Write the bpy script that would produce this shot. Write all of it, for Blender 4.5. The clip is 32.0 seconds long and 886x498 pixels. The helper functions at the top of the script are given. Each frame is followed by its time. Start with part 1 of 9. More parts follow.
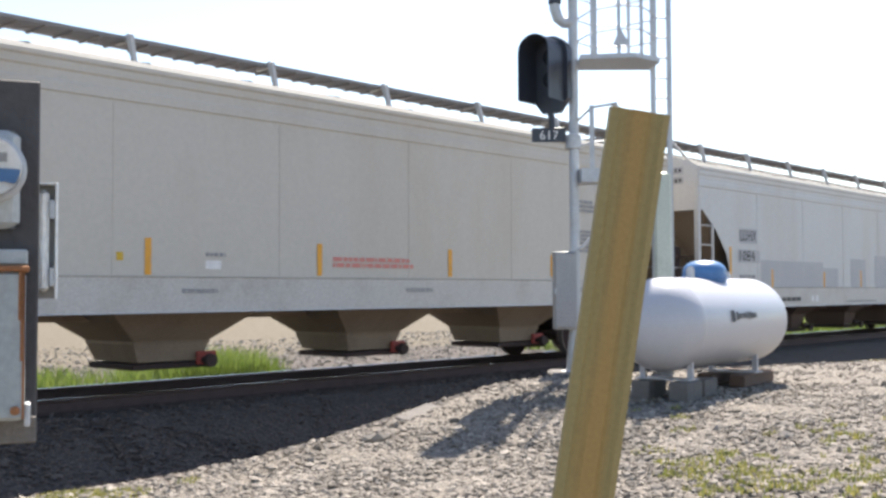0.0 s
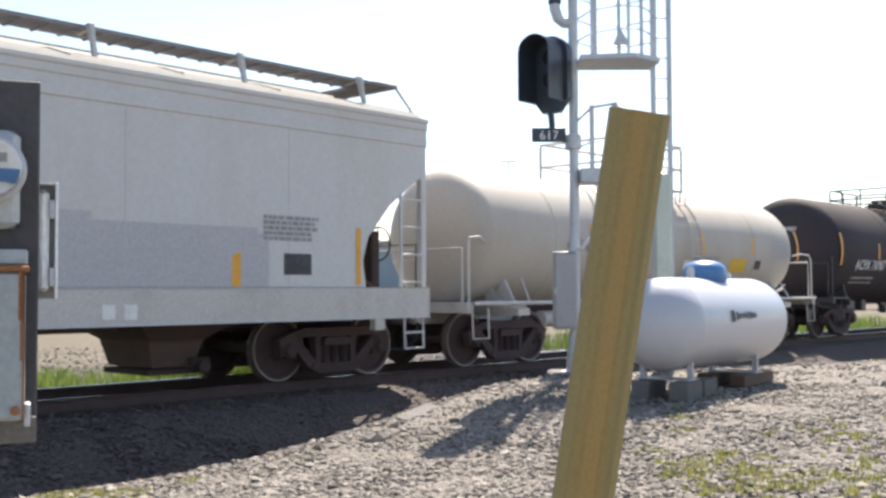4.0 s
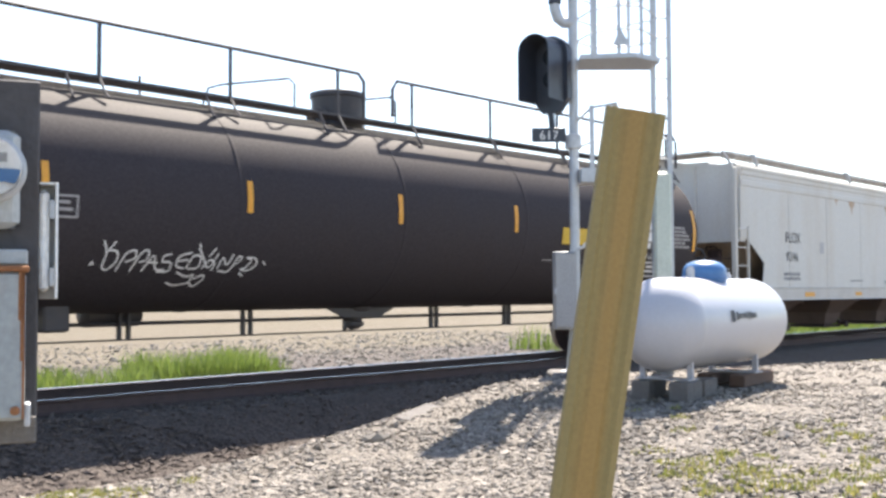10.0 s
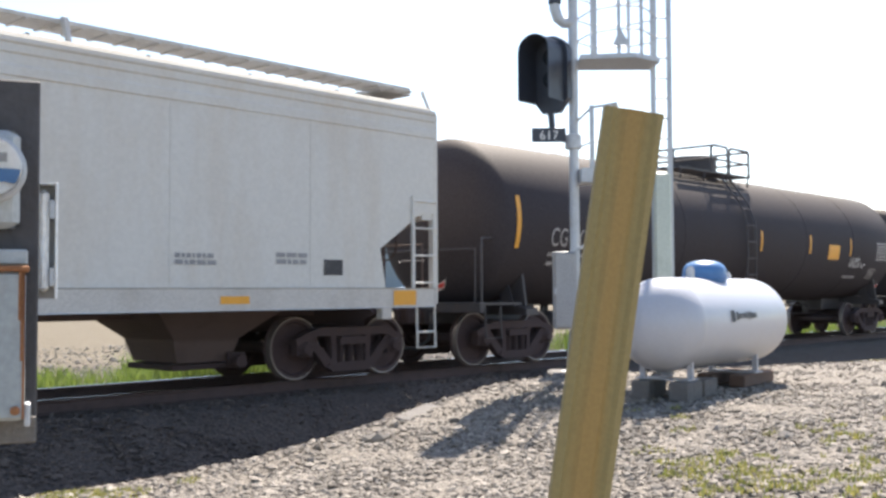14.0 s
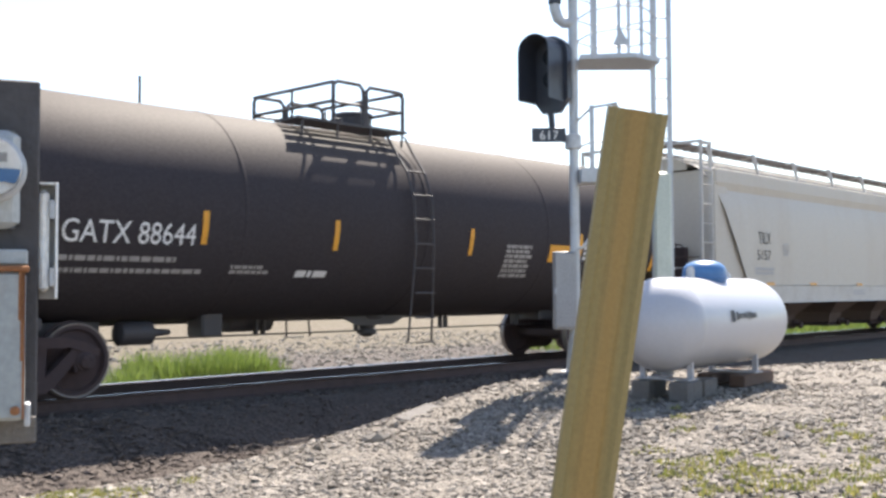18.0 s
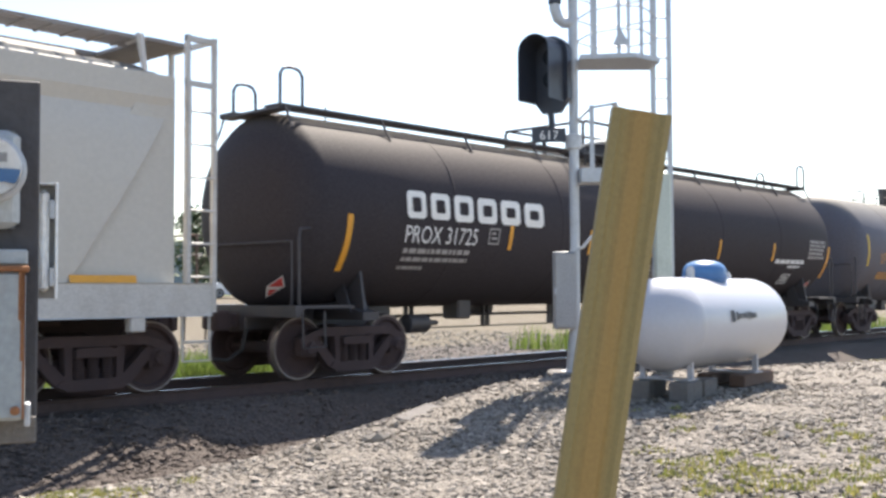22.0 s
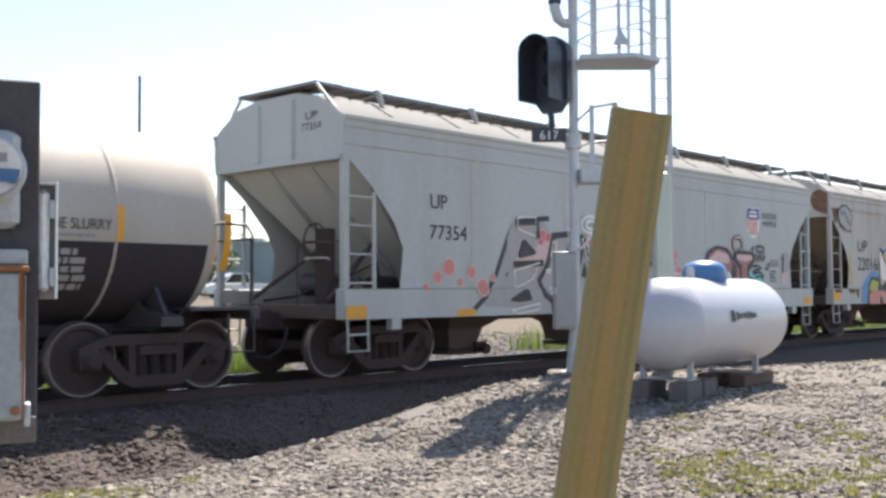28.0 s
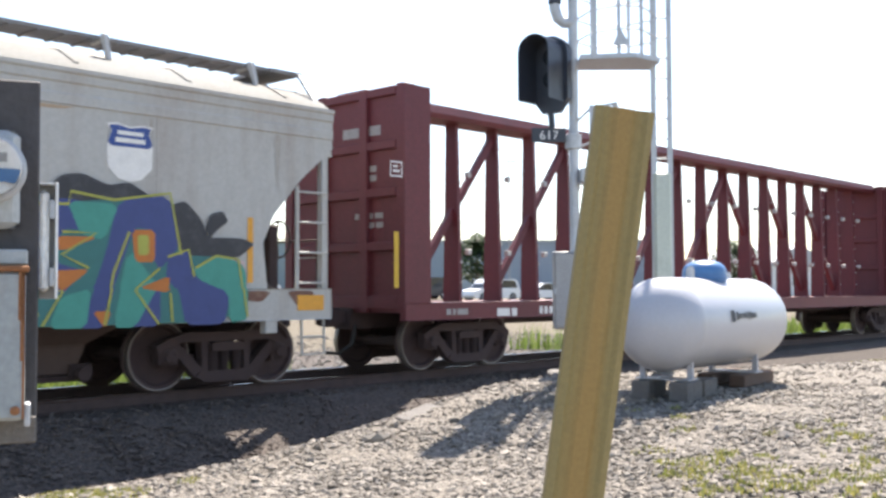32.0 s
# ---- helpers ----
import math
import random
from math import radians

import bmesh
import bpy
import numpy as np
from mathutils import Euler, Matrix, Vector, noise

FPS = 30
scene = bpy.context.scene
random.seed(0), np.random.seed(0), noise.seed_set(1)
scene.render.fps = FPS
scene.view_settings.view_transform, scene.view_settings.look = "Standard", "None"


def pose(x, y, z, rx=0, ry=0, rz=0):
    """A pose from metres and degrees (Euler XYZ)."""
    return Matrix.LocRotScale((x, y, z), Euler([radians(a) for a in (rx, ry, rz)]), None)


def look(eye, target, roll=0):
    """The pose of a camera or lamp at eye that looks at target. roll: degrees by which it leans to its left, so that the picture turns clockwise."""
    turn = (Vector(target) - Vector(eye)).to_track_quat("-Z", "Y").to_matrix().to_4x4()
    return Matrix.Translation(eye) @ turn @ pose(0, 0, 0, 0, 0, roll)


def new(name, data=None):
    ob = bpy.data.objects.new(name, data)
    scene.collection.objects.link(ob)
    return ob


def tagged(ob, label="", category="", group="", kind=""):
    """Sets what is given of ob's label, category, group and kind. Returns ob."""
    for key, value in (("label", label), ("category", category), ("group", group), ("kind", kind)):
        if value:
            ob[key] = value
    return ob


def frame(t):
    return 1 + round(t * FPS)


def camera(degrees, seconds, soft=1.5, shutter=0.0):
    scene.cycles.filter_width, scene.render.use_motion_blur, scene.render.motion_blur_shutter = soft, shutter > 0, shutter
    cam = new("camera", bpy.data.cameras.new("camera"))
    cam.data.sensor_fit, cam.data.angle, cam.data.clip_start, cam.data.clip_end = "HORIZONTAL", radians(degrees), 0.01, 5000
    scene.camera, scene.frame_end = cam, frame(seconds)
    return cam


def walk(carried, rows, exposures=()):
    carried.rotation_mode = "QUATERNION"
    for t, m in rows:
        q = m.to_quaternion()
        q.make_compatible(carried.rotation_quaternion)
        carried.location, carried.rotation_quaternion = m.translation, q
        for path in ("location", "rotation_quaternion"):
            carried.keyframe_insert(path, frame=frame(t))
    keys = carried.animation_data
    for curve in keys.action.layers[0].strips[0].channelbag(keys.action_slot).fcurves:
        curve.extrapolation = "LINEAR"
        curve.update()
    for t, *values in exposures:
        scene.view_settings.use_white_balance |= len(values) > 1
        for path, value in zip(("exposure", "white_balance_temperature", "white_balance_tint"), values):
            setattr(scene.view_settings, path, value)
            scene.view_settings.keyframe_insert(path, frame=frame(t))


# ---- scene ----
# ---- camera ----
EYE = Vector((0.0, -12.904, 1.2795))
YAW, PITCH, ROLL = radians(47.072), radians(2.325), -0.238
AHEAD = Vector((math.sin(YAW) * math.cos(PITCH), math.cos(YAW) * math.cos(PITCH), math.sin(PITCH)))
cam = camera(45.71, 32.0, soft=2.9, shutter=0.1)
walk(cam, [(0, look(EYE, EYE + AHEAD, ROLL)), (32, look(EYE, EYE + AHEAD, ROLL))],
     exposures=[(0, 1.34, 6850, 12), (2, 1.34, 6850, 12), (3, 1.42, 6850, 12), (5.5, 1.02, 6850, 12), (6, 1.02, 6850, 12), (7, 1.25, 6850, 12), (8, 1.5, 6850, 12), (9, 1.55, 6850, 12), (10, 1.65, 6850, 12), (11, 1.55, 6850, 12), (12, 1.6, 6850, 12), (13, 1.4, 6850, 12), (14, 1.43, 6850, 12), (17, 1.4, 6850, 12), (19, 1.52, 6850, 12), (20, 1.5, 6850, 12), (22, 1.4, 6850, 12), (24, 1.45, 6850, 12), (25, 1.5, 6850, 12), (27.5, 1.2, 6850, 12), (28, 1.2, 6850, 12), (29, 1.42, 6850, 12), (30, 1.42, 6850, 12), (31, 1.58, 6850, 12), (32, 1.58, 6850, 12)])

# ---- light ----
SUN = Vector((0.625, 0.315, 1.0)).normalized()
world = bpy.data.worlds.new("sky")
scene.world = world
world.use_nodes = True
wn = world.node_tree
sky = wn.nodes.new("ShaderNodeTexSky")
sky.sky_type, sky.sun_disc = "NISHITA", False
sky.sun_elevation = math.asin(SUN.z)
sky.sun_rotation = math.atan2(SUN.x, SUN.y)
sky.air_density, sky.dust_density, sky.ozone_density = 1.0, 0.7, 1.0
wn.links.new(sky.outputs[0], wn.nodes["Background"].inputs[0])
wn.nodes["Background"].inputs[1].default_value = 0.105
sun = new("sun", bpy.data.lights.new("sun", "SUN"))
sun.data.energy, sun.data.angle, sun.data.color = 5.0, radians(0.53), (1.0, 0.95, 0.87)
sun.matrix_world = look(SUN * 50, (0, 0, 0))


# ---- materials ----
def nodes_of(name):
    m = bpy.data.materials.new(name)
    m.use_nodes = True
    return m, m.node_tree, m.node_tree.nodes["Principled BSDF"]


def rgb(c):
    return (*c[:3], 1.0)


def paint(name, colour, rough=0.5, metal=0.0, stain=(0.2, 0.15, 0.1), amount=0.35, scale=1.2, grain=40.0, bump=0.05,
          streak=1.0, coords="Object", spread=0.12, per_object=0.0, top_tint=None, top_tint_amount=0.0, gloss=0.5):
    """A worn surface: two scales of colour change, stains drawn out vertically, fine relief."""
    m, t, b = nodes_of(name)
    n, l = t.nodes, t.links
    tc = n.new("ShaderNodeTexCoord")
    mp = n.new("ShaderNodeMapping")
    mp.inputs["Scale"].default_value = (1, 1, 1.0 / streak)
    l.new(tc.outputs[coords], mp.inputs[0])
    big, fine = n.new("ShaderNodeTexNoise"), n.new("ShaderNodeTexNoise")
    big.inputs["Scale"].default_value, big.inputs["Detail"].default_value, big.inputs["Roughness"].default_value = scale, 8, 0.65
    fine.inputs["Scale"].default_value, fine.inputs["Detail"].default_value = grain, 4
    l.new(mp.outputs[0], big.inputs[0])
    l.new(tc.outputs[coords], fine.inputs[0])
    ramp = n.new("ShaderNodeValToRGB")
    ramp.color_ramp.elements[0].position, ramp.color_ramp.elements[1].position = 0.48, 0.78
    l.new(big.outputs[0], ramp.inputs[0])
    amt = n.new("ShaderNodeMath")
    amt.operation = "MULTIPLY"
    amt.inputs[1].default_value = amount
    l.new(ramp.outputs[0], amt.inputs[0])
    mix = n.new("ShaderNodeMix")
    mix.data_type = "RGBA"
    mix.inputs["A"].default_value, mix.inputs["B"].default_value = rgb(colour), rgb(stain)
    l.new(amt.outputs[0], mix.inputs["Factor"])
    hsv = n.new("ShaderNodeHueSaturation")
    mr = n.new("ShaderNodeMapRange")
    mr.inputs["From Min"].default_value, mr.inputs["From Max"].default_value = 0.3, 0.7
    mr.inputs["To Min"].default_value, mr.inputs["To Max"].default_value = 1 - spread, 1 + spread
    l.new(fine.outputs[0], mr.inputs[0])
    value = mr.outputs[0]
    if per_object:
        oi, ma = n.new("ShaderNodeObjectInfo"), n.new("ShaderNodeMapRange")
        ma.inputs["To Min"].default_value, ma.inputs["To Max"].default_value = 1 - per_object, 1 + per_object
        l.new(oi.outputs["Random"], ma.inputs[0])
        mu = n.new("ShaderNodeMath")
        mu.operation = "MULTIPLY"
        l.new(value, mu.inputs[0]), l.new(ma.outputs[0], mu.inputs[1])
        value = mu.outputs[0]
    l.new(value, hsv.inputs["Value"])
    colour_out = mix.outputs["Result"]
    if top_tint:
        # a second colour mixed in where the surface faces up
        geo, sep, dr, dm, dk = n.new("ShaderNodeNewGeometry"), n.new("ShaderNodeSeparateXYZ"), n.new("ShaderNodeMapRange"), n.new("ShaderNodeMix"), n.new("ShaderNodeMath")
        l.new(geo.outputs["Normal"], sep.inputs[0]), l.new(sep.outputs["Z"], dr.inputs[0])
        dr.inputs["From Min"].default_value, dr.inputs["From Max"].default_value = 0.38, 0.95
        dr.inputs["To Max"].default_value = top_tint_amount
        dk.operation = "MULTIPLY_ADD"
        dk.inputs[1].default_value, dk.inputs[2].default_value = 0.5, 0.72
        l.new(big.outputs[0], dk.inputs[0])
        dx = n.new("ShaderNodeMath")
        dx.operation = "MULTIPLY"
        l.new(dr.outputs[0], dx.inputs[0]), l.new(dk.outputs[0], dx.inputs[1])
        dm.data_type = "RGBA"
        dm.inputs["B"].default_value = rgb(top_tint)
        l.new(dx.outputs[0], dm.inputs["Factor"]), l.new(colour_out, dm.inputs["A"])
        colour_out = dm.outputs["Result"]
    l.new(colour_out, hsv.inputs["Color"])
    l.new(hsv.outputs[0], b.inputs["Base Color"])
    b.inputs["Roughness"].default_value, b.inputs["Metallic"].default_value = rough, metal
    b.inputs["Specular IOR Level"].default_value = gloss
    if bump:
        bp = n.new("ShaderNodeBump")
        bp.inputs["Strength"].default_value, bp.inputs["Distance"].default_value = bump, 0.02
        l.new(fine.outputs[0], bp.inputs["Height"])
        l.new(bp.outputs[0], b.inputs["Normal"])
    return m


M = {
    "hop_bright": paint("pale_white_car_paint", (0.56, 0.55, 0.52), 0.55, stain=(0.46, 0.39, 0.31), amount=0.6, scale=0.9, streak=5, spread=0.05, grain=18),
    "hop_white": paint("grey_white_car_paint", (0.53, 0.527, 0.515), 0.55, stain=(0.42, 0.37, 0.32), amount=0.45, scale=0.9, streak=5, spread=0.05, grain=18),
    "hop_beige": paint("beige_car_paint", (0.51, 0.475, 0.42), 0.55, stain=(0.4, 0.32, 0.24), amount=0.4, scale=0.8, streak=5, spread=0.04, grain=18),
    "hop_grey": paint("grey_car_paint", (0.425, 0.445, 0.44), 0.55, stain=(0.33, 0.3, 0.26), amount=0.6, scale=0.8, streak=6, spread=0.05, grain=18),
    "hop_old": paint("weathered_cream_car_paint", (0.44, 0.432, 0.405), 0.6, stain=(0.26, 0.19, 0.145), amount=0.85, scale=1.0, streak=6, spread=0.06, grain=18),
    "sill_pale": paint("pale_sill_paint", (0.5, 0.48, 0.45), 0.55, stain=(0.3, 0.26, 0.22), amount=0.5, scale=2, streak=2),
    "roof_dirt": paint("dusty_grey_roof_sheet", (0.235, 0.235, 0.225), 0.92, gloss=0.2, stain=(0.2, 0.165, 0.125), amount=0.45, scale=1.2, grain=25),
    "patch": paint("faded_grey_overpaint", (0.4, 0.4, 0.41), 0.6, stain=(0.45, 0.44, 0.43), amount=0.5, scale=1.5),
    "slope_dirt": paint("dusty_brown_slope_sheet", (0.26, 0.205, 0.155), 0.7, stain=(0.15, 0.11, 0.085), amount=0.6, scale=1.6, streak=3, grain=30),
    "grime": paint("rail_grime_brown", (0.1, 0.07, 0.062), 0.85, stain=(0.06, 0.042, 0.038), amount=0.7, scale=2.5, grain=60, bump=0.2),
    "truck": paint("sooty_cast_steel", (0.055, 0.037, 0.037), 0.9, stain=(0.075, 0.046, 0.042), amount=0.7, scale=4, grain=70, bump=0.25),
    "wheel": paint("brown_wheel_steel", (0.062, 0.04, 0.04), 0.9, stain=(0.04, 0.03, 0.03), amount=0.6, scale=5, grain=50, bump=0.15),
    "tread": paint("bright_rolled_steel", (0.24, 0.215, 0.2), 0.5, 0.7, stain=(0.2, 0.15, 0.12), amount=0.4, scale=6, grain=60),
    "tank_black": paint("black_tank_paint", (0.047, 0.041, 0.045), 0.68, stain=(0.05, 0.04, 0.038), amount=0.5, scale=0.7, streak=2, grain=25, spread=0.15, bump=0.03, top_tint=(0.1, 0.085, 0.072), top_tint_amount=0.85, gloss=0.1),
    "tank_grey": paint("faded_slate_tank_paint", (0.128, 0.126, 0.147), 0.6, stain=(0.15, 0.11, 0.09), amount=0.55, scale=0.7, streak=2, grain=25, bump=0.03, top_tint=(0.215, 0.2, 0.165), top_tint_amount=0.9, gloss=0.12),
    "tank_white": paint("white_tank_paint", (0.44, 0.405, 0.36), 0.62, stain=(0.33, 0.26, 0.19), amount=0.5, scale=0.7, streak=3, spread=0.05, grain=20, bump=0.02, gloss=0.2),
    "black_part": paint("black_painted_steel", (0.05, 0.046, 0.05), 0.55, stain=(0.1, 0.07, 0.05), amount=0.4, scale=3),
    "pale_part": paint("pale_painted_steel", (0.5, 0.48, 0.45), 0.55, stain=(0.25, 0.19, 0.14), amount=0.5, scale=4, streak=2),
    "walkway": paint("weathered_walkway_steel", (0.2, 0.19, 0.185), 0.75, stain=(0.17, 0.11, 0.08), amount=0.5, scale=3, grain=50, bump=0.1),
    "red_car": paint("maroon_car_paint", (0.13, 0.024, 0.03), 0.6, stain=(0.06, 0.02, 0.022), amount=0.6, scale=1.2, streak=3, grain=20),
    "rust": paint("rusted_steel", (0.28, 0.12, 0.05), 0.85, stain=(0.12, 0.05, 0.03), amount=0.7, scale=3, grain=60, bump=0.2),
    "ruststain": paint("washed_rust_stain", (0.43, 0.32, 0.22), 0.6, stain=(0.33, 0.19, 0.1), amount=0.7, scale=9, streak=3),
    "oldrust": paint("dark_old_rust", (0.17, 0.085, 0.06), 0.85, stain=(0.3, 0.2, 0.14), amount=0.8, scale=7, grain=40, bump=0.1),
    "sootstain": paint("washed_soot_stain", (0.37, 0.345, 0.305), 0.65, stain=(0.29, 0.24, 0.2), amount=0.6, scale=9, streak=3),
    "stripe": paint("orange_yellow_reflector", (0.72, 0.33, 0.03), 0.45, stain=(0.4, 0.2, 0.05), amount=0.4, scale=6, spread=0.08),
    "amber": paint("faded_orange_stencil", (0.6, 0.28, 0.06), 0.6, stain=(0.25, 0.14, 0.06), amount=0.5, scale=8),
    "yellow": paint("yellow_panel_paint", (0.6, 0.38, 0.03), 0.55, stain=(0.4, 0.25, 0.05), amount=0.4, scale=6),
    "ink": paint("black_stencil_paint", (0.035, 0.035, 0.04), 0.6, stain=(0.2, 0.2, 0.2), amount=0.3, scale=6),
    "greyink": paint("grey_stencil_paint", (0.25, 0.25, 0.26), 0.6, stain=(0.4, 0.4, 0.4), amount=0.4, scale=6),
    "chalk": paint("white_stencil_paint", (0.72, 0.71, 0.7), 0.6, stain=(0.35, 0.34, 0.34), amount=0.35, scale=6),
    "dimchalk": paint("dirty_white_stencil_paint", (0.33, 0.31, 0.3), 0.65, stain=(0.15, 0.14, 0.14), amount=0.5, scale=8),
    "red": paint("red_sign_paint", (0.6, 0.05, 0.04), 0.5, stain=(0.35, 0.05, 0.04), amount=0.4, scale=8),
    "blue": paint("dark_blue_sign_paint", (0.03, 0.07, 0.26), 0.5, stain=(0.06, 0.08, 0.2), amount=0.4, scale=8),
    "rail": paint("brown_rail_side", (0.078, 0.05, 0.045), 0.85, stain=(0.028, 0.02, 0.018), amount=0.6, scale=6, grain=60, bump=0.15),
    "railtop": paint("polished_rail_head", (0.52, 0.5, 0.47), 0.2, 1.0, stain=(0.4, 0.37, 0.34), amount=0.3, scale=5, grain=50, bump=0.0),
    "tie": paint("creosoted_tie", (0.05, 0.036, 0.029), 0.9, stain=(0.09, 0.07, 0.055), amount=0.6, scale=5, grain=50, bump=0.3, per_object=0.25),
    "galv": paint("galvanised_steel", (0.46, 0.48, 0.5), 0.5, 0.35, stain=(0.3, 0.31, 0.33), amount=0.5, scale=8, grain=60, spread=0.1),
    "mast": paint("pale_green_grey_mast", (0.46, 0.5, 0.44), 0.5, 0.2, stain=(0.3, 0.33, 0.3), amount=0.5, scale=4),
    "cab": paint("grey_cabinet_paint", (0.33, 0.33, 0.33), 0.5, 0.1, stain=(0.2, 0.2, 0.2), amount=0.4, scale=4),
    "signal": paint("matt_black_signal_paint", (0.03, 0.036, 0.05), 0.4, stain=(0.06, 0.065, 0.075), amount=0.4, scale=5),
    "lpg": paint("white_gas_tank_paint", (0.44, 0.445, 0.48), 0.33, stain=(0.4, 0.39, 0.39), amount=0.35, scale=2, spread=0.03, grain=30, bump=0.01),
    "lpgdome": paint("blue_dome_plastic", (0.06, 0.17, 0.36), 0.4, stain=(0.1, 0.22, 0.45), amount=0.4, scale=6, spread=0.06),
    "block": paint("grey_concrete_block", (0.14, 0.128, 0.118), 0.9, stain=(0.22, 0.21, 0.2), amount=0.6, scale=8, grain=80, bump=0.4),
    "timber": paint("weathered_timber", (0.12, 0.075, 0.055), 0.85, stain=(0.1, 0.055, 0.035), amount=0.6, scale=8, grain=40, bump=0.3),
    "board": paint("grey_weathered_board", (0.07, 0.066, 0.068), 0.85, stain=(0.035, 0.03, 0.03), amount=0.6, scale=5, streak=8, grain=30, bump=0.3),
    "meterbox": paint("pale_grey_enclosure", (0.42, 0.44, 0.44), 0.55, 0.15, stain=(0.27, 0.22, 0.18), amount=0.5, scale=7, streak=2),
    "zinc": paint("rusty_zinc_sheet", (0.3, 0.325, 0.33), 0.6, 0.1, stain=(0.3, 0.12, 0.05), amount=0.35, scale=6, streak=3),
    "white_box": paint("white_plastic_enclosure", (0.76, 0.76, 0.74), 0.4, stain=(0.5, 0.49, 0.46), amount=0.4, scale=9, streak=3),
    "soft_red": paint("faded_red_cover", (0.42, 0.08, 0.07), 0.7, stain=(0.2, 0.1, 0.08), amount=0.5, scale=8),
    "bark": paint("bark", (0.1, 0.075, 0.055), 0.9, stain=(0.05, 0.04, 0.03), amount=0.6, scale=8, streak=3, bump=0.4),
    "pole": paint("weathered_pole_wood", (0.16, 0.12, 0.09), 0.9, stain=(0.09, 0.07, 0.06), amount=0.6, scale=5, streak=6),
    "shed": paint("grey_metal_cladding", (0.3, 0.34, 0.4), 0.6, 0.1, stain=(0.22, 0.25, 0.29), amount=0.5, scale=0.3, streak=4),
    "roof": paint("pale_metal_roof", (0.42, 0.44, 0.46), 0.5, 0.2, stain=(0.3, 0.31, 0.32), amount=0.5, scale=0.4),
    "carwhite": paint("white_car_enamel", (0.78, 0.78, 0.78), 0.22, stain=(0.7, 0.7, 0.7), amount=0.3, scale=3, spread=0.02, bump=0),
    "cardark": paint("dark_car_enamel", (0.035, 0.04, 0.05), 0.22, stain=(0.05, 0.05, 0.06), amount=0.3, scale=3, spread=0.03, bump=0),
    "carred": paint("red_car_enamel", (0.4, 0.03, 0.03), 0.22, stain=(0.3, 0.03, 0.03), amount=0.3, scale=3, spread=0.03, bump=0),
    "carblue": paint("blue_car_enamel", (0.05, 0.1, 0.25), 0.22, stain=(0.04, 0.08, 0.2), amount=0.3, scale=3, spread=0.03, bump=0),
    "tyre": paint("tyre_rubber", (0.025, 0.025, 0.026), 0.9, stain=(0.06, 0.055, 0.05), amount=0.4, scale=8),
    "glassdark": paint("dark_window_glass", (0.02, 0.025, 0.03), 0.06, stain=(0.03, 0.035, 0.04), amount=0.3, scale=2, spread=0.02, bump=0),
}


def foliage(name, a, b, rough=0.6):
    m, t, bs = nodes_of(name)
    n, l = t.nodes, t.links
    geo, ramp = n.new("ShaderNodeNewGeometry"), n.new("ShaderNodeValToRGB")
    ramp.color_ramp.elements[0].color, ramp.color_ramp.elements[1].color = rgb(a), rgb(b)
    l.new(geo.outputs["Random Per Island"], ramp.inputs[0])
    l.new(ramp.outputs[0], bs.inputs["Base Color"])
    bs.inputs["Roughness"].default_value = rough
    tr, mx = n.new("ShaderNodeBsdfTranslucent"), n.new("ShaderNodeMixShader")
    l.new(ramp.outputs[0], tr.inputs[0])
    mx.inputs[0].default_value = 0.4
    out = n["Material Output"]
    l.new(bs.outputs[0], mx.inputs[1]), l.new(tr.outputs[0], mx.inputs[2]), l.new(mx.outputs[0], out.inputs[0])
    return m


M["grass"] = foliage("fresh_grass", (0.09, 0.15, 0.028), (0.22, 0.28, 0.07))
M["drygrass"] = foliage("sparse_yellowing_grass", (0.14, 0.18, 0.04), (0.34, 0.3, 0.1))
M["leaf"] = foliage("green_leaves", (0.022, 0.05, 0.014), (0.06, 0.1, 0.028))
M["leaf"].node_tree.nodes["Mix Shader"].inputs[0].default_value = 0.2
M["stone"] = foliage("ballast_stones", (0.125, 0.108, 0.09), (0.32, 0.285, 0.245), 0.9)
M["stone"].node_tree.nodes["Mix Shader"].inputs[0].default_value = 0.0
# brown track ballast, its colour lowered further to carry the train's shade
M["darkstone"] = foliage("shade_darkened_ballast", (0.055, 0.042, 0.036), (0.125, 0.099, 0.084), 0.95)
M["darkstone"].node_tree.nodes["Mix Shader"].inputs[0].default_value = 0.0
M["farstone"] = foliage("grey_crushed_stone", (0.06, 0.056, 0.052), (0.2, 0.19, 0.175), 0.9)
M["farstone"].node_tree.nodes["Mix Shader"].inputs[0].default_value = 0.0


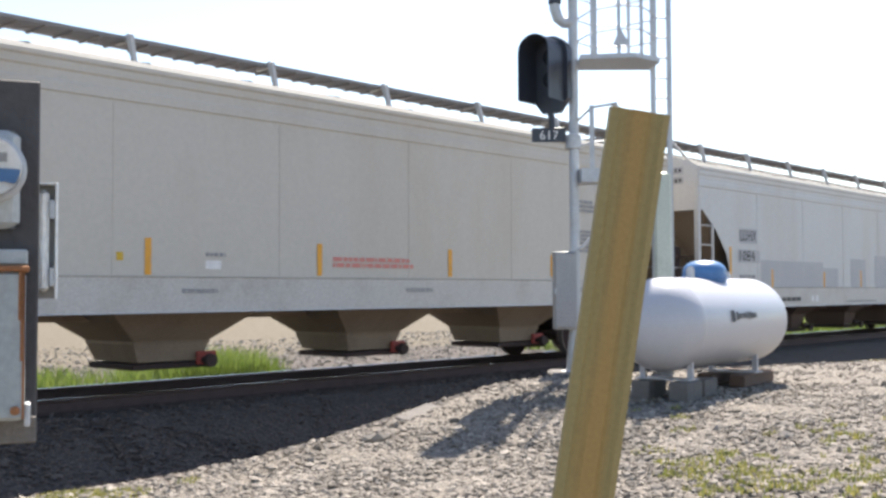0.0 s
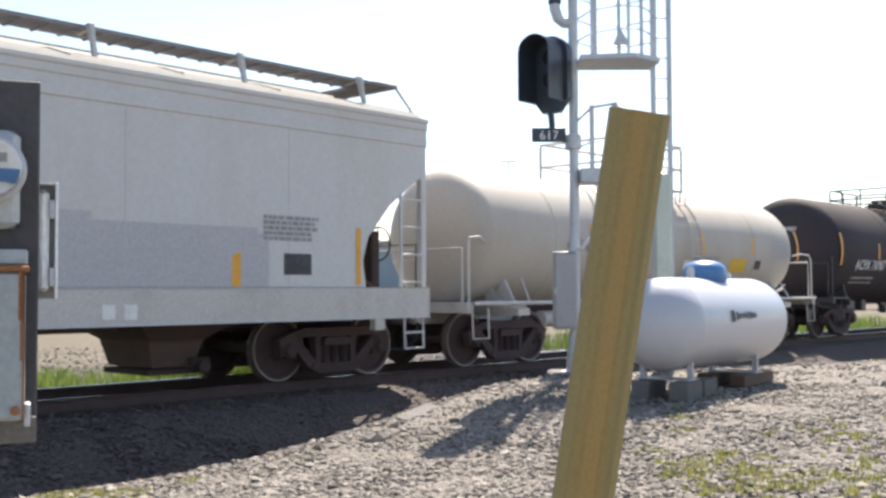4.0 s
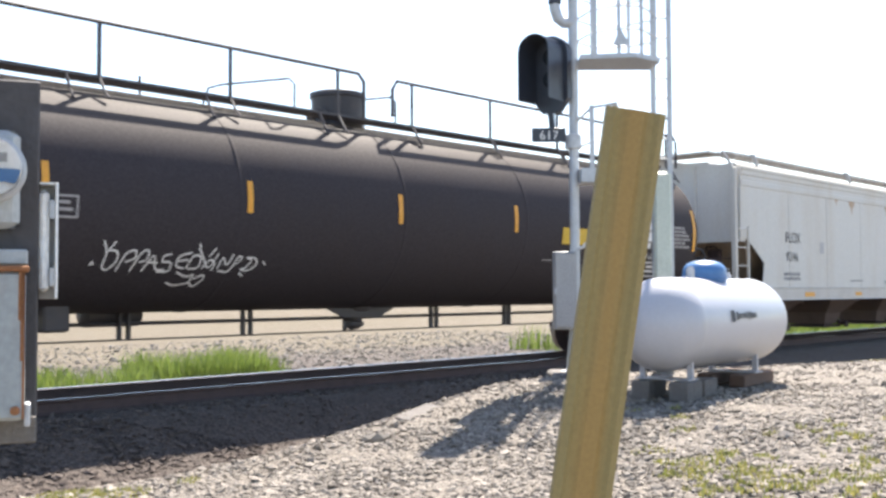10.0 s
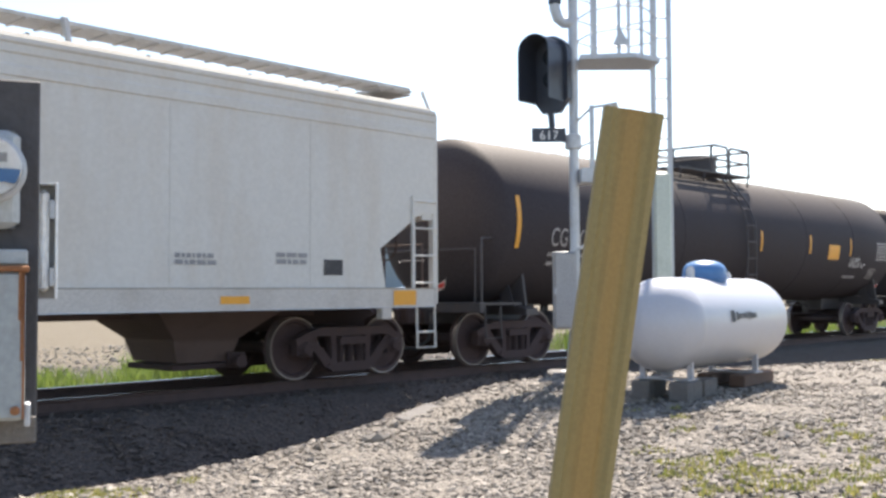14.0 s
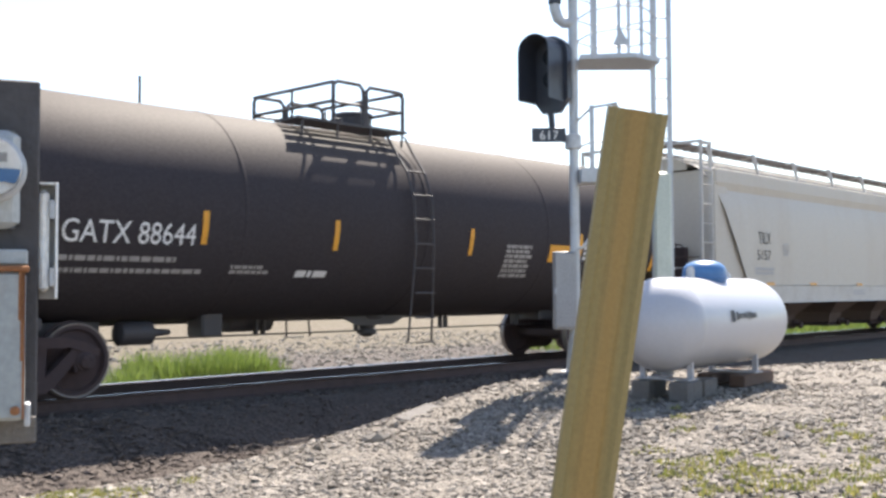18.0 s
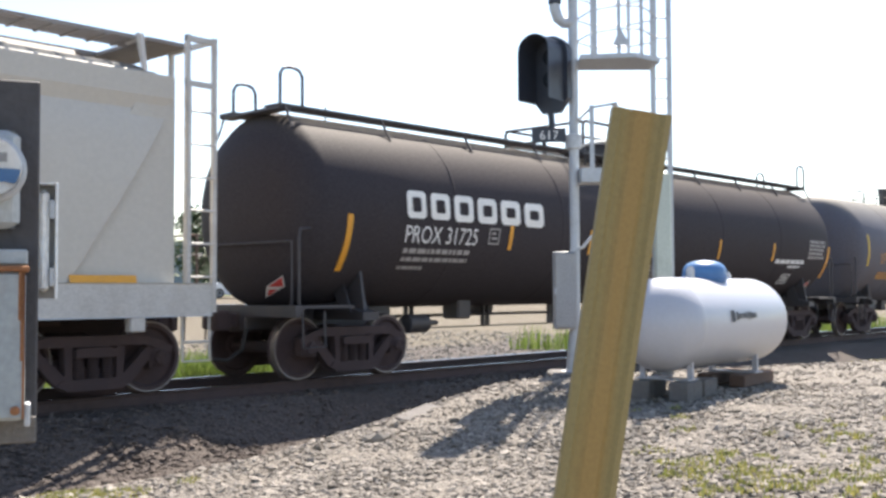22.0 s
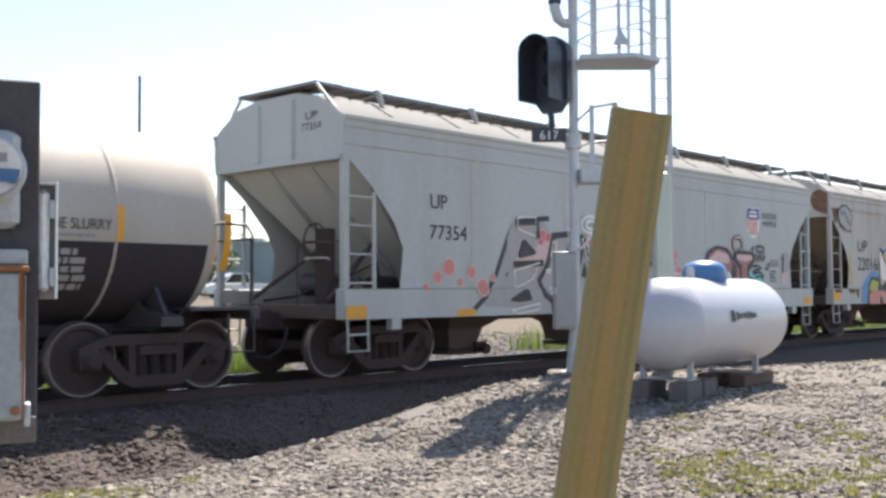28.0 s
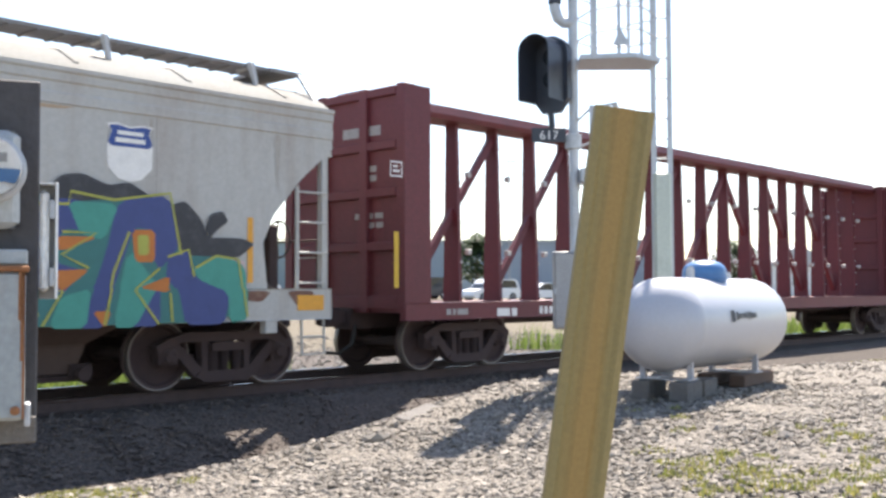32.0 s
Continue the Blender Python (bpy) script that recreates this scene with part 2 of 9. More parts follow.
def ground_material():
    """Crushed stone near the track, pale dirt beyond it, thin grass in patches."""
    m, t, b = nodes_of("gravel_and_dirt")
    n, l = t.nodes, t.links
    tc = n.new("ShaderNodeTexCoord")
    v, big, fine = n.new("ShaderNodeTexVoronoi"), n.new("ShaderNodeTexNoise"), n.new("ShaderNodeTexNoise")
    v.inputs["Scale"].default_value = 26
    big.inputs["Scale"].default_value, big.inputs["Detail"].default_value = 0.35, 8
    fine.inputs["Scale"].default_value, fine.inputs["Detail"].default_value = 60, 3
    for x in (v, big, fine):
        l.new(tc.outputs["Object"], x.inputs["Vector"])
    bw = n.new("ShaderNodeRGBToBW")
    l.new(v.outputs["Color"], bw.inputs[0])
    stone = n.new("ShaderNodeValToRGB")
    stone.color_ramp.elements[0].color, stone.color_ramp.elements[1].color = (0.09, 0.076, 0.062, 1), (0.25, 0.222, 0.19, 1)
    l.new(bw.outputs[0], stone.inputs[0])
    pale, behind_track, stones_mix = n.new("ShaderNodeValToRGB"), n.new("ShaderNodeMapRange"), n.new("ShaderNodeMix")
    pale.color_ramp.elements[0].color, pale.color_ramp.elements[1].color = (0.085, 0.084, 0.078, 1), (0.27, 0.268, 0.25, 1)
    l.new(bw.outputs[0], pale.inputs[0])
    behind_track.inputs["From Min"].default_value, behind_track.inputs["From Max"].default_value = 1.4, 2.6
    stones_mix.data_type = "RGBA"
    dirt = n.new("ShaderNodeValToRGB")
    dirt.color_ramp.elements[0].color, dirt.color_ramp.elements[1].color = (0.085, 0.07, 0.047, 1), (0.145, 0.118, 0.08, 1)
    l.new(fine.outputs[0], dirt.inputs[0])
    sep, step = n.new("ShaderNodeSeparateXYZ"), n.new("ShaderNodeMapRange")
    l.new(tc.outputs["Object"], sep.inputs[0])
    l.new(sep.outputs["Y"], behind_track.inputs[0]), l.new(behind_track.outputs[0], stones_mix.inputs["Factor"])
    l.new(stone.outputs[0], stones_mix.inputs["A"]), l.new(pale.outputs[0], stones_mix.inputs["B"])
    ad = n.new("ShaderNodeMath")
    ad.operation = "MULTIPLY_ADD"
    ad.inputs[1].default_value = 6.0
    l.new(big.outputs[0], ad.inputs[0]), l.new(sep.outputs["Y"], ad.inputs[2])
    step.inputs["From Min"].default_value, step.inputs["From Max"].default_value = 10.5, 13.5
    l.new(ad.outputs[0], step.inputs[0])
    # brown bed along the track with the train's shade painted in, greyer stone lies behind it
    ab, bed_shade, grey = n.new("ShaderNodeMath"), n.new("ShaderNodeMapRange"), n.new("ShaderNodeMix")
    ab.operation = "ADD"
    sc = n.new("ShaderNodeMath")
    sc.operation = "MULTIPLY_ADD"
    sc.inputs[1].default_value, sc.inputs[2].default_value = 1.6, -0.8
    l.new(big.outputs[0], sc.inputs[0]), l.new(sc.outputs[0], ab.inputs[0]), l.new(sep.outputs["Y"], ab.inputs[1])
    bed_shade.inputs["From Min"].default_value, bed_shade.inputs["From Max"].default_value = -4.7, -3.3
    l.new(ab.outputs[0], bed_shade.inputs[0])
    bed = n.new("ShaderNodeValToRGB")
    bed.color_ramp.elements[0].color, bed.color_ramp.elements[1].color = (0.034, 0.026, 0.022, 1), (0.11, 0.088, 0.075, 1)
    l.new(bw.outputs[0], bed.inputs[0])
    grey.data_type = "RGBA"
    l.new(bed_shade.outputs[0], grey.inputs["Factor"]), l.new(stones_mix.outputs["Result"], grey.inputs["A"]), l.new(bed.outputs[0], grey.inputs["B"])
    mx2 = n.new("ShaderNodeMix")
    mx2.data_type = "RGBA"
    l.new(step.outputs[0], mx2.inputs["Factor"]), l.new(grey.outputs["Result"], mx2.inputs["A"]), l.new(dirt.outputs[0], mx2.inputs["B"])
    far, green = n.new("ShaderNodeMapRange"), n.new("ShaderNodeMix")
    far.inputs["From Min"].default_value, far.inputs["From Max"].default_value = 62.0, 80.0
    l.new(sep.outputs["Y"], far.inputs[0])
    green.data_type = "RGBA"
    green.inputs["B"].default_value = (0.13, 0.17, 0.06, 1)
    l.new(far.outputs[0], green.inputs["Factor"]), l.new(mx2.outputs["Result"], green.inputs["A"])
    l.new(green.outputs["Result"], b.inputs["Base Color"])
    b.inputs["Roughness"].default_value = 0.95
    bp = n.new("ShaderNodeBump")
    bp.inputs["Strength"].default_value, bp.inputs["Distance"].default_value = 0.8, 0.03
    l.new(v.outputs["Distance"], bp.inputs["Height"])
    l.new(bp.outputs[0], b.inputs["Normal"])
    return m


M["ground"] = ground_material()


def marker_material():
    """Sun-bleached yellow blade with an orange streak left down its middle groove."""
    m, t, b = nodes_of("faded_yellow_fibreglass")
    n, l = t.nodes, t.links
    tc, sep, mp, noi, fine = n.new("ShaderNodeTexCoord"), n.new("ShaderNodeSeparateXYZ"), n.new("ShaderNodeMapping"), n.new("ShaderNodeTexNoise"), n.new("ShaderNodeTexNoise")
    l.new(tc.outputs["Object"], sep.inputs[0]), l.new(tc.outputs["Object"], mp.inputs[0]), l.new(mp.outputs[0], noi.inputs[0]), l.new(tc.outputs["Object"], fine.inputs[0])
    mp.inputs["Scale"].default_value = (5, 5, 1.3)
    noi.inputs["Scale"].default_value, noi.inputs["Detail"].default_value = 1.3, 6
    fine.inputs["Scale"].default_value, fine.inputs["Detail"].default_value = 130, 3
    ab, ad, mr = n.new("ShaderNodeMath"), n.new("ShaderNodeMath"), n.new("ShaderNodeMapRange")
    ab.operation, ad.operation = "ABSOLUTE", "MULTIPLY_ADD"
    l.new(sep.outputs["X"], ab.inputs[0]), l.new(noi.outputs[0], ad.inputs[0])
    ad.inputs[1].default_value = -0.07
    l.new(ab.outputs[0], ad.inputs[2]), l.new(ad.outputs[0], mr.inputs[0])
    mr.inputs["From Min"].default_value, mr.inputs["From Max"].default_value = -0.028, -0.006
    mr.inputs["To Min"].default_value, mr.inputs["To Max"].default_value = 0.65, 0.0
    mix, hsv, mv = n.new("ShaderNodeMix"), n.new("ShaderNodeHueSaturation"), n.new("ShaderNodeMapRange")
    mix.data_type = "RGBA"
    mix.inputs["A"].default_value, mix.inputs["B"].default_value = (0.27, 0.205, 0.08, 1), (0.33, 0.19, 0.052, 1)
    mv.inputs["To Min"].default_value, mv.inputs["To Max"].default_value = 0.8, 1.2
    l.new(mr.outputs[0], mix.inputs["Factor"]), l.new(mix.outputs["Result"], hsv.inputs["Color"]), l.new(fine.outputs[0], mv.inputs[0]), l.new(mv.outputs[0], hsv.inputs["Value"])
    l.new(hsv.outputs[0], b.inputs["Base Color"])
    b.inputs["Roughness"].default_value = 0.65
    return m


M["marker"] = marker_material()


# ---- building blocks ----
class Shape:
    """Collects vertices and faces of one part."""

    def __init__(self):
        self.v, self.f = [], []

    def add(self, verts, faces):
        k = len(self.v)
        self.v += [tuple(p) for p in verts]
        self.f += [tuple(i + k for i in f) for f in faces]
        return self

    def box(self, x0, x1, y0, y1, z0, z1, bev=0.0, m=None):
        if bev <= 0:
            vs = [(x, y, z) for z in (z0, z1) for y in (y0, y1) for x in (x0, x1)]
            fs = [(0, 2, 3, 1), (4, 5, 7, 6), (0, 1, 5, 4), (2, 6, 7, 3), (0, 4, 6, 2), (1, 3, 7, 5)]
        else:
            vs, c = [], bev
            for z, i in ((z0, 1), (z0 + c, 0), (z1 - c, 0), (z1, 1)):
                o = c if i else 0
                for x, y in ((x0 + c + o, y0 + o), (x1 - c - o, y0 + o), (x1 - o, y0 + c + o), (x1 - o, y1 - c - o),
                             (x1 - c - o, y1 - o), (x0 + c + o, y1 - o), (x0 + o, y1 - c - o), (x0 + o, y0 + c + o)):
                    vs.append((x, y, z))
            fs = [tuple(range(7, -1, -1)), tuple(range(24, 32))]
            for k in range(3):
                fs += [(k * 8 + i, k * 8 + (i + 1) % 8, k * 8 + 8 + (i + 1) % 8, k * 8 + 8 + i) for i in range(8)]
        if m is not None:
            vs = [m @ Vector(p) for p in vs]
        return self.add(vs, fs)

    def prism(self, pts, axis, a, b):
        """A flat outline drawn out along an axis from a to b. pts: the two other coordinates in xyz order."""
        def put(p, q):
            return {"x": (q, p[0], p[1]), "y": (p[0], q, p[1]), "z": (p[0], p[1], q)}[axis]
        n = len(pts)
        vs = [put(p, a) for p in pts] + [put(p, b) for p in pts]
        fs = [tuple(range(n - 1, -1, -1)), tuple(range(n, 2 * n))] + [(i, (i + 1) % n, n + (i + 1) % n, n + i) for i in range(n)]
        return self.add(vs, fs)

    def tube(self, pts, r, sides=8, closed=False):
        """A round bar along a line of points."""
        pts = [Vector(p) for p in pts]
        n = len(pts)
        ring, up = [], None
        for i, p in enumerate(pts):
            d = (pts[min(i + 1, n - 1)] - pts[max(i - 1, 0)]).normalized()
            if up is None:
                up = d.orthogonal().normalized()
            up = (up - d * up.dot(d)).normalized()
            w = d.cross(up)
            rr = r[i] if isinstance(r, (list, tuple)) else r
            ring += [p + (up * math.cos(2 * math.pi * k / sides) + w * math.sin(2 * math.pi * k / sides)) * rr for k in range(sides)]
        fs = [(i * sides + k, i * sides + (k + 1) % sides, (i + 1) * sides + (k + 1) % sides, (i + 1) * sides + k)
              for i in range(n - 1) for k in range(sides)]
        fs += [tuple(range(sides - 1, -1, -1)), tuple((n - 1) * sides + k for k in range(sides))]
        return self.add(ring, fs)

    def lathe(self, prof, axis="x", origin=(0, 0, 0), sides=32, caps=True):
        """A turned shape: prof holds (place along the axis, radius)."""
        vs, o = [], Vector(origin)
        for a, r in prof:
            for k in range(sides):
                c, s = math.cos(2 * math.pi * k / sides) * r, math.sin(2 * math.pi * k / sides) * r
                vs.append(o + Vector({"x": (a, c, s), "y": (s, a, c), "z": (c, s, a)}[axis]))
        n = len(prof)
        fs = [(i * sides + k, i * sides + (k + 1) % sides, (i + 1) * sides + (k + 1) % sides, (i + 1) * sides + k)
              for i in range(n - 1) for k in range(sides)]
        if caps:
            fs += [tuple(range(sides - 1, -1, -1)), tuple((n - 1) * sides + k for k in range(sides))]
        return self.add(vs, fs)

    def mirror_y(self):
        k = len(self.v)
        self.v += [(x, -y, z) for x, y, z in self.v]
        self.f += [tuple(k + i for i in reversed(f)) for f in self.f]
        return self

    def mirror_x(self):
        k = len(self.v)
        self.v += [(-x, y, z) for x, y, z in self.v]
        self.f += [tuple(k + i for i in reversed(f)) for f in self.f]
        return self

    def mesh(self, name, material, smooth=None):
        me = bpy.data.meshes.new(name)
        me.from_pydata(self.v, [], self.f)
        me.update()
        bm = bmesh.new()
        bm.from_mesh(me)
        bmesh.ops.recalc_face_normals(bm, faces=bm.faces)
        if smooth:
            for e in bm.edges:
                e.smooth = len(e.link_faces) == 2 and e.calc_face_angle(0) < radians(smooth)
            for f in bm.faces:
                f.smooth = True
        bm.to_mesh(me)
        bm.free()
        me.materials.append(material)
        return me


def part(name, shape, material, parent=None, label="", smooth=35, at=None):
    ob = new(name, shape if isinstance(shape, bpy.types.Mesh) else shape.mesh(name, material, smooth))
    if parent is not None:
        ob.parent = parent
    if at is not None:
        ob.matrix_basis = at
    if label:
        ob["label"] = label
    return ob


def thing(name, label, category, at=None, group="", kind=""):
    ob = new(name)
    ob.empty_display_size = 0.2
    if at is not None:
        ob.matrix_basis = at
    return tagged(ob, label, category, group, kind)


def smoothstep(a, b, x):
    u = min(1.0, max(0.0, (x - a) / (b - a)))
    return u * u * (3 - 2 * u)


# ---- ground ----
def pad_edge(x, y):
    """Metres outside the edge of the raised gravel pad that carries the mast and the gas tank."""
    return max(y + 4.05, (x - 11.3) * 0.327 + (y + 4.35) * 0.945)


def height(x, y):
    """Ground level, with the rail tops at zero."""
    d = abs(y)
    bed = -0.178 if d < 1.35 else -0.178 - 0.5 * smoothstep(1.35, 3.0, d)
    if y > 0:
        return max(bed, -0.36) if y < 4 else -0.36 + 1.35 * smoothstep(9, 60, y)
    flat = -0.44 + 0.1 * smoothstep(-4.5, -10.0, y)
    low = bed + (flat - bed) * smoothstep(-3.1, -4.9, y)
    side = smoothstep(5.0, 10.8, x - 0.35 * (y + 4.75))
    up = flat + (0.2 - 0.1 * smoothstep(-8.5, -13.0, y) - flat) * side
    return low + (up - low) * smoothstep(0.75, -0.7, pad_edge(x, y))


def build_ground():
    xs = [-600, -300, -150, -80, -40, -20, -10, -5] + [x * 0.25 for x in range(0, 101)] + [27, 30, 35, 40, 50, 60, 80, 110, 150, 220, 300, 450, 700, 1200]
    ys = [-900, -400, -200, -100, -50, -30, -22, -18, -16] + [-15 + 0.25 * i for i in range(0, 85)] + [7, 8, 10, 13, 17, 22, 30, 40, 55, 70, 90, 120, 180, 300, 500, 900, 1600]
    vs = []
    for y in ys:
        for x in xs:
            near = -1 < x < 30 and -14 < y < 8
            vs.append((x, y, height(x, y) + (0.025 * noise.noise((x * 1.7, y * 1.7, 0)) if near else 0)))
    n = len(xs)
    fs = [(j * n + i, j * n + i + 1, (j + 1) * n + i + 1, (j + 1) * n + i) for j in range(len(ys) - 1) for i in range(n - 1)]
    s = Shape().add(vs, fs)
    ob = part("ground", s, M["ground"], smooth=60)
    tagged(ob, "gravel yard with crushed stone and pale dirt", "ground", kind="structure")


build_ground()


# ---- track ----
def build_track():
    tr = thing("railway_track", "straight railway track with rusty rails on gravel ballast", "track", kind="structure")
    prof = [(-0.07, -0.185), (0.07, -0.185), (0.07, -0.175), (0.012, -0.155), (0.009, -0.045), (0.036, -0.034), (0.036, -0.013), (0.028, -0.016),
            (-0.028, -0.016), (-0.036, -0.013), (-0.036, -0.034), (-0.009, -0.045), (-0.012, -0.155), (-0.07, -0.175)]
    for side in (-1, 1):
        c = side * 0.755
        part("rail", Shape().prism([(y + c, z) for y, z in prof], "x", -330, 420), M["rail"], tr, "brown rusty steel rail", smooth=0)
        crown = [(0.0358 * math.sin(radians(a)) / math.sin(radians(42)), -0.0115 + 0.0115 * (math.cos(radians(a)) - 0.743) / 0.257) for a in range(-42, 43, 7)]
        part("running_surface", Shape().prism([(y + c, z) for y, z in crown] + [(c + 0.03, -0.02), (c - 0.03, -0.02)], "x", -330, 420), M["railtop"], tr, "polished bright rail head", smooth=40)
    tie = Shape().box(-0.115, 0.115, -1.3, 1.3, -0.36, -0.187, 0.012).mesh("tie", M["tie"])
    for i in range(110):
        part("tie", tie, None, tr, at=pose(-6 + i * 0.5, random.uniform(-0.03, 0.03), 0, 0, 0, random.uniform(-0.6, 0.6)))
    return tr


build_track()


# ---- railway cars ----
AX = 0.889          # half the wheelbase of a bogie
WHEEL_R = 0.457
WHEELSETS = []      # every turning wheelset with its car


def wheel_mesh():
    s = Shape().lathe([(0.065, 0.08), (0.065, 0.14), (0.03, 0.17), (0.02, 0.36), (0.068, 0.385), (0.07, 0.445), (0.066, 0.457), (-0.03, 0.46), (-0.045, 0.487),
                       (-0.062, 0.48), (-0.066, 0.39), (-0.02, 0.36), (-0.01, 0.17), (-0.05, 0.14), (-0.05, 0.08)], "y", sides=40)
    return s.mesh("wheel", M["wheel"], 40)


def rim_mesh():
    s = Shape()
    s.lathe([(0.0715, 0.434), (0.073, 0.437), (0.073, 0.455), (0.0665, 0.4585), (-0.03, 0.4615)], "y", sides=40, caps=False)
    return s.mesh("tread", M["tread"], 40)


def frame_mesh():
    """Cast side frame: top member, two slanting legs with open windows between, spring group in the middle."""
    s = Shape()
    y0, y1 = -0.07, 0.07
    # top member with the arch down to the bearing boxes
    s.prism([(-1.06, 0.5), (-0.86, 0.57), (-0.7, 0.63), (0.7, 0.63), (0.86, 0.57), (1.06, 0.5), (1.08, 0.6), (0.9, 0.68), (0.62, 0.76), (-0.62, 0.76), (-0.9, 0.68), (-1.08, 0.6)], "y", y0 - 0.02, y1)
    for d in (-1, 1):
        # slanting leg from the box to the spring seat, column beside the springs
        s.prism([(d * 0.72, 0.6), (d * 0.86, 0.56), (d * 0.5, 0.17), (d * 0.34, 0.14), (d * 0.34, 0.24)], "y", y0, y1)
        s.prism([(d * 0.29, 0.2), (d * 0.38, 0.2), (d * 0.4, 0.66), (d * 0.29, 0.66)], "y", y0, y1)
        # pedestal jaws round the bearing, end cap with its three bolts
        s.prism([(d * 0.72, 0.62), (d * 0.76, 0.33), (d * 0.8, 0.33), (d * 0.79, 0.58)], "y", y0, y1)
        s.prism([(d * 1.05, 0.62), (d * 1.04, 0.36), (d * 0.99, 0.36), (d * 0.99, 0.58)], "y", y0, y1)
        s.box(d * AX - 0.1, d * AX + 0.1, y0, y1, 0.53, 0.6, 0.01)
        s.lathe([(-0.15, 0.05), (-0.145, 0.085), (-0.1, 0.1), (-0.09, 0.125), (0.04, 0.125)], "y", (d * AX, 0, WHEEL_R), 18)
        for k in range(3):
            a = 2.09 * k + 0.5
            s.lathe([(-0.165, 0.012), (-0.16, 0.018), (-0.14, 0.018)], "y", (d * AX + 0.055 * math.cos(a), 0, WHEEL_R + 0.055 * math.sin(a)), 6)
    s.prism([(-0.5, 0.17), (-0.36, 0.1), (0.36, 0.1), (0.5, 0.17), (0.42, 0.24), (-0.42, 0.24)], "y", y0 - 0.02, y1)
    # nested coil springs
    for k in (-0.19, 0.0, 0.19):
        s.lathe([(0.23 + 0.0165 * i, 0.085 if i % 2 else 0.062) for i in range(17)], "z", (k, -0.01, 0), 10)
    # bolster end resting on the springs, brake beam guide
    s.prism([(-0.27, 0.5), (0.27, 0.5), (0.27, 0.6), (0.18, 0.62), (-0.18, 0.62), (-0.27, 0.6)], "y", y0 - 0.06, y1)
    return s.mesh("side_frame", M["truck"], 30)


def bolster_mesh():
    s = Shape()
    s.prism([(-0.95, 0.5), (0.95, 0.5), (0.95, 0.66), (0.4, 0.78), (-0.4, 0.78), (-0.95, 0.66)], "x", -0.2, 0.2)
    for d in (-1, 1):
        s.box(d * 0.6 - 0.05, d * 0.6 + 0.05, -0.75, 0.75, 0.3, 0.42)
        for k in (-1, 1):
            s.box(d * 0.6 - 0.22 * d - 0.04, d * 0.6 - 0.22 * d + 0.3, k * 0.755 - 0.05, k * 0.755 + 0.05, 0.3, 0.46)
    return s.mesh("bolster", M["truck"], 30)


WHEEL, TREAD, FRAME, BOLSTER = wheel_mesh(), rim_mesh(), frame_mesh(), bolster_mesh()
AXLE = Shape().lathe([(-1.05, 0.07), (-0.8, 0.085), (-0.7, 0.1), (0, 0.085), (0.7, 0.1), (0.8, 0.085), (1.05, 0.07)], "y", sides=14).mesh("axle", M["truck"], 40)
COUPLER = Shape()
COUPLER.box(-0.05, 0.55, -0.09, 0.09, -0.1, 0.1, 0.015).box(-0.28, -0.02, -0.15, 0.12, -0.15, 0.15, 0.03).box(-0.33, -0.2, 0.02, 0.17, -0.13, 0.13, 0.03)
COUPLER = COUPLER.mesh("coupler", M["truck"])


def running_gear(car, tc, half):
    for d in (-1, 1):
        part("bolster", BOLSTER, None, car, at=pose(d * tc, 0, 0))
        for k in (-1, 1):
            part("side_frame", FRAME, None, car, "soot-brown cast side frame", at=pose(d * tc, k * 0.99, 0, 0, 0, 0 if k < 0 else 180))
        for a in (-1, 1):
            ax = part("wheelset", AXLE, None, car, at=pose(d * tc + a * AX, 0, WHEEL_R))
            for k in (-1, 1):
                w = part("wheel", WHEEL, None, ax, "brown steel railway wheel", at=pose(0, k * 0.755, 0, 0, 0, 0 if k > 0 else 180))
            for k in (-1, 1):
                part("tread", TREAD, None, ax, "bright worn wheel tread", at=pose(0, k * 0.755, 0, 0, 0, 0 if k > 0 else 180))
            WHEELSETS.append((ax, car, d * tc + a * AX))
        part("coupler", COUPLER, None, car, at=pose(d * (half + 0.12), 0, 0.87, 0, 0, 0 if d < 0 else 180))
        hose = [(d * (half + 0.02), -0.35, 0.75), (d * (half + 0.1), -0.35, 0.45), (d * (half + 0.28), -0.25, 0.3), (d * (half + 0.45), -0.12, 0.32)]
        part("brake_hose", Shape().tube(hose, 0.03, 8), M["tyre"], car, "black rubber brake hose")
        part("draft_sill", Shape().box(min(d * half, d * (tc - 1.2)), max(d * half, d * (tc - 1.2)), -0.17, 0.17, 0.7, 1.02, 0.02), M["truck"], car)


RUNGS = {}


def bar_mesh(name, length, r, material):
    k = (name, round(length, 3), material.name)
    if k not in RUNGS:
        RUNGS[k] = Shape().tube([(-length / 2, 0, 0), (length / 2, 0, 0)], r, 6).mesh(name, material, 40)
    return RUNGS[k]


def ladder(car, x0, x1, y, z0, z1, mat, step=0.42, r=0.016, stiles=(1, 1)):
    """Two stiles along the car's side with rungs between them."""
    s = Shape().box(x1 - 0.025, x1 + 0.025, y - 0.02, y + 0.02, z0, z1)
    lad = part("ladder", s, mat, car, "steel rung ladder", smooth=0)
    if stiles[0]:
        part("stile", Shape().box(x0 - 0.025, x0 + 0.025, y - 0.02, y + 0.02, z0, z1), mat, lad, smooth=0)
    z = z0 + 0.1
    while z < z1 - 0.02:
        part("rung", bar_mesh("rung", abs(x1 - x0), r, mat), None, lad, at=pose((x0 + x1) / 2, y, z))
        z += step
    return lad


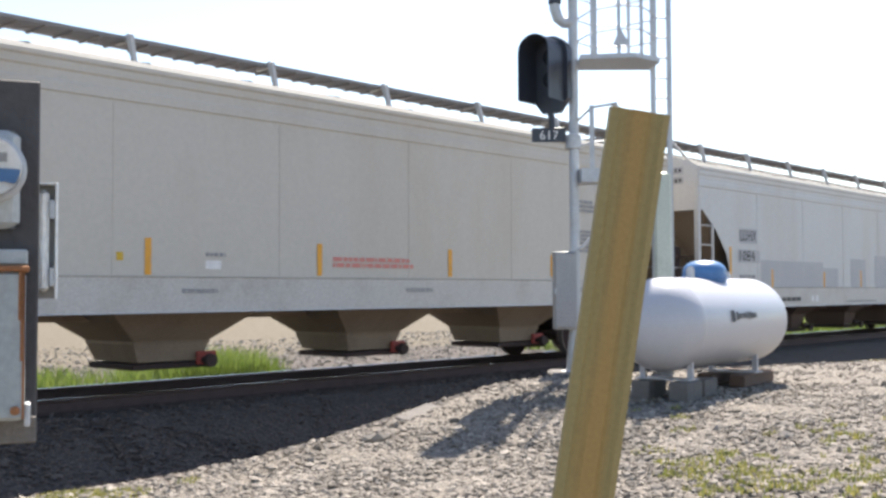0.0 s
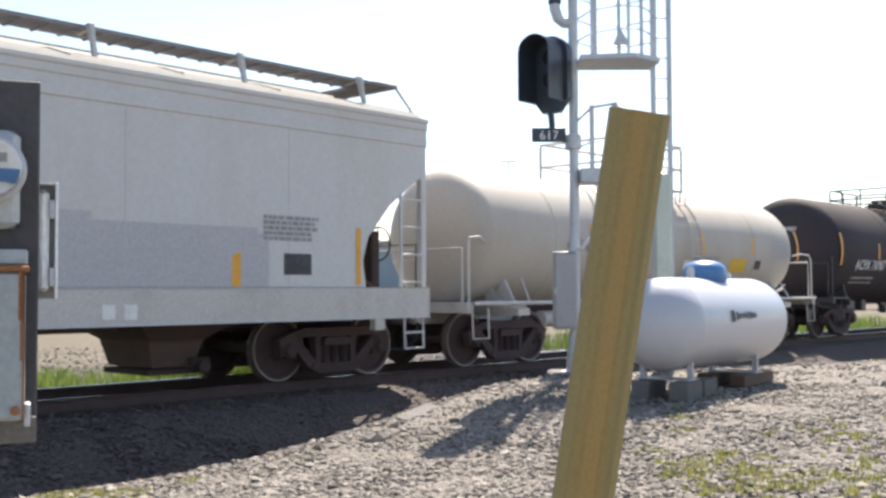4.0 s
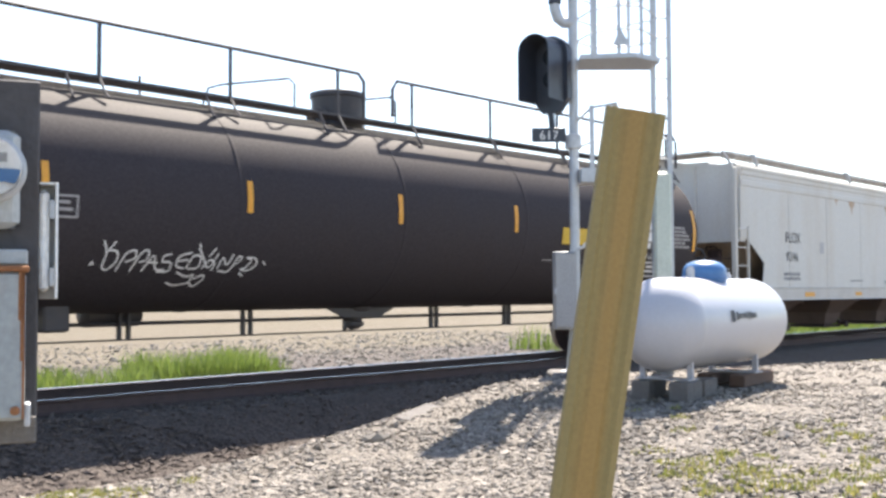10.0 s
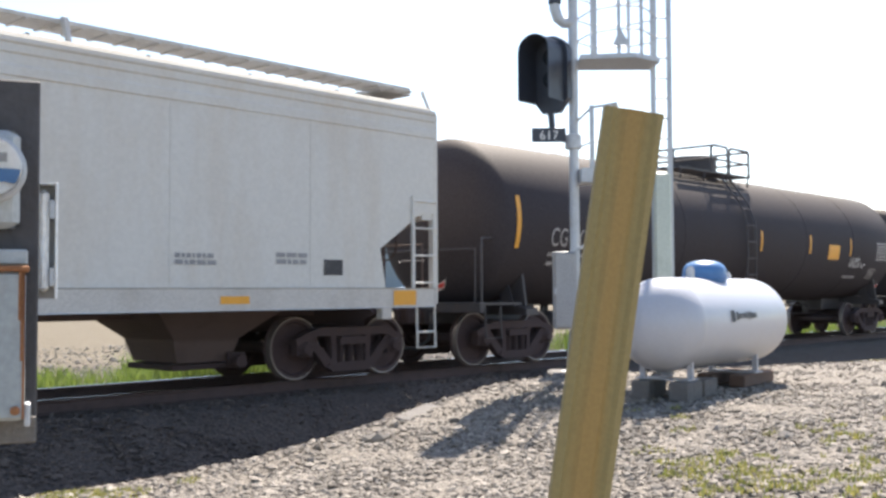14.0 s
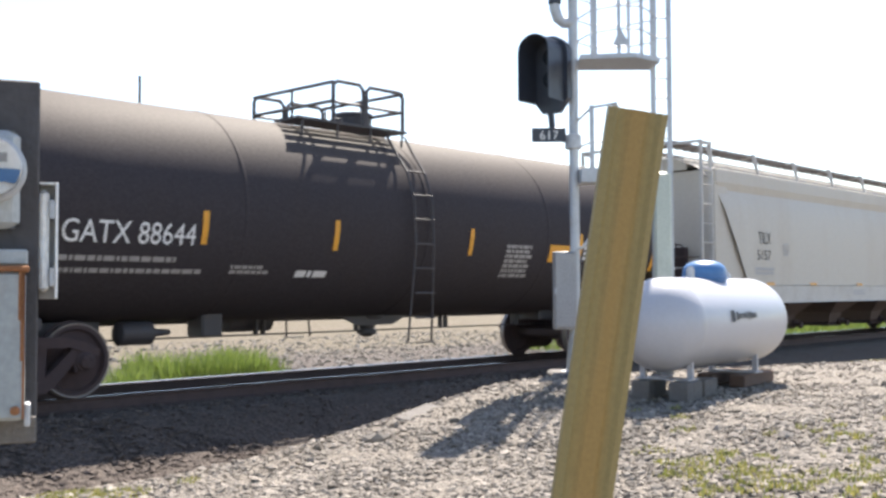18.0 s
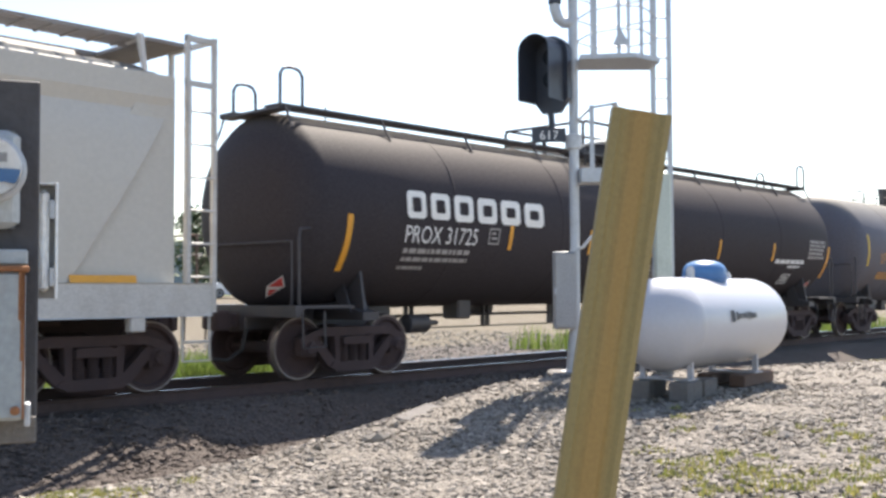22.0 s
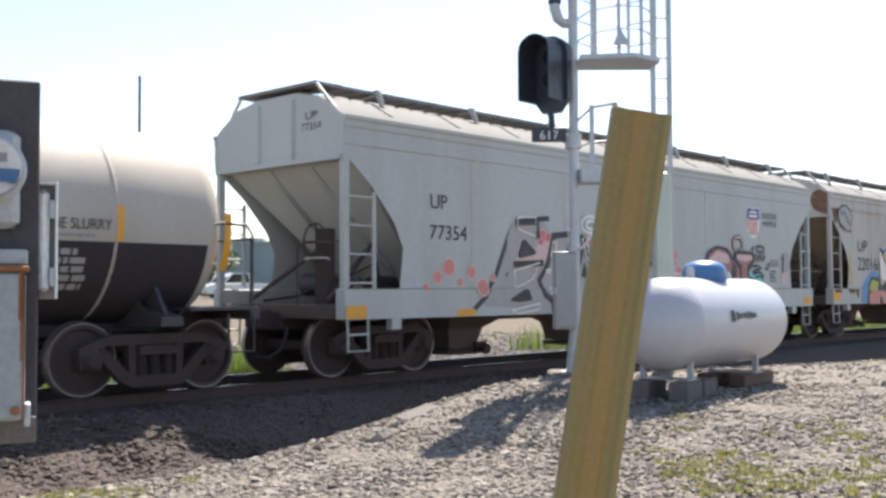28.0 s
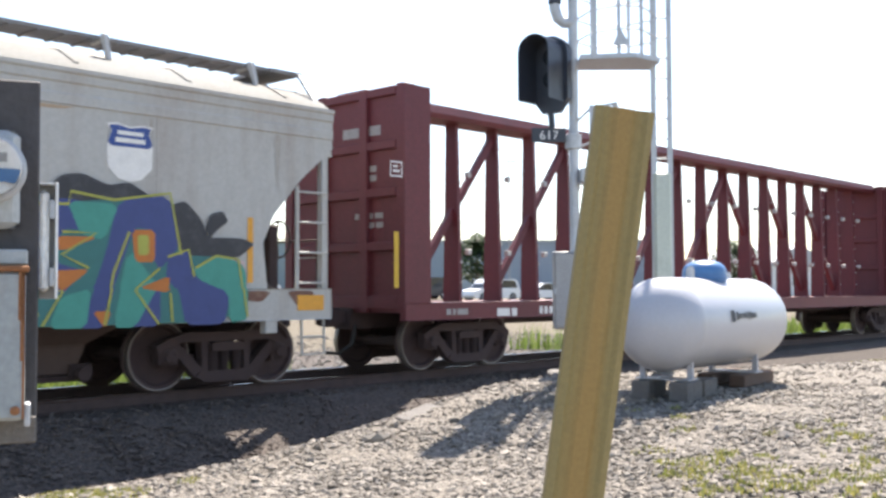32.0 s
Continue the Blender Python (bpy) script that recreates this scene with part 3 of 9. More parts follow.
def hopper(name, label, x0, half, tc, cut, body, eave=3.88, sill=(0.9, 1.33), bays=(-4.2, 0.0, 4.2), bay_half=0.75, crown=4.3, walk_z=4.62, round_side=False,
           sill_mat="sill_pale", under="grime", bracket=2.25, board_mat="walkway", bay_bottom=0.34, lip=True, board_y=0.62, nose=0.0):
    """A covered hopper car. cut: the edge of the side sheet at the leading end, from the eave down."""
    car = thing(name, label, "railway car", pose(x0, 0, 0), "cars of the freight train")
    W = 1.58
    mat = M[body]
    # body with end slope sheets, then the two side sheets that overhang it
    ext = min(half - 0.25, -cut[0][0] - 0.12)
    zs = cut[1][1] - 0.05
    s = Shape()
    run = ext - zs * 1.05 + 0.9
    rows = []
    for x, z, y in ((-ext, eave - 0.02, W - 0.03), (-ext, zs, W - 0.03), (-run, sill[0] + 0.1, 0.75), (run, sill[0] + 0.1, 0.75), (ext, zs, W - 0.03), (ext, eave - 0.02, W - 0.03)):
        rows += [(x, -y, z), (x, y, z)]
    # end walls, slope sheets drawing in towards the middle, roof line; hopper sides lean in below the side sheets
    part("hopper_body", s.add(rows, [(0, 1, 3, 2), (8, 9, 11, 10), (0, 2, 8, 10), (1, 3, 9, 11), (0, 1, 11, 10)]), mat, car, smooth=0)
    low = M["slope_dirt"] if body in ("hop_bright", "hop_white", "hop_beige", "hop_old") and not round_side else mat
    part("slope_sheet", Shape().add(rows, [(2, 3, 5, 4), (6, 7, 9, 8), (2, 4, 6, 8), (3, 5, 7, 9), (4, 5, 7, 6)]), low, car, smooth=0)
    for d in (-1, 1):
        for k in (-0.5, 0.5):
            part("slope_rib", Shape().prism([(d * ext, zs + 0.02), (d * (ext - 0.06), zs - 0.1), (d * (run + 0.25), sill[0] + 0.35), (d * (run + 0.35), sill[0] + 0.32)], "y", k - 0.03, k + 0.03), low, car, smooth=0)
    out = cut + [(cut[-1][0], sill[1] - 0.02)]
    full = [(x, z) for x, z in out] + [(-x, z) for x, z in reversed(out)]
    for k in (-1, 1):
        if round_side:
            # rounded shoulder, vertical lower side
            prof = [(W, sill[1] - 0.02), (W + 0.02, 2.4), (W, 3.1), (W - 0.07, 3.5), (W - 0.2, 3.8), (W - 0.42, 4.02), (W - 0.7, 4.16)]
            vs, fs = [], []
            for y, z in prof:
                xe = np.interp(z, [p[1] for p in reversed(out)], [-p[0] for p in reversed(out)])
                for i in range(13):
                    vs.append((-xe + 2 * xe * i / 12, k * y, z))
            for j in range(len(prof) - 1):
                fs += [(j * 13 + i, j * 13 + i + 1, (j + 1) * 13 + i + 1, (j + 1) * 13 + i) for i in range(12)]
            part("side_sheet", Shape().add(vs, fs), mat, car, smooth=60)
        else:
            part("side_sheet", Shape().prism(full, "y", k * (W - 0.012), k * W), mat, car, smooth=0)
            if lip:
                part("top_chord", Shape().prism([(k * W, eave - 0.42), (k * (W + 0.02), eave - 0.41), (k * (W + 0.02), eave - 0.3), (k * (W + 0.008), eave - 0.28), (k * (W + 0.008), eave - 0.17), (k * (W + 0.03), eave - 0.15),
                                            (k * (W + 0.03), eave - 0.06), (k * (W + 0.055), eave - 0.04), (k * (W + 0.055), eave + 0.01), (k * W, eave + 0.02)], "x", cut[0][0], -cut[0][0]), mat, car, smooth=0)
        part("side_sill", Shape().box(-half, half, k * (W - 0.14), k * (W + 0.03), sill[0], sill[1], 0.015), M[sill_mat], car)
    # weld seams of the side panels
    n = max(5, int(2 * ext / 2.2))
    for i in range(1, n):
        x = -ext + 2 * ext * i / n
        if not round_side:
            part("panel_seam", Shape().box(x - 0.012, x + 0.012, -W - 0.006, -W + 0.002, sill[1] + 0.02, eave - 0.18), mat, car, smooth=0)
    # roof
    ex = -cut[0][0] - 0.03
    prof = [(-W, eave), (-1.42, eave + 0.12), (-1.0, crown - 0.1), (-0.5, crown), (0.5, crown), (1.0, crown - 0.1), (1.42, eave + 0.12), (W, eave)]
    if round_side:
        prof = [(-W + 0.7, 4.14), (-0.5, crown), (0.5, crown), (W - 0.7, 4.14)]
    foot = (W - 0.72, 4.05) if round_side else (W - 0.1, eave - 0.1)
    part("roof", Shape().prism(prof + [foot, (-foot[0], foot[1])], "x", -ex, ex), M["roof_dirt"], car, "dusty roof sheet", smooth=40)
    face = ex + 0.012
    low_edge = foot if round_side else (W - 0.02, zs)
    for d in (-1, 1):
        part("end_sheet", Shape().prism([(y * 0.998, z - 0.004) for y, z in prof] + [(low_edge[0], low_edge[1] - 0.05), (-low_edge[0], low_edge[1] - 0.05)], "x", d * (ext if not round_side else ex), d * face), mat, car, smooth=0)
        if not round_side:
            for k in (-0.42, 0.42):
                part("end_rib", Shape().prism([(d * face, k - 0.05), (d * (face + 0.05), k - 0.03), (d * (face + 0.05), k + 0.03), (d * face, k + 0.05)], "z", zs + 0.04, crown - 0.1), mat, car, smooth=0)
            part("end_beam", Shape().box(min(d * face, d * (face + 0.05)), max(d * face, d * (face + 0.05)), -W + 0.05, W - 0.05, zs - 0.05, zs + 0.02), mat, car, smooth=0)
    x = -ex + 1.1
    while x < ex - 0.6:
        part("roof_seam", Shape().prism([(y * 1.004, z + 0.014) for y, z in prof[1:-1]] + [(y, z - 0.01) for y, z in reversed(prof[1:-1])], "x", x - 0.025, x + 0.025), M["roof_dirt"], car, smooth=0)
        x += 1.55
    part("hatch_cover", Shape().prism([(-0.4, crown - 0.01), (-0.33, crown + 0.1), (0.33, crown + 0.1), (0.4, crown - 0.01)], "x", -ex + 0.8, ex - 0.8), M["sill_pale"], car)
    # running boards on brackets along both edges of the roof
    for k in (-1, 1):
        s = Shape()
        for j in range(5):
            s.box(-half + 0.15, half - 0.15, k * board_y + (j - 2) * 0.115 - 0.03, k * board_y + (j - 2) * 0.115 + 0.03, walk_z - 0.05, walk_z)
        x = -half + 0.15
        while x < half - 0.15:
            s.box(x, x + 0.04, k * board_y - 0.27, k * board_y + 0.27, walk_z - 0.07, walk_z - 0.045)
            x += 0.35
        part("running_board", s, M[board_mat], car, "steel grating running board", smooth=0)
    x = -half + 1.3
    while x < half - 0.6:
        for k in (-1, 1):
            # bent flat bar: foot on the roof, upright, arm below the board
            o = board_y + 0.3
            zr = np.interp(o + 0.1, [p[0] for p in prof if p[0] > 0], [p[1] for p in prof if p[0] > 0])
            s = Shape().prism([(k * (o + 0.1), zr), (k * (o + 0.16), zr - 0.02), (k * (o + 0.06), walk_z + 0.01), (k * (o + 0.01), walk_z + 0.03), (k * (o - 0.3), walk_z - 0.045), (k * (o - 0.3), walk_z - 0.08), (k * (o - 0.02), walk_z - 0.06)], "x", x - 0.028, x + 0.028)
            part("roof_bracket", s, M["pale_part"], car, smooth=0)
        x += bracket
    for d in (-1, 1):
        # end platform of grating at the roof corners
        tip = half + (nose if d < 0 else nose * 0.5)
        part("end_walkway", Shape().box(min(d * tip, d * (half - 0.55)), max(d * tip, d * (half - 0.55)), -0.95, 0.95, walk_z - 0.06, walk_z - 0.01), M[board_mat], car, smooth=0)
        # corner posts, ladders, end sill, slope braces
        for k in (-1, 1):
            if round_side:
                # open frame of slim posts carries the end platform
                for x, y in ((tip - 0.03, W - 0.03), (tip - 0.43, W - 0.03), (tip - 0.03, 0.55)):
                    part("corner_post", Shape().box(d * x - 0.03, d * x + 0.03, k * y - 0.03, k * y + 0.03, sill[0] + 0.05, walk_z - 0.05), M["pale_part"], car, smooth=0)
                for z in (walk_z - 0.08, 3.95):
                    part("frame_bar", Shape().box(min(d * tip, d * (tip - 0.46)), max(d * tip, d * (tip - 0.46)), k * (W - 0.05), k * W, z - 0.05, z + 0.02), M["pale_part"], car, smooth=0)
                part("frame_arm", Shape().box(d * (tip - 0.03) - 0.03, d * (tip - 0.03) + 0.03, k * 0.5, k * W, walk_z - 0.1, walk_z - 0.04), M["pale_part"], car, smooth=0)
                ladder(car, d * (tip - 0.03), d * (tip - 0.43), k * (W + 0.01), sill[1] - 0.02, 3.9, M["pale_part"], stiles=(0, 1))
                # plates that close the body's corner below the slope line
                part("corner_plate", Shape().prism([(d * (half - 0.5), sill[1]), (d * (half - 0.5), 3.65), (d * (half - 0.55), 3.8), (d * 7.9, 3.8), (d * 7.2, 2.45), (d * 6.6, sill[1])], "y", k * (W - 0.1), k * (W - 0.06)), mat, car, smooth=0)
            else:
                part("corner_post", Shape().box(d * (tip - 0.08) - 0.055, d * (tip - 0.08) + 0.055, k * (W - 0.06) - 0.055, k * (W - 0.06) + 0.055, sill[0] + 0.05, eave - 0.02, 0.01), mat, car)
                ladder(car, d * (tip - 0.07), d * (tip - 0.6), k * (W + 0.01), sill[1] - 0.02, 2.75, mat, stiles=(0, 1))
                part("post_brace", Shape().tube([(d * (tip - 0.09), k * (W - 0.07), eave - 0.05), (d * (tip - 0.05), k * (board_y + 0.31), walk_z - 0.04)], 0.03, 6), M["pale_part"], car, smooth=0)
            stirrup = [(d * (tip - 0.1), k * (W - 0.02), sill[0] + 0.05), (d * (tip - 0.1), k * W, 0.42), (d * (tip - 0.5), k * W, 0.42), (d * (tip - 0.5), k * (W - 0.02), sill[0] + 0.05)]
            part("stirrup_step", Shape().tube(stirrup, 0.02, 6), mat, car, smooth=0)
            part("step_tread", bar_mesh("step_tread", 0.4, 0.018, mat), None, car, at=pose(d * (tip - 0.3), k * W, 0.66))
            part("slope_brace", Shape().tube([(d * (half - 0.25), k * 0.95, 1.15), (d * (ext - 1.25), k * 0.6, 2.05)], 0.04, 6), M[under], car, smooth=0)
        if round_side:
            part("end_plate", Shape().box(d * (half - 0.52) - 0.02, d * (half - 0.52) + 0.02, -W + 0.06, W - 0.06, 1.9, 3.7), mat, car, "flat cream end sheet", smooth=0)
        # brake gear on the end platform: wheel, rigging box, retainer pipe, hand rail
        gear = part("brake_stand", Shape().box(d * (half - 0.42) - 0.09, d * (half - 0.42) + 0.09, -0.85, -0.55, sill[0] + 0.15, 2.25, 0.02), M["truck"], car, "brown hand brake housing")
        wheel = Shape()
        wheel.tube([(d * (half - 0.22), -0.7 + 0.27 * math.cos(i * 0.3927), 2.05 + 0.27 * math.sin(i * 0.3927)) for i in range(17)], 0.016, 6)
        for i in range(4):
            wheel.tube([(d * (half - 0.25), -0.7, 2.05), (d * (half - 0.22), -0.7 + 0.27 * math.cos(i * 1.571), 2.05 + 0.27 * math.sin(i * 1.571))], 0.012, 5)
        part("brake_wheel", wheel, M["truck"], gear, "spoked hand brake wheel", smooth=0)
        part("platform_rail", Shape().tube([(d * (half - 0.1), -1.42, sill[0] + 0.2), (d * (half - 0.1), -1.42, 2.02), (d * (half - 0.12), -0.4, 2.02), (d * (half - 0.12), -0.4, sill[0] + 0.2)], 0.018, 6), M["grime"], car, smooth=0)
        part("brake_cylinder", Shape().lathe([(-0.32, 0.08), (-0.28, 0.17), (0.2, 0.17), (0.24, 0.06), (0.45, 0.035)], "x", (d * (half - 1.5), -0.85, 1.36), 14), M["truck"], car)
        part("brake_rod", Shape().tube([(d * (half - 0.5), -0.5, 1.3), (d * (half - 1.4), -0.8, 1.75), (d * (half - 2.0), -0.3, 1.2)], 0.02, 6), M["truck"], car, smooth=0)
        part("air_pipe", Shape().tube([(d * (half - 0.15), 0.45, 1.15), (d * (half - 0.9), 0.5, 1.22), (d * (half - 1.2), 0.2, 1.5), (d * (half - 1.9), 0.1, 1.45)], 0.022, 6), M["truck"], car, smooth=0)
        part("end_sill", Shape().box(min(d * half, d * (half - 0.22)), max(d * half, d * (half - 0.22)), -W + 0.16, W - 0.16, sill[0], sill[0] + 0.22, 0.02), M["grime"], car, "grimy end sill")
        part("end_deck", Shape().box(min(d * (half - 0.05), d * (half - 2.0)), max(d * (half - 0.05), d * (half - 2.0)), -1.4, 1.4, sill[0] + 0.1, sill[0] + 0.16), M[under], car, smooth=0)
        part("air_tank", Shape().lathe([(-0.5, 0.12), (-0.46, 0.19), (0.46, 0.19), (0.5, 0.12)], "y", (d * (half - 1.2), 0.2, 1.4), 16), M["black_part"], car)
        part("grab_iron", Shape().tube([(d * (half + 0.01), -1.3, 1.75), (d * (half + 0.06), -1.3, 1.78), (d * (half + 0.06), -0.8, 1.78), (d * (half + 0.01), -0.8, 1.75)], 0.014, 6), M["pale_part"], car, smooth=0)
        part("jack_pad", Shape().box(d * (half - 1.05) - 0.1, d * (half - 1.05) + 0.1, -W - 0.035, -W + 0.1, sill[0] - 0.17, sill[0] + 0.02, 0.01), M[sill_mat], car)
    # discharge bays
    for x in bays:
        b = bay_half * 0.45
        vs = []
        for z, hx, hy in ((sill[0] + 0.12, bay_half + 0.22, 1.14), (0.64, b + 0.1, 0.64), (0.6, b + 0.1, 0.62), (bay_bottom - 0.06, b, 0.56)):
            vs += [(x - hx, -hy, z), (x + hx, -hy, z), (x + hx, hy, z), (x - hx, hy, z)]
        fs = [(j * 4 + i, j * 4 + (i + 1) % 4, j * 4 + 4 + (i + 1) % 4, j * 4 + 4 + i) for j in range(3) for i in range(4)] + [(3, 2, 1, 0), (12, 13, 14, 15)]
        bay = part("discharge_bay", Shape().add(vs, fs), M[under], car, "dirt-brown sloped discharge hopper", smooth=0)
        part("gate", Shape().box(x - b - 0.08, x + b + 0.2, -0.58, 0.58, bay_bottom - 0.16, bay_bottom - 0.08, 0.01), M["truck"], bay)
        part("gate_cover", Shape().box(x + b - 0.1, x + b + 0.2, -0.66, -0.6, bay_bottom - 0.12, bay_bottom + 0.06, 0.01), M["soft_red"] if body == "hop_beige" and not round_side else M["truck"], bay)
        part("gate_gear", Shape().lathe([(-0.85, 0.03), (-0.85, 0.09), (-0.78, 0.1), (-0.74, 0.05), (-0.6, 0.05)], "y", (x + b, 0, bay_bottom - 0.06), 12), M["truck"], bay)
    part("centre_sill", Shape().box(-tc, tc, -0.18, 0.18, sill[0] - 0.12, sill[0] + 0.02), M[under], car, smooth=0)
    running_gear(car, tc, half)
    car["W"], car["face"] = W + 0.004, face
    return car


def tank_y(car, z):
    r, zc = car["R"], car["zc"]
    return -math.sqrt(max(0.0, r * r - (z - zc) ** 2))


def tank_car(name, label, x0, half, tc, R, zc, shell, body, trim="black_part", lower=None, split=0.0, platform=(-1.4, 1.4), dome=(0.0, 0.35, 0.3, "black_part"), rails="cage", cage=None, cage_h=0.63,
             side_walk=False, board=False, seams=(-0.5, 0.5), ladder_x=None, rods=True, rail_r=0.032):
    """A tank car: shell is half the length of the tank over its domed ends."""
    car = thing(name, label, "railway car", pose(x0, 0, 0), "cars of the freight train")
    head = 0.55
    cyl = shell - head
    prof = []
    for i in range(7):
        a = math.pi / 2 * i / 6
        prof.append((-cyl - head * math.cos(a), max(0.02, R * math.sin(a) ** 0.8)))
    prof += [(x, R) for x in np.linspace(-cyl, cyl, 9)[1:-1]] + [(-x, r) for x, r in reversed(prof)]
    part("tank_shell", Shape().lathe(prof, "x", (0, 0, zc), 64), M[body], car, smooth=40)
    if lower:
        # painted lower half, a thin second skin
        a0 = math.asin((split - zc) / R)
        vs, fs, n = [], [], 24
        xs = [-cyl - 0.02, cyl + 0.02]
        for x in xs:
            for i in range(n + 1):
                a = a0 - (math.pi + 2 * a0) * i / n
                vs.append((x, math.cos(a) * (R + 0.006), zc + math.sin(a) * (R + 0.006)))
        fs = [(i, i + 1, n + 2 + i, n + 1 + i) for i in range(n)]
        part("lower_coat", Shape().add(vs, fs), M[lower], car, "black lower half", smooth=60)
    for x in seams:
        part("weld_band", Shape().lathe([(x - 0.03, R + 0.001), (x - 0.012, R + 0.009), (x + 0.012, R + 0.009), (x + 0.03, R + 0.001)], "x", (0, 0, zc), 64, caps=False), M[body], car, smooth=60)
    car["R"], car["zc"], car["shell"] = R + 0.008, zc, shell
    T = M[trim]
    # stub sills, saddles and end platforms
    for d in (-1, 1):
        part("stub_sill", Shape().box(min(d * half, d * (tc - 1.5)), max(d * half, d * (tc - 1.5)), -0.3, 0.3, 0.72, 1.06, 0.02), T, car)
        part("end_sill", Shape().box(min(d * half, d * (half - 0.16)), max(d * half, d * (half - 0.16)), -1.45, 1.45, 0.92, 1.06, 0.01), T, car)
        part("end_deck", Shape().box(min(d * half, d * (half - 1.1)), max(d * half, d * (half - 1.1)), -1.45, 1.45, 1.05, 1.09), T, car, smooth=0)
        part("body_bolster", Shape().prism([(-1.42, 0.86), (1.42, 0.86), (1.42, 0.98), (0.7, 1.12), (-0.7, 1.12), (-1.42, 0.98)], "x", d * tc - 0.16, d * tc + 0.16), T, car)
        for k in (-1, 1):
            # saddle: a narrow plate cradling the lower quarter of the tank, stiffened on both faces
            a0, a1 = radians(-38), radians(-82)
            arc = [(k * math.cos(a0 + (a1 - a0) * i / 8) * (R + 0.005), zc + math.sin(a0 + (a1 - a0) * i / 8) * (R + 0.005)) for i in range(9)]
            part("saddle", Shape().prism([(k * 1.3, 0.97)] + arc + [(k * 0.3, 0.97)], "x", d * tc - 0.025, d * tc + 0.025), T, car, smooth=0)
            for o in (-0.17, 0.17):
                part("saddle_gusset", Shape().prism([(k * 0.95, 0.97), (k * 1.18, 0.97), (k * math.cos(radians(-48)) * R, zc + math.sin(radians(-48)) * R), (k * math.cos(radians(-58)) * R, zc + math.sin(radians(-58)) * R)], "x", d * tc + o - 0.012, d * tc + o + 0.012), T, car, smooth=0)
            loop = [(d * (half - 0.1), k * 1.4, 1.0), (d * (half - 0.1), k * 1.4, 2.05), (d * (half - 0.16), k * 1.36, 2.18), (d * (half - 0.5), k * 1.3, 2.2), (d * (half - 0.75), k * 1.2, 2.15)]
            part("end_handrail", Shape().tube(loop, 0.02, 8), T, car)
            st = [(d * (half - 0.12), k * 1.45, 1.0), (d * (half - 0.12), k * 1.48, 0.5), (d * (half - 0.52), k * 1.48, 0.5), (d * (half - 0.52), k * 1.45, 1.0)]
            part("sill_step", Shape().tube(st, 0.018, 6), T, car, smooth=0)
        loop = [(d * (half - 0.05), -1.3, 1.05), (d * (half - 0.05), -1.3, 2.0), (d * (half - 0.05), 1.3, 2.0), (d * (half - 0.05), 1.3, 1.05)]
        part("end_rail", Shape().tube(loop, 0.018, 6), T, car, smooth=0)
    part("brake_cylinder", Shape().lathe([(-0.3, 0.08), (-0.26, 0.16), (0.2, 0.16), (0.24, 0.06), (0.5, 0.04)], "x", (-tc + 1.9, -0.5, 0.75), 14), T, car)
    if rods:
        part("brake_pipe", Shape().tube([(-tc + 0.9, 0.1, 0.86), (tc - 0.9, 0.1, 0.86)], 0.028, 8), T, car)
        part("brake_rod", Shape().tube([(-tc + 0.6, 0.05, 0.64), (tc - 0.6, 0.05, 0.64)], 0.014, 6), T, car)
        x = -tc + 2.3
        while x < tc - 1.5:
            for o in (-0.07, 0.07):
                part("rod_hanger", Shape().box(x + o - 0.02, x + o + 0.02, 0.04, 0.12, 0.63, zc - R + 0.05), T, car, smooth=0)
            x += 2.05
    # bottom outlet, valve gear and reservoir below the tank
    zb = zc - R
    part("bottom_outlet", Shape().lathe([(zb + 0.06, 0.3), (zb - 0.02, 0.28), (zb - 0.06, 0.16), (zb - 0.2, 0.13), (zb - 0.22, 0.17), (zb - 0.28, 0.17), (zb - 0.34, 0.06)], "z", (0.35, 0, 0), 18), T, car)
    part("outlet_skid", Shape().prism([(-0.5, zb + 0.05), (1.2, zb + 0.05), (0.75, zb - 0.14), (-0.05, zb - 0.14)], "y", -0.2, -0.17), T, car, smooth=0)
    part("brake_valve", Shape().box(-tc + 2.9, -tc + 3.25, -0.55, -0.15, zb - 0.22, zb + 0.25, 0.03), T, car)
    part("air_reservoir", Shape().lathe([(-0.45, 0.1), (-0.4, 0.18), (0.4, 0.18), (0.45, 0.1)], "x", (-tc + 4.3, 0.35, zb - 0.02), 14), T, car)
    # top fittings
    top = zc + R
    if platform:
        a, b = platform
        for k in (-1, 1):
            s = Shape()
            for j in range(5):
                y = k * (0.5 + j * 0.12)
                s.box(a, b, y - 0.04, y + 0.04, top - 0.06, top - 0.02)
            part("platform_grating", s, T, car, "open steel grating platform", smooth=0)
            for x in np.linspace(a + 0.1, b - 0.1, 4):
                part("platform_strut", Shape().tube([(x, k * 1.0, top - 0.05), (x, k * 0.98, top - 0.28)], 0.022, 6), T, car, smooth=0)
        if "cage" in rails:
            for k in (-1, 1):
                s = Shape()
                ca, cb = cage or (a + 0.05, b - 0.02)
                m_ = (ca + cb) / 2
                for x0_, x1_, zt in ((ca, m_ - 0.12, cage_h + 0.01), (m_ - 0.06, cb, cage_h)):
                    z = top - 0.04
                    s.tube([(x0_, k * 0.98, z), (x0_, k * 0.98, z + zt - 0.08), (x0_ + 0.08, k * 0.98, z + zt), (x1_ - 0.08, k * 0.98, z + zt), (x1_, k * 0.98, z + zt - 0.08), (x1_, k * 0.98, z)], rail_r, 8)
                    s.tube([(x0_, k * 0.98, z + zt * 0.5), (x1_, k * 0.98, z + zt * 0.5)], rail_r * 0.8, 6)
                part("guard_rail", s, T, car)
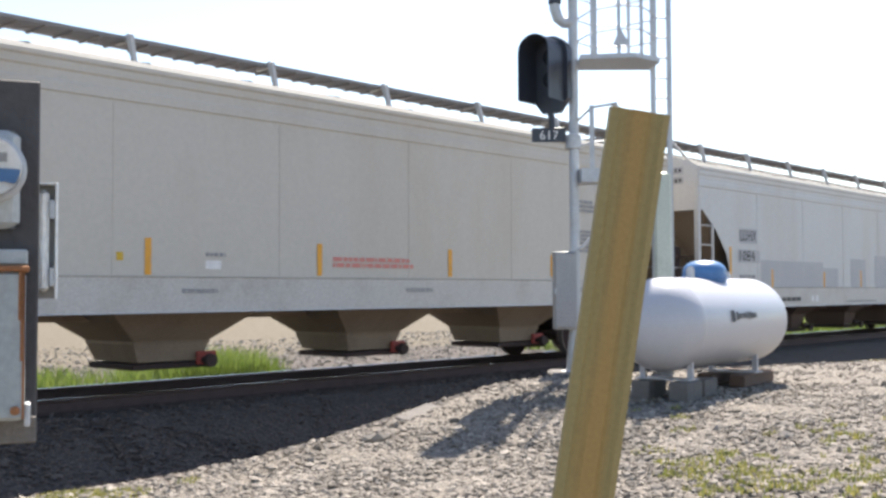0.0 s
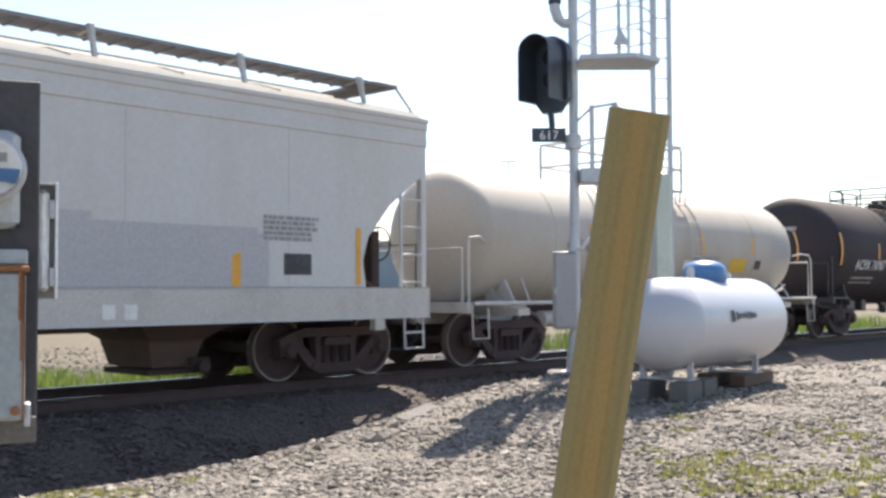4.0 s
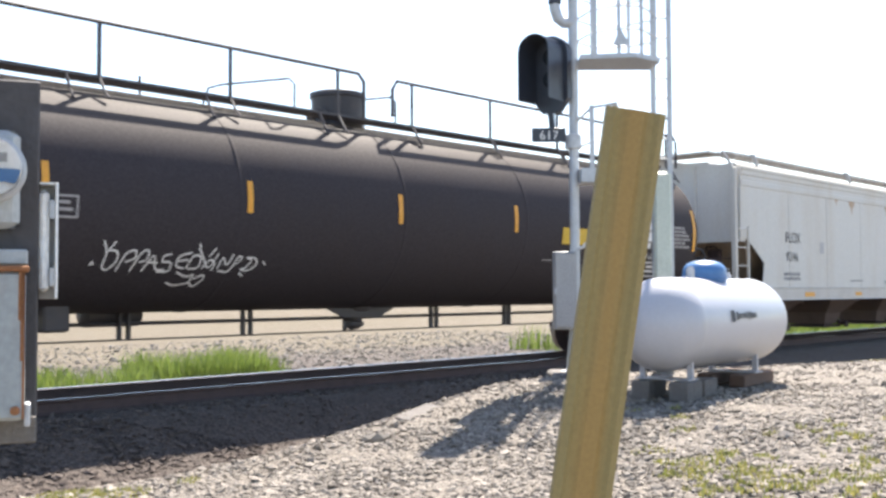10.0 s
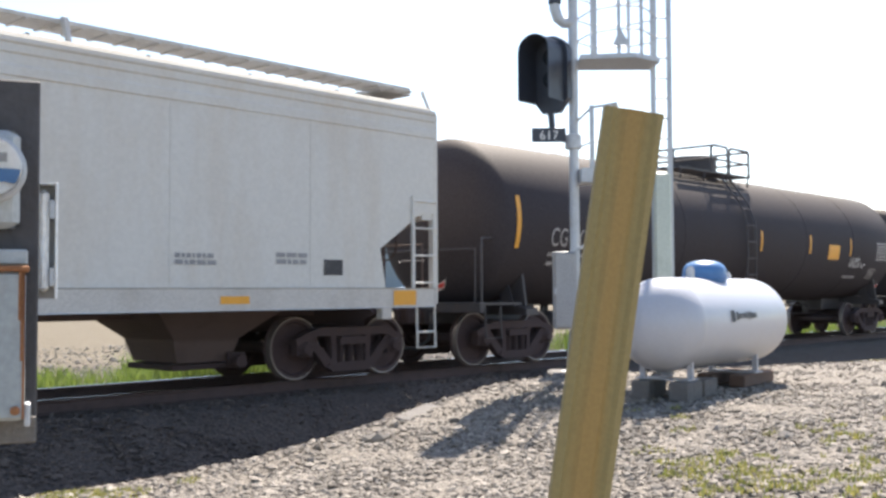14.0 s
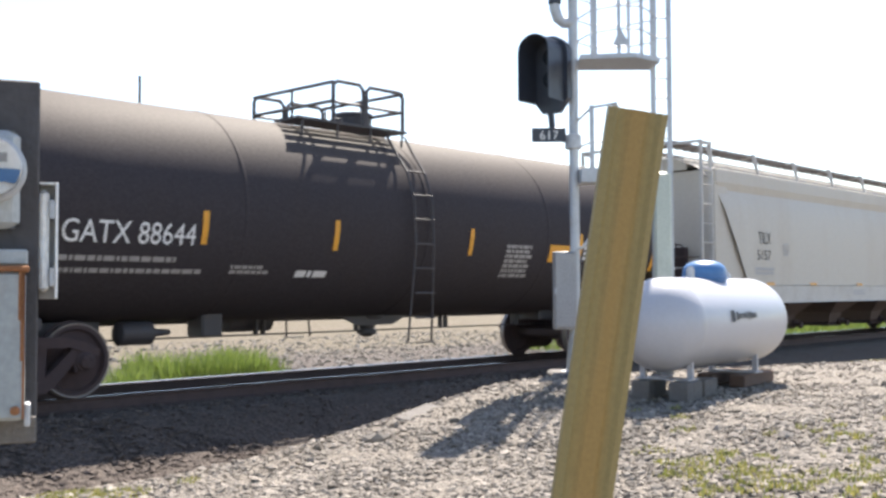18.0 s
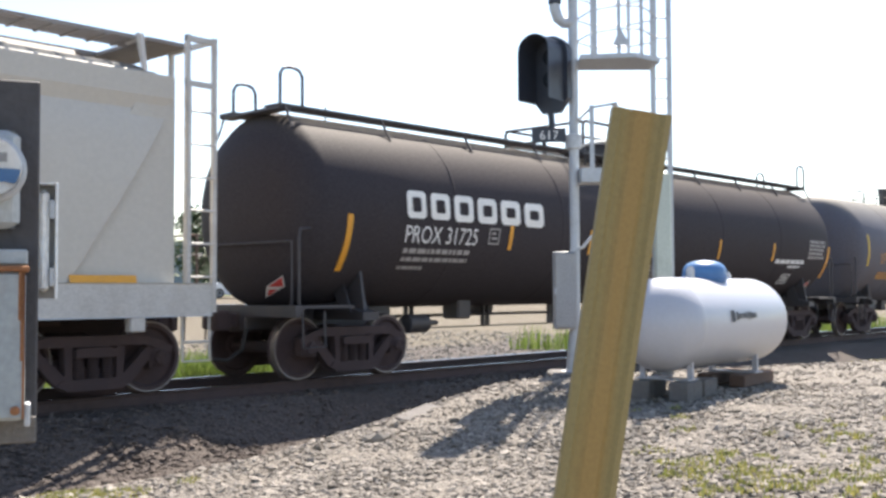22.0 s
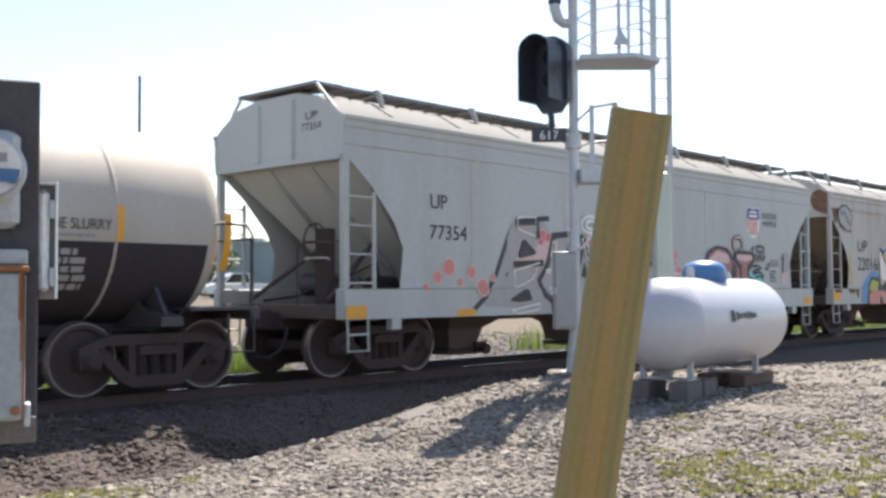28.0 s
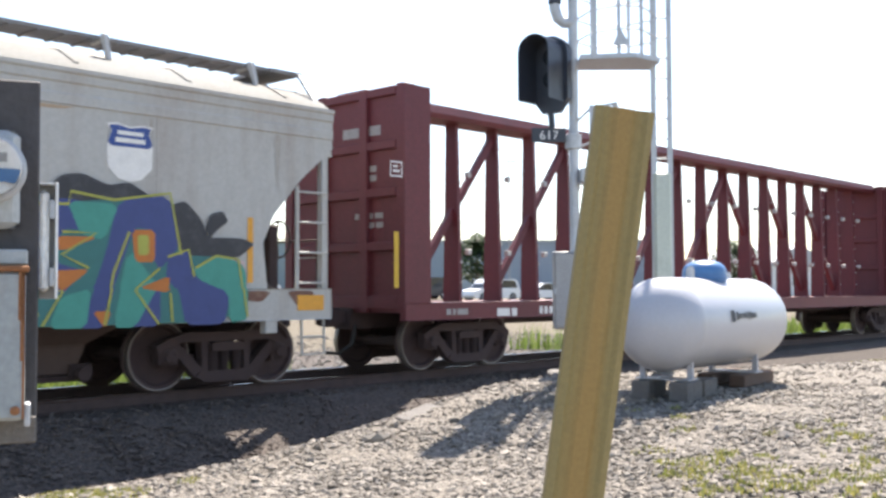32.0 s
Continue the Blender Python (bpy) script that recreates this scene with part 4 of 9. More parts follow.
            for x in (ca, cb):
                for h in (cage_h * 0.46, cage_h - 0.05):
                    part("end_guard", Shape().tube([(x, -0.98, top + h), (x, 0.98, top + h)], rail_r * 0.9, 6), T, car)
                part("guard_post", Shape().tube([(x, 0.0, top - 0.05), (x, 0.0, top + cage_h - 0.05)], 0.022, 6), T, car)
    if board:
        # long running board along the whole top with rails
        over = 0.2 if "stubs" in rails else 0.72
        for j in range(4):
            for k in (-1, 1):
                y = k * (0.42 + j * 0.1)
                part("running_plank", Shape().box(-shell + over, shell - over, y - 0.035, y + 0.035, top, top + 0.04), T, car, smooth=0)
        for d in (-1, 1):
            part("end_plank", Shape().box(d * (shell - over - 0.12) - 0.12, d * (shell - over - 0.12) + 0.12, -0.74, 0.74, top - 0.045, top - 0.002), T, car, smooth=0)
        for x in np.linspace(-shell + 0.3, shell - 0.3, 10):
            for k in (-1, 1):
                part("board_bracket", Shape().tube([(x, k * 0.75, top + 0.01), (x, k * 0.86, top - 0.2), (x, k * 0.95, top - 0.33)], 0.02, 6), T, car, smooth=0)
    if rails == "long":
        z, h = top + 0.03, 0.7
        for a, b in ((-shell + 0.83, -0.1), (0.98, shell - 0.08)):
            rail = [(a - 0.45, -0.74, z + 0.1), (a - 0.45, -0.74, z + h - 0.15), (a - 0.35, -0.74, z + h), (b - 0.12, -0.74, z + h), (b, -0.74, z + h - 0.12), (b, -0.74, z)]
            part("guard_rail", Shape().tube(rail, 0.03, 8), T, car)
            for x in np.arange(a, b - 0.3, 2.0):
                part("rail_post", Shape().tube([(x, -0.74, z), (x, -0.74, z + h)], 0.03, 6), T, car)
                part("post_foot", Shape().tube([(x, -0.74, z), (x, -0.88, z - 0.2), (x + 0.02, -0.95, z - 0.3)], 0.02, 6), T, car)
        loop = [(-2.3, 0.5, z), (-2.3, 0.3, z + 0.32), (-2.2, 0.1, z + 0.36), (-1.6, -0.74, z + 0.42), (-1.5, -0.74, z + 0.35), (-1.5, -0.74, z)]
        part("dome_rail", Shape().tube(loop, 0.018, 6), T, car)
        part("dome_rail", Shape().tube([(x + 2.1, y, q) for x, y, q in loop], 0.018, 6), T, car)
    if "stubs" in rails:
        for x in (-shell + 0.25, shell - 0.55):
            for k in (-1, 1):
                y, h = (-0.7, 0.6) if k < 0 else (0.45, 0.5)
                loop = [(x, y, top), (x, y, top + h - 0.12), (x + 0.06, y, top + h - 0.03), (x + 0.16, y, top + h), (x + 0.26, y, top + h), (x + 0.36, y, top + h - 0.03), (x + 0.42, y, top + h - 0.12), (x + 0.42, y, top)]
                part("grab_rail", Shape().tube(loop, 0.026, 8), T, car)
    if dome:
        dx, dr, dh, dm = dome
        s = Shape().lathe([(top - 0.1, dr), (top + dh * 0.8, dr * 1.03), (top + dh * 0.82, dr * 1.1), (top + dh * 0.95, dr * 1.08), (top + dh, dr * 0.9)], "z", (dx, 0, 0), 28)
        part("valve_housing", s, M[dm], car, "round valve housing on the tank top")
        for i, a in enumerate((0.6, 2.2, 4.0)):
            part("valve", Shape().lathe([(top - 0.05, 0.07), (top + 0.14, 0.07), (top + 0.15, 0.1), (top + 0.2, 0.1), (top + 0.22, 0.03)], "z", (dx + 0.75 * math.cos(a), 0.2 * math.sin(a), 0), 12), T, car)
    if ladder_x is not None:
        for k in (-1, 1):
            lad = None
            for o in (-0.2, 0.2):
                pts = [(ladder_x + o, k * 0.95, top - 0.1)] + [(ladder_x + o, k * math.cos(a) * (R + 0.1), zc + math.sin(a) * (R + 0.1)) for a in (0.8, 0.5, 0.2)] + [(ladder_x + o, k * (R + 0.1), zc - 0.4), (ladder_x + o * 1.3, k * (R - 0.02), 0.5)]
                st = part("ladder" if lad is None else "stile", Shape().tube(pts, 0.02, 6), T, car if lad is None else lad, "steel ladder against the tank side" if lad is None else "", smooth=0)
                lad = lad or st
            for z in np.arange(0.5, zc + 1.0, 0.38):
                y = R + 0.1 if z < zc else math.sqrt((R + 0.1) ** 2 - (z - zc) ** 2)
                part("rung", bar_mesh("rung", 0.44, 0.014, T), None, lad, at=pose(ladder_x, k * y, z))
    if side_walk:
        for k in (-1, 1):
            part("side_rail", Shape().tube([(-half + 0.1, k * 1.5, 1.08), (half - 0.1, k * 1.5, 1.08)], 0.035, 8), T, car)
            for x in np.linspace(-half + 1.6, half - 1.6, 6):
                part("rail_bracket", Shape().tube([(x, k * 1.5, 1.08), (x + 0.2, k * (R - 0.1), 1.5)], 0.02, 6), T, car, smooth=0)
        part("centre_sill", Shape().box(-half, half, -0.2, 0.2, 0.74, 1.06), M["truck"], car, smooth=0)
    running_gear(car, tc, half)
    return car


def centerbeam(name, label, x0, half, tc):
    car = thing(name, label, "railway car", pose(x0, 0, 0), "cars of the freight train")
    red = M["red_car"]
    W = 1.45
    s = Shape().box(-half, half, -W, W, 1.02, 1.1)
    part("deck", s, red, car, smooth=0)
    for k in (-1, 1):
        part("side_sill", Shape().box(-half, half, k * (W - 0.1), k * (W + 0.01), 0.83, 1.1, 0.01), red, car)
    part("centre_sill", Shape().box(-half, half, -0.2, 0.2, 0.68, 1.03), M["truck"], car, smooth=0)
    for d in (-1, 1):
        x = d * (half - 0.12)
        part("bulkhead", Shape().box(x - 0.05, x + 0.05, -W, W, 0.95, 4.52), red, car, smooth=0)
        for y in (-W + 0.09, -0.5, 0.5, W - 0.09):
            part("bulkhead_post", Shape().box(x - 0.13, x + 0.13, y - 0.09, y + 0.09, 0.95, 4.54, 0.01), red, car)
        for z in (1.15, 2.0, 2.85, 3.6, 4.45):
            part("bulkhead_rib", Shape().box(x - 0.12, x + 0.12, -W + 0.2, W - 0.2, z - 0.07, z + 0.07, 0.01), red, car)
        for k in (-1, 1):
            part("bulkhead_flange", Shape().box(x - 0.13, x + 0.45, k * (W - 0.005) - 0.02, k * (W - 0.005) + 0.02, 1.1, 4.52), red, car, smooth=0)
    part("top_chord", Shape().prism([(-0.3, 4.34), (0.3, 4.34), (0.34, 4.42), (0.28, 4.58), (-0.28, 4.58), (-0.34, 4.42)], "x", -half + 0.15, half - 0.15), red, car)
    n = 18
    xs = [-9.6 + 19.2 * i / (n - 1) for i in range(n)]
    for i, x in enumerate(xs):
        part("beam_post", Shape().prism([(-0.2, 1.1), (0.2, 1.1), (0.12, 4.34), (-0.12, 4.34)], "x", x - 0.042, x + 0.042), red, car, smooth=0)
        s = Shape()
        for j in range(8):
            s.lathe([(-0.235 + 0.006 * j, 0.02), (-0.225 + 0.006 * j, 0.02)], "y", (x, 0, 1.45 + 0.36 * j), 6)
        part("strap_eye", s, M["pale_part"], car, "row of worn strap eyes", smooth=0)
        for z in (2.0, 3.4):
            part("winch", Shape().box(x + 0.1, x + 0.2, -0.3, -0.2, z - 0.05, z + 0.05, 0.01), M["pale_part"], car)
    for i in range(0, n - 2, 2):
        up = i < n // 2
        a, b = ((xs[i], 1.3), (xs[i + 2], 4.2)) if up else ((xs[i], 4.2), (xs[i + 2], 1.3))
        part("diagonal_brace", Shape().tube([(a[0], 0, a[1]), (b[0], 0, b[1])], 0.085, 4), red, car, smooth=0)
        if i == n // 2:
            part("diagonal_brace", Shape().tube([(a[0], 0.05, b[1]), (b[0], 0.05, a[1])], 0.085, 4), red, car, smooth=0)
    running_gear(car, tc, half)
    car["W"] = W + 0.016
    return car


CARS = {}
# place of each car's middle along the track at the start, half length, half distance of the bogie centres
CARS["a"] = hopper("covered_hopper_car", "pale beige covered hopper car with orange stripes", 10.21, 8.95, 7.5,
                   [(-8.95, 3.98), (-8.95, 2.95), (-7.6, 1.62), (-7.45, 1.48)], "hop_beige", 4.0, (1.03, 1.48), (-5.7, -2.3, 1.4, 5.1), 1.07, under="slope_dirt", bay_bottom=0.42, walk_z=4.56)
CARS["b"] = hopper("covered_hopper_car", "grey-white covered hopper car with painted-over patches", 29.205, 8.95, 7.518,
                   [(-8.92, 3.95), (-8.88, 3.12), (-8.14, 2.58), (-7.69, 2.09), (-7.58, 1.75), (-7.64, 1.36)], "hop_white", 3.95, (0.88, 1.35), (-5.4, -1.95, 1.55, 5.05), 0.7, walk_z=4.6)
CARS["c"] = tank_car("tank_car", "dirty white tank car with side handrail and ladder", 45.968, 6.75, 5.216, 1.24, 2.26, 6.3, "tank_white", "pale_part",
                     platform=(-1.65, 0.95), cage_h=0.98, dome=(-0.1, 0.5, 0.36, "tank_white"), side_walk=True, seams=(-4.0, -1.6, 1.3, 3.9), ladder_x=0.95, rods=True)
CARS["d"] = tank_car("tank_car", "matt black tank car with white lettering", 60.914, 7.05, 5.714, 1.5, 2.375, 7.0, "tank_black", platform=(-2.2, 0.9), cage=(-1.33, 0.87), dome=(0.4, 0.3, 0.34, "black_part"), seams=(-3.0, 0.2, 3.2), ladder_x=0.6)
CARS["e"] = tank_car("tank_car", "long black gas tank car with top handrails", 78.862, 9.55, 8.151, 1.49, 2.5, 9.48, "tank_black", platform=None, dome=(0.0, 0.42, 0.55, "black_part"), rails="long", board=True,
                     seams=(-6.1, -3.0, 0.1, 3.1, 6.2))
CARS["f"] = hopper("covered_hopper_car", "light grey covered hopper car with rust streaks", 98.892, 9.25, 7.981,
                   [(-9.25, 4.1), (-9.25, 2.5), (-8.94, 2.48), (-8.09, 1.92), (-8.19, 1.4)], "hop_bright", 4.1, (1.04, 1.34), (-5.7, -1.9, 1.9, 5.7), 0.95, walk_z=4.52, bracket=5.6, board_mat="pale_part", bay_bottom=0.38, board_y=0.95, nose=0.25)
CARS["g"] = tank_car("tank_car", "long black gas tank car with yellow stripes", 118.989, 9.6, 8.165, 1.525, 2.53, 9.4, "tank_black", platform=(-2.4, 0.97), cage=(-0.89, 0.95), dome=(0.0, 0.55, 0.46, "black_part"), seams=(-6.0, -3.0, 0.0, 3.0, 6.0), ladder_x=-0.2)
CARS["h"] = tank_car("tank_car", "black tank car with bold white lettering", 137.343, 7.5, 6.153, 1.5, 2.375, 7.42, "tank_black", platform=(-1.95, 0.3), cage=(-1.24, 0.23), dome=(0.05, 0.3, 0.36, "black_part"), seams=(-3.2, 0.3, 3.4), ladder_x=0.1)
CARS["i"] = hopper("covered_hopper_car", "cream white covered hopper car with rounded sides", 155.117, 8.85, 7.546,
                   [(-8.45, 4.1), (-8.4, 3.75), (-7.6, 2.45), (-6.9, 1.42)], "hop_beige", 4.0, (0.98, 1.4), (-5.7, -2.8, 0.25, 3.3, 5.9), 0.7, round_side=True, bay_bottom=0.42, walk_z=4.6, nose=0.18)
CARS["j"] = tank_car("tank_car", "long black tank car with large white company lettering", 174.66, 9.2, 7.74, 1.5, 2.52, 9.14, "tank_black", platform=(-1.7, 1.2), dome=(0.05, 0.52, 0.36, "black_part"), rails="cage stubs", board=True,
                     seams=(-5.9, -3.0, 0, 3.0, 5.9))
CARS["k"] = tank_car("tank_car", "slate grey tank car with orange lettering and red tag", 192.463, 7.2, 5.823, 1.575, 2.435, 7.18, "tank_grey", platform=(-1.75, 0.95), dome=(0.0, 0.52, 0.68, "black_part"), seams=(-4.6, -2.2, 2.0, 4.4), ladder_x=-0.1, rail_r=0.018, cage=(-1.2, 0.93))
CARS["l"] = tank_car("tank_car", "white slurry tank car with black lower half", 206.645, 5.65, 4.309, 1.31, 2.165, 5.45, "tank_white", "black_part", lower="tank_black", split=1.9,
                     platform=(-1.2, 1.0), dome=(0.95, 0.2, 0.42, "tank_white"), seams=(-3.2, 3.6), ladder_x=0.6)
UPCUT = [(-7.9, 3.84), (-7.9, 3.31), (-7.33, 2.84), (-6.86, 2.32), (-6.68, 1.94), (-6.75, 1.36)]
CARS["m"] = hopper("covered_hopper_car", "grey covered hopper car with outlined graffiti", 221.56, 7.9, 6.565, UPCUT, "hop_grey", 3.84, (0.88, 1.33), walk_z=4.44, sill_mat="hop_grey")
CARS["n"] = hopper("covered_hopper_car", "weathered cream covered hopper car with colourful graffiti", 238.564, 7.85, 6.468, UPCUT, "hop_old", 3.86, (0.9, 1.33), walk_z=4.5, sill_mat="hop_old")
CARS["o"] = centerbeam("centerbeam_car", "maroon centerbeam flat car, empty, with end bulkheads", 259.2, 11.15, 9.26)
CARS["p"] = centerbeam("centerbeam_car", "maroon centerbeam flat car, empty, following its twin", 282.5, 11.15, 9.26)


# ---- signal mast ----
RIGHT = Vector((math.cos(YAW), -math.sin(YAW), 0))
AWAY = Vector((math.sin(YAW), math.cos(YAW), 0))


def facing(x, y, z, turn=0.0):
    """A pose whose x axis runs to the right as seen by the camera and whose y axis runs away from it."""
    return pose(x, y, z, 0, 0, -math.degrees(YAW) + turn)


def signal_mast():
    base = 0.2
    at = facing(11.36, -4.72, base)
    t = thing("signal_mast", "galvanised railway signal mast with caged ladder and platforms", "signal", at)
    G = M["galv"]
    z = lambda h: h - base
    part("mast_pole", Shape().tube([(0, 0, 0.25), (0, 0, 6.6)], 0.064, 16), G, t)
    part("base_cone", Shape().lathe([(0.0, 0.2), (0.03, 0.2), (0.05, 0.13), (0.5, 0.09), (0.7, 0.07)], "z", (0, 0, 0), 16), G, t, "flared cast base")
    part("foundation", Shape().box(-0.35, 0.35, -0.35, 0.35, -0.5, 0.03, 0.03), M["block"], t, "concrete footing")
    # second mast, broad below and slim above, with the ladder beside it
    part("rear_mast", Shape().box(1.04, 1.27, -0.1, 0.12, 0.0, z(2.85), 0.03), M["mast"], t, "pale green-grey rear mast")
    s = Shape()
    for x in (1.06, 1.275):
        s.box(x - 0.03, x + 0.03, -0.03, 0.03, 0.05, 6.6)
    h = 0.4
    while h < 6.5:
        s.tube([(1.06, 0, h), (1.275, 0, h)], 0.013, 6)
        h += 0.27
    part("ladder", s, G, t, smooth=0)
    # upper platform with cage
    zp = z(4.29)
    part("platform", Shape().prism([(0.05, -0.35), (0.75, -0.45), (1.12, -0.15), (1.1, 0.35), (0.1, 0.35)], "z", zp, zp + 0.03), G, t, "steel grating platform", smooth=0)
    s = Shape()
    for a, b in (((0.05, -0.35), (0.75, -0.45)), ((0.75, -0.45), (1.12, -0.15)), ((0.05, -0.35), (0.1, 0.35))):
        d = Vector((b[0] - a[0], b[1] - a[1], 0)).normalized()
        n = Vector((-d.y, d.x, 0)) * 0.006
        s.add([(a[0] - n.x, a[1] - n.y, zp), (b[0] - n.x, b[1] - n.y, zp), (b[0] - n.x, b[1] - n.y, zp + 0.06), (a[0] - n.x, a[1] - n.y, zp + 0.06),
               (a[0] + n.x, a[1] + n.y, zp), (b[0] + n.x, b[1] + n.y, zp), (b[0] + n.x, b[1] + n.y, zp + 0.06), (a[0] + n.x, a[1] + n.y, zp + 0.06)],
              [(0, 1, 2, 3), (7, 6, 5, 4), (0, 4, 5, 1), (1, 5, 6, 2), (2, 6, 7, 3), (3, 7, 4, 0)])
    part("toe_board", s, G, t, smooth=0)
    part("platform_bracket", Shape().prism([(0.45, 0.15), (0.55, 0.38), (0.68, 0.15)], "y", -0.47, -0.455), G, t, smooth=0, at=pose(0, 0, zp))
    for x, y in ((0.24, -0.38), (0.54, -0.42), (0.84, -0.38), (1.05, -0.2), (0.3, 0.33), (0.8, 0.33)):
        part("cage_bar", Shape().box(x - 0.022, x + 0.022, y - 0.005, y + 0.005, zp, z(6.6)), G, t, smooth=0)
    for k in (0.32, 0.62, 0.92, 1.7):
        hoop = [(0.05, 0.05, zp + k), (0.2, -0.36, zp + k + 0.02), (0.54, -0.43, zp + k + 0.06), (0.84, -0.39, zp + k + 0.06), (1.05, -0.2, zp + k), (1.05, 0.1, zp + k), (0.8, 0.34, zp + k), (0.3, 0.34, zp + k), (0.05, 0.05, zp + k)]
        part("cage_hoop", Shape().tube(hoop, 0.011, 6), G, t, smooth=0)
    # lower platform with its small rail
    zl = z(2.72)
    part("lower_platform", Shape().prism([(0.06, -0.28), (0.4, -0.3), (0.55, 0.1), (0.06, 0.2)], "z", zl - 0.02, zl + 0.16), G, t, smooth=0)
    s = Shape()
    s.tube([(0.03, 0, zl + 0.8), (0.2, -0.28, zl + 0.95), (0.52, -0.3, zl + 1.0), (0.58, 0.0, zl + 1.0)], 0.018, 6)
    s.tube([(0.03, 0, zl + 0.45), (0.2, -0.28, zl + 0.5), (0.52, -0.3, zl + 0.52)], 0.014, 6)
    part("lower_rail", s, G, t, smooth=0)
    for x in (0.2, 0.5):
        part("rail_post", Shape().box(x - 0.03, x + 0.03, -0.29, -0.27, zl, zl + 0.98), G, t, smooth=0)
    # signal head with its deep hood, number board below
    S = M["signal"]
    zb, zt = z(3.64), z(4.67)
    cx = -0.405
    prof = []
    w, dpt = 0.27, 0.16
    for i in range(13):
        a = math.pi * i / 12
        prof.append((cx + w * math.cos(a), zt - w + w * math.sin(a) * 1.0))
    back = prof + [(cx - w, zb + 0.18), (cx - 0.12, zb), (cx + 0.12, zb), (cx + w, zb + 0.18)]
    turn = Matrix.Rotation(radians(-38), 4, "Z")
    hd = part("signal_head", Shape().prism([(x - cx, h) for x, h in back], "y", -0.05, 0.05), S, t, "black signal backboard", at=Matrix.Translation((cx + 0.12, 0, 0)) @ turn)
    s = Shape()
    wi = 0.225
    outer = [(wi * math.cos(math.pi * i / 16), zt - 0.27 + wi * math.sin(math.pi * i / 16)) for i in range(17)]
    outer = [(wi, zb + 0.13)] + outer + [(-wi, zb + 0.13)]
    vs, fs, n = [], [], len(outer)
    for y, o in ((-0.05, 1.0), (-0.46, 1.06)):
        vs += [(x * o, y, h) for x, h in outer]
    for y, o in ((-0.46, 1.0), (-0.05, 0.95)):
        vs += [(x * o, y, h) for x, h in outer]
    for j in range(3):
        fs += [(j * n + i, j * n + i + 1, (j + 1) * n + i + 1, (j + 1) * n + i) for i in range(n - 1)]
    part("hood", s.add(vs, fs), S, hd, "deep black signal hood")
    # the twin head on the upper arm
    hd2 = part("signal_head", hd.data, None, t, "black signal backboard", at=Matrix.Translation((cx + 0.12, 0, 1.62)) @ turn)
    part("hood", bpy.data.meshes["hood"], None, hd2, "deep black signal hood")
    for h in (zt - 0.28, zt - 0.58):
        part("lens", Shape().lathe([(-0.075, 0.02), (-0.07, 0.1), (-0.05, 0.11)], "y", (0, 0, h), 20), M["glassdark"], hd)
    part("head_bracket", Shape().tube([(cx + 0.1, 0, zb + 0.05), (cx + 0.12, 0, zb - 0.2), (cx + 0.16, 0, z(3.32)), (-0.02, 0, z(3.27))], 0.045, 10), S, t)
    part("bracket_clamp", Shape().lathe([(-0.1, 0.09), (-0.09, 0.11), (0.09, 0.11), (0.1, 0.09)], "z", (-0.01, 0, z(3.26)), 14), G, t)
    part("upper_arm", Shape().tube([(0, 0, z(4.85)), (-0.12, 0, z(4.86)), (-0.2, 0, z(4.92)), (-0.24, 0, z(5.05)), (-0.24, 0, z(5.3))], 0.072, 12), G, t)
    part("upper_clamp", Shape().box(-0.32, -0.16, -0.08, 0.08, z(5.1), z(5.22), 0.02), S, t)
    board = part("number_board", Shape().box(-0.57, -0.12, -0.13, -0.11, z(3.24), z(3.43), 0.004), S, t, "black board with white digits")
    me = text_mesh("617", 0.17)
    digits = part("digits", me, None, board, "white digits")
    digits.data.materials.append(M["chalk"])
    digits.matrix_basis = Matrix.Translation((-0.47, -0.134, z(3.275))) @ pose(0, 0, 0, 90, 0, 0)
    # relay cabinet on the pole
    cab = part("relay_cabinet", Shape().box(-0.29, 0.0, -0.16, 0.1, z(0.78), z(1.8), 0.012), M["cab"], t, "grey steel relay cabinet")
    part("cabinet_door", Shape().box(-0.275, -0.02, -0.175, -0.161, z(0.81), z(1.77), 0.006), M["cab"], cab)
    part("latch", Shape().box(-0.3, -0.27, -0.19, -0.17, z(1.24), z(1.32), 0.004), M["galv"], cab)
    part("conduit", Shape().tube([(0.02, -0.06, z(1.83)), (0.1, -0.09, z(1.86)), (0.3, -0.09, z(2.1))], 0.02, 8), M["galv"], t)
    return t


def text_mesh(words, size, align="LEFT"):
    cu = bpy.data.curves.new("words", "FONT")
    cu.body, cu.size, cu.align_x = words, size, align
    cu.resolution_u = 3
    ob = bpy.data.objects.new("words", cu)
    scene.collection.objects.link(ob)
    me = bpy.data.meshes.new_from_object(ob.evaluated_get(bpy.context.evaluated_depsgraph_get()))
    bpy.data.objects.remove(ob)
    bpy.data.curves.remove(cu)
    me.materials.clear()
    return me


signal_mast()


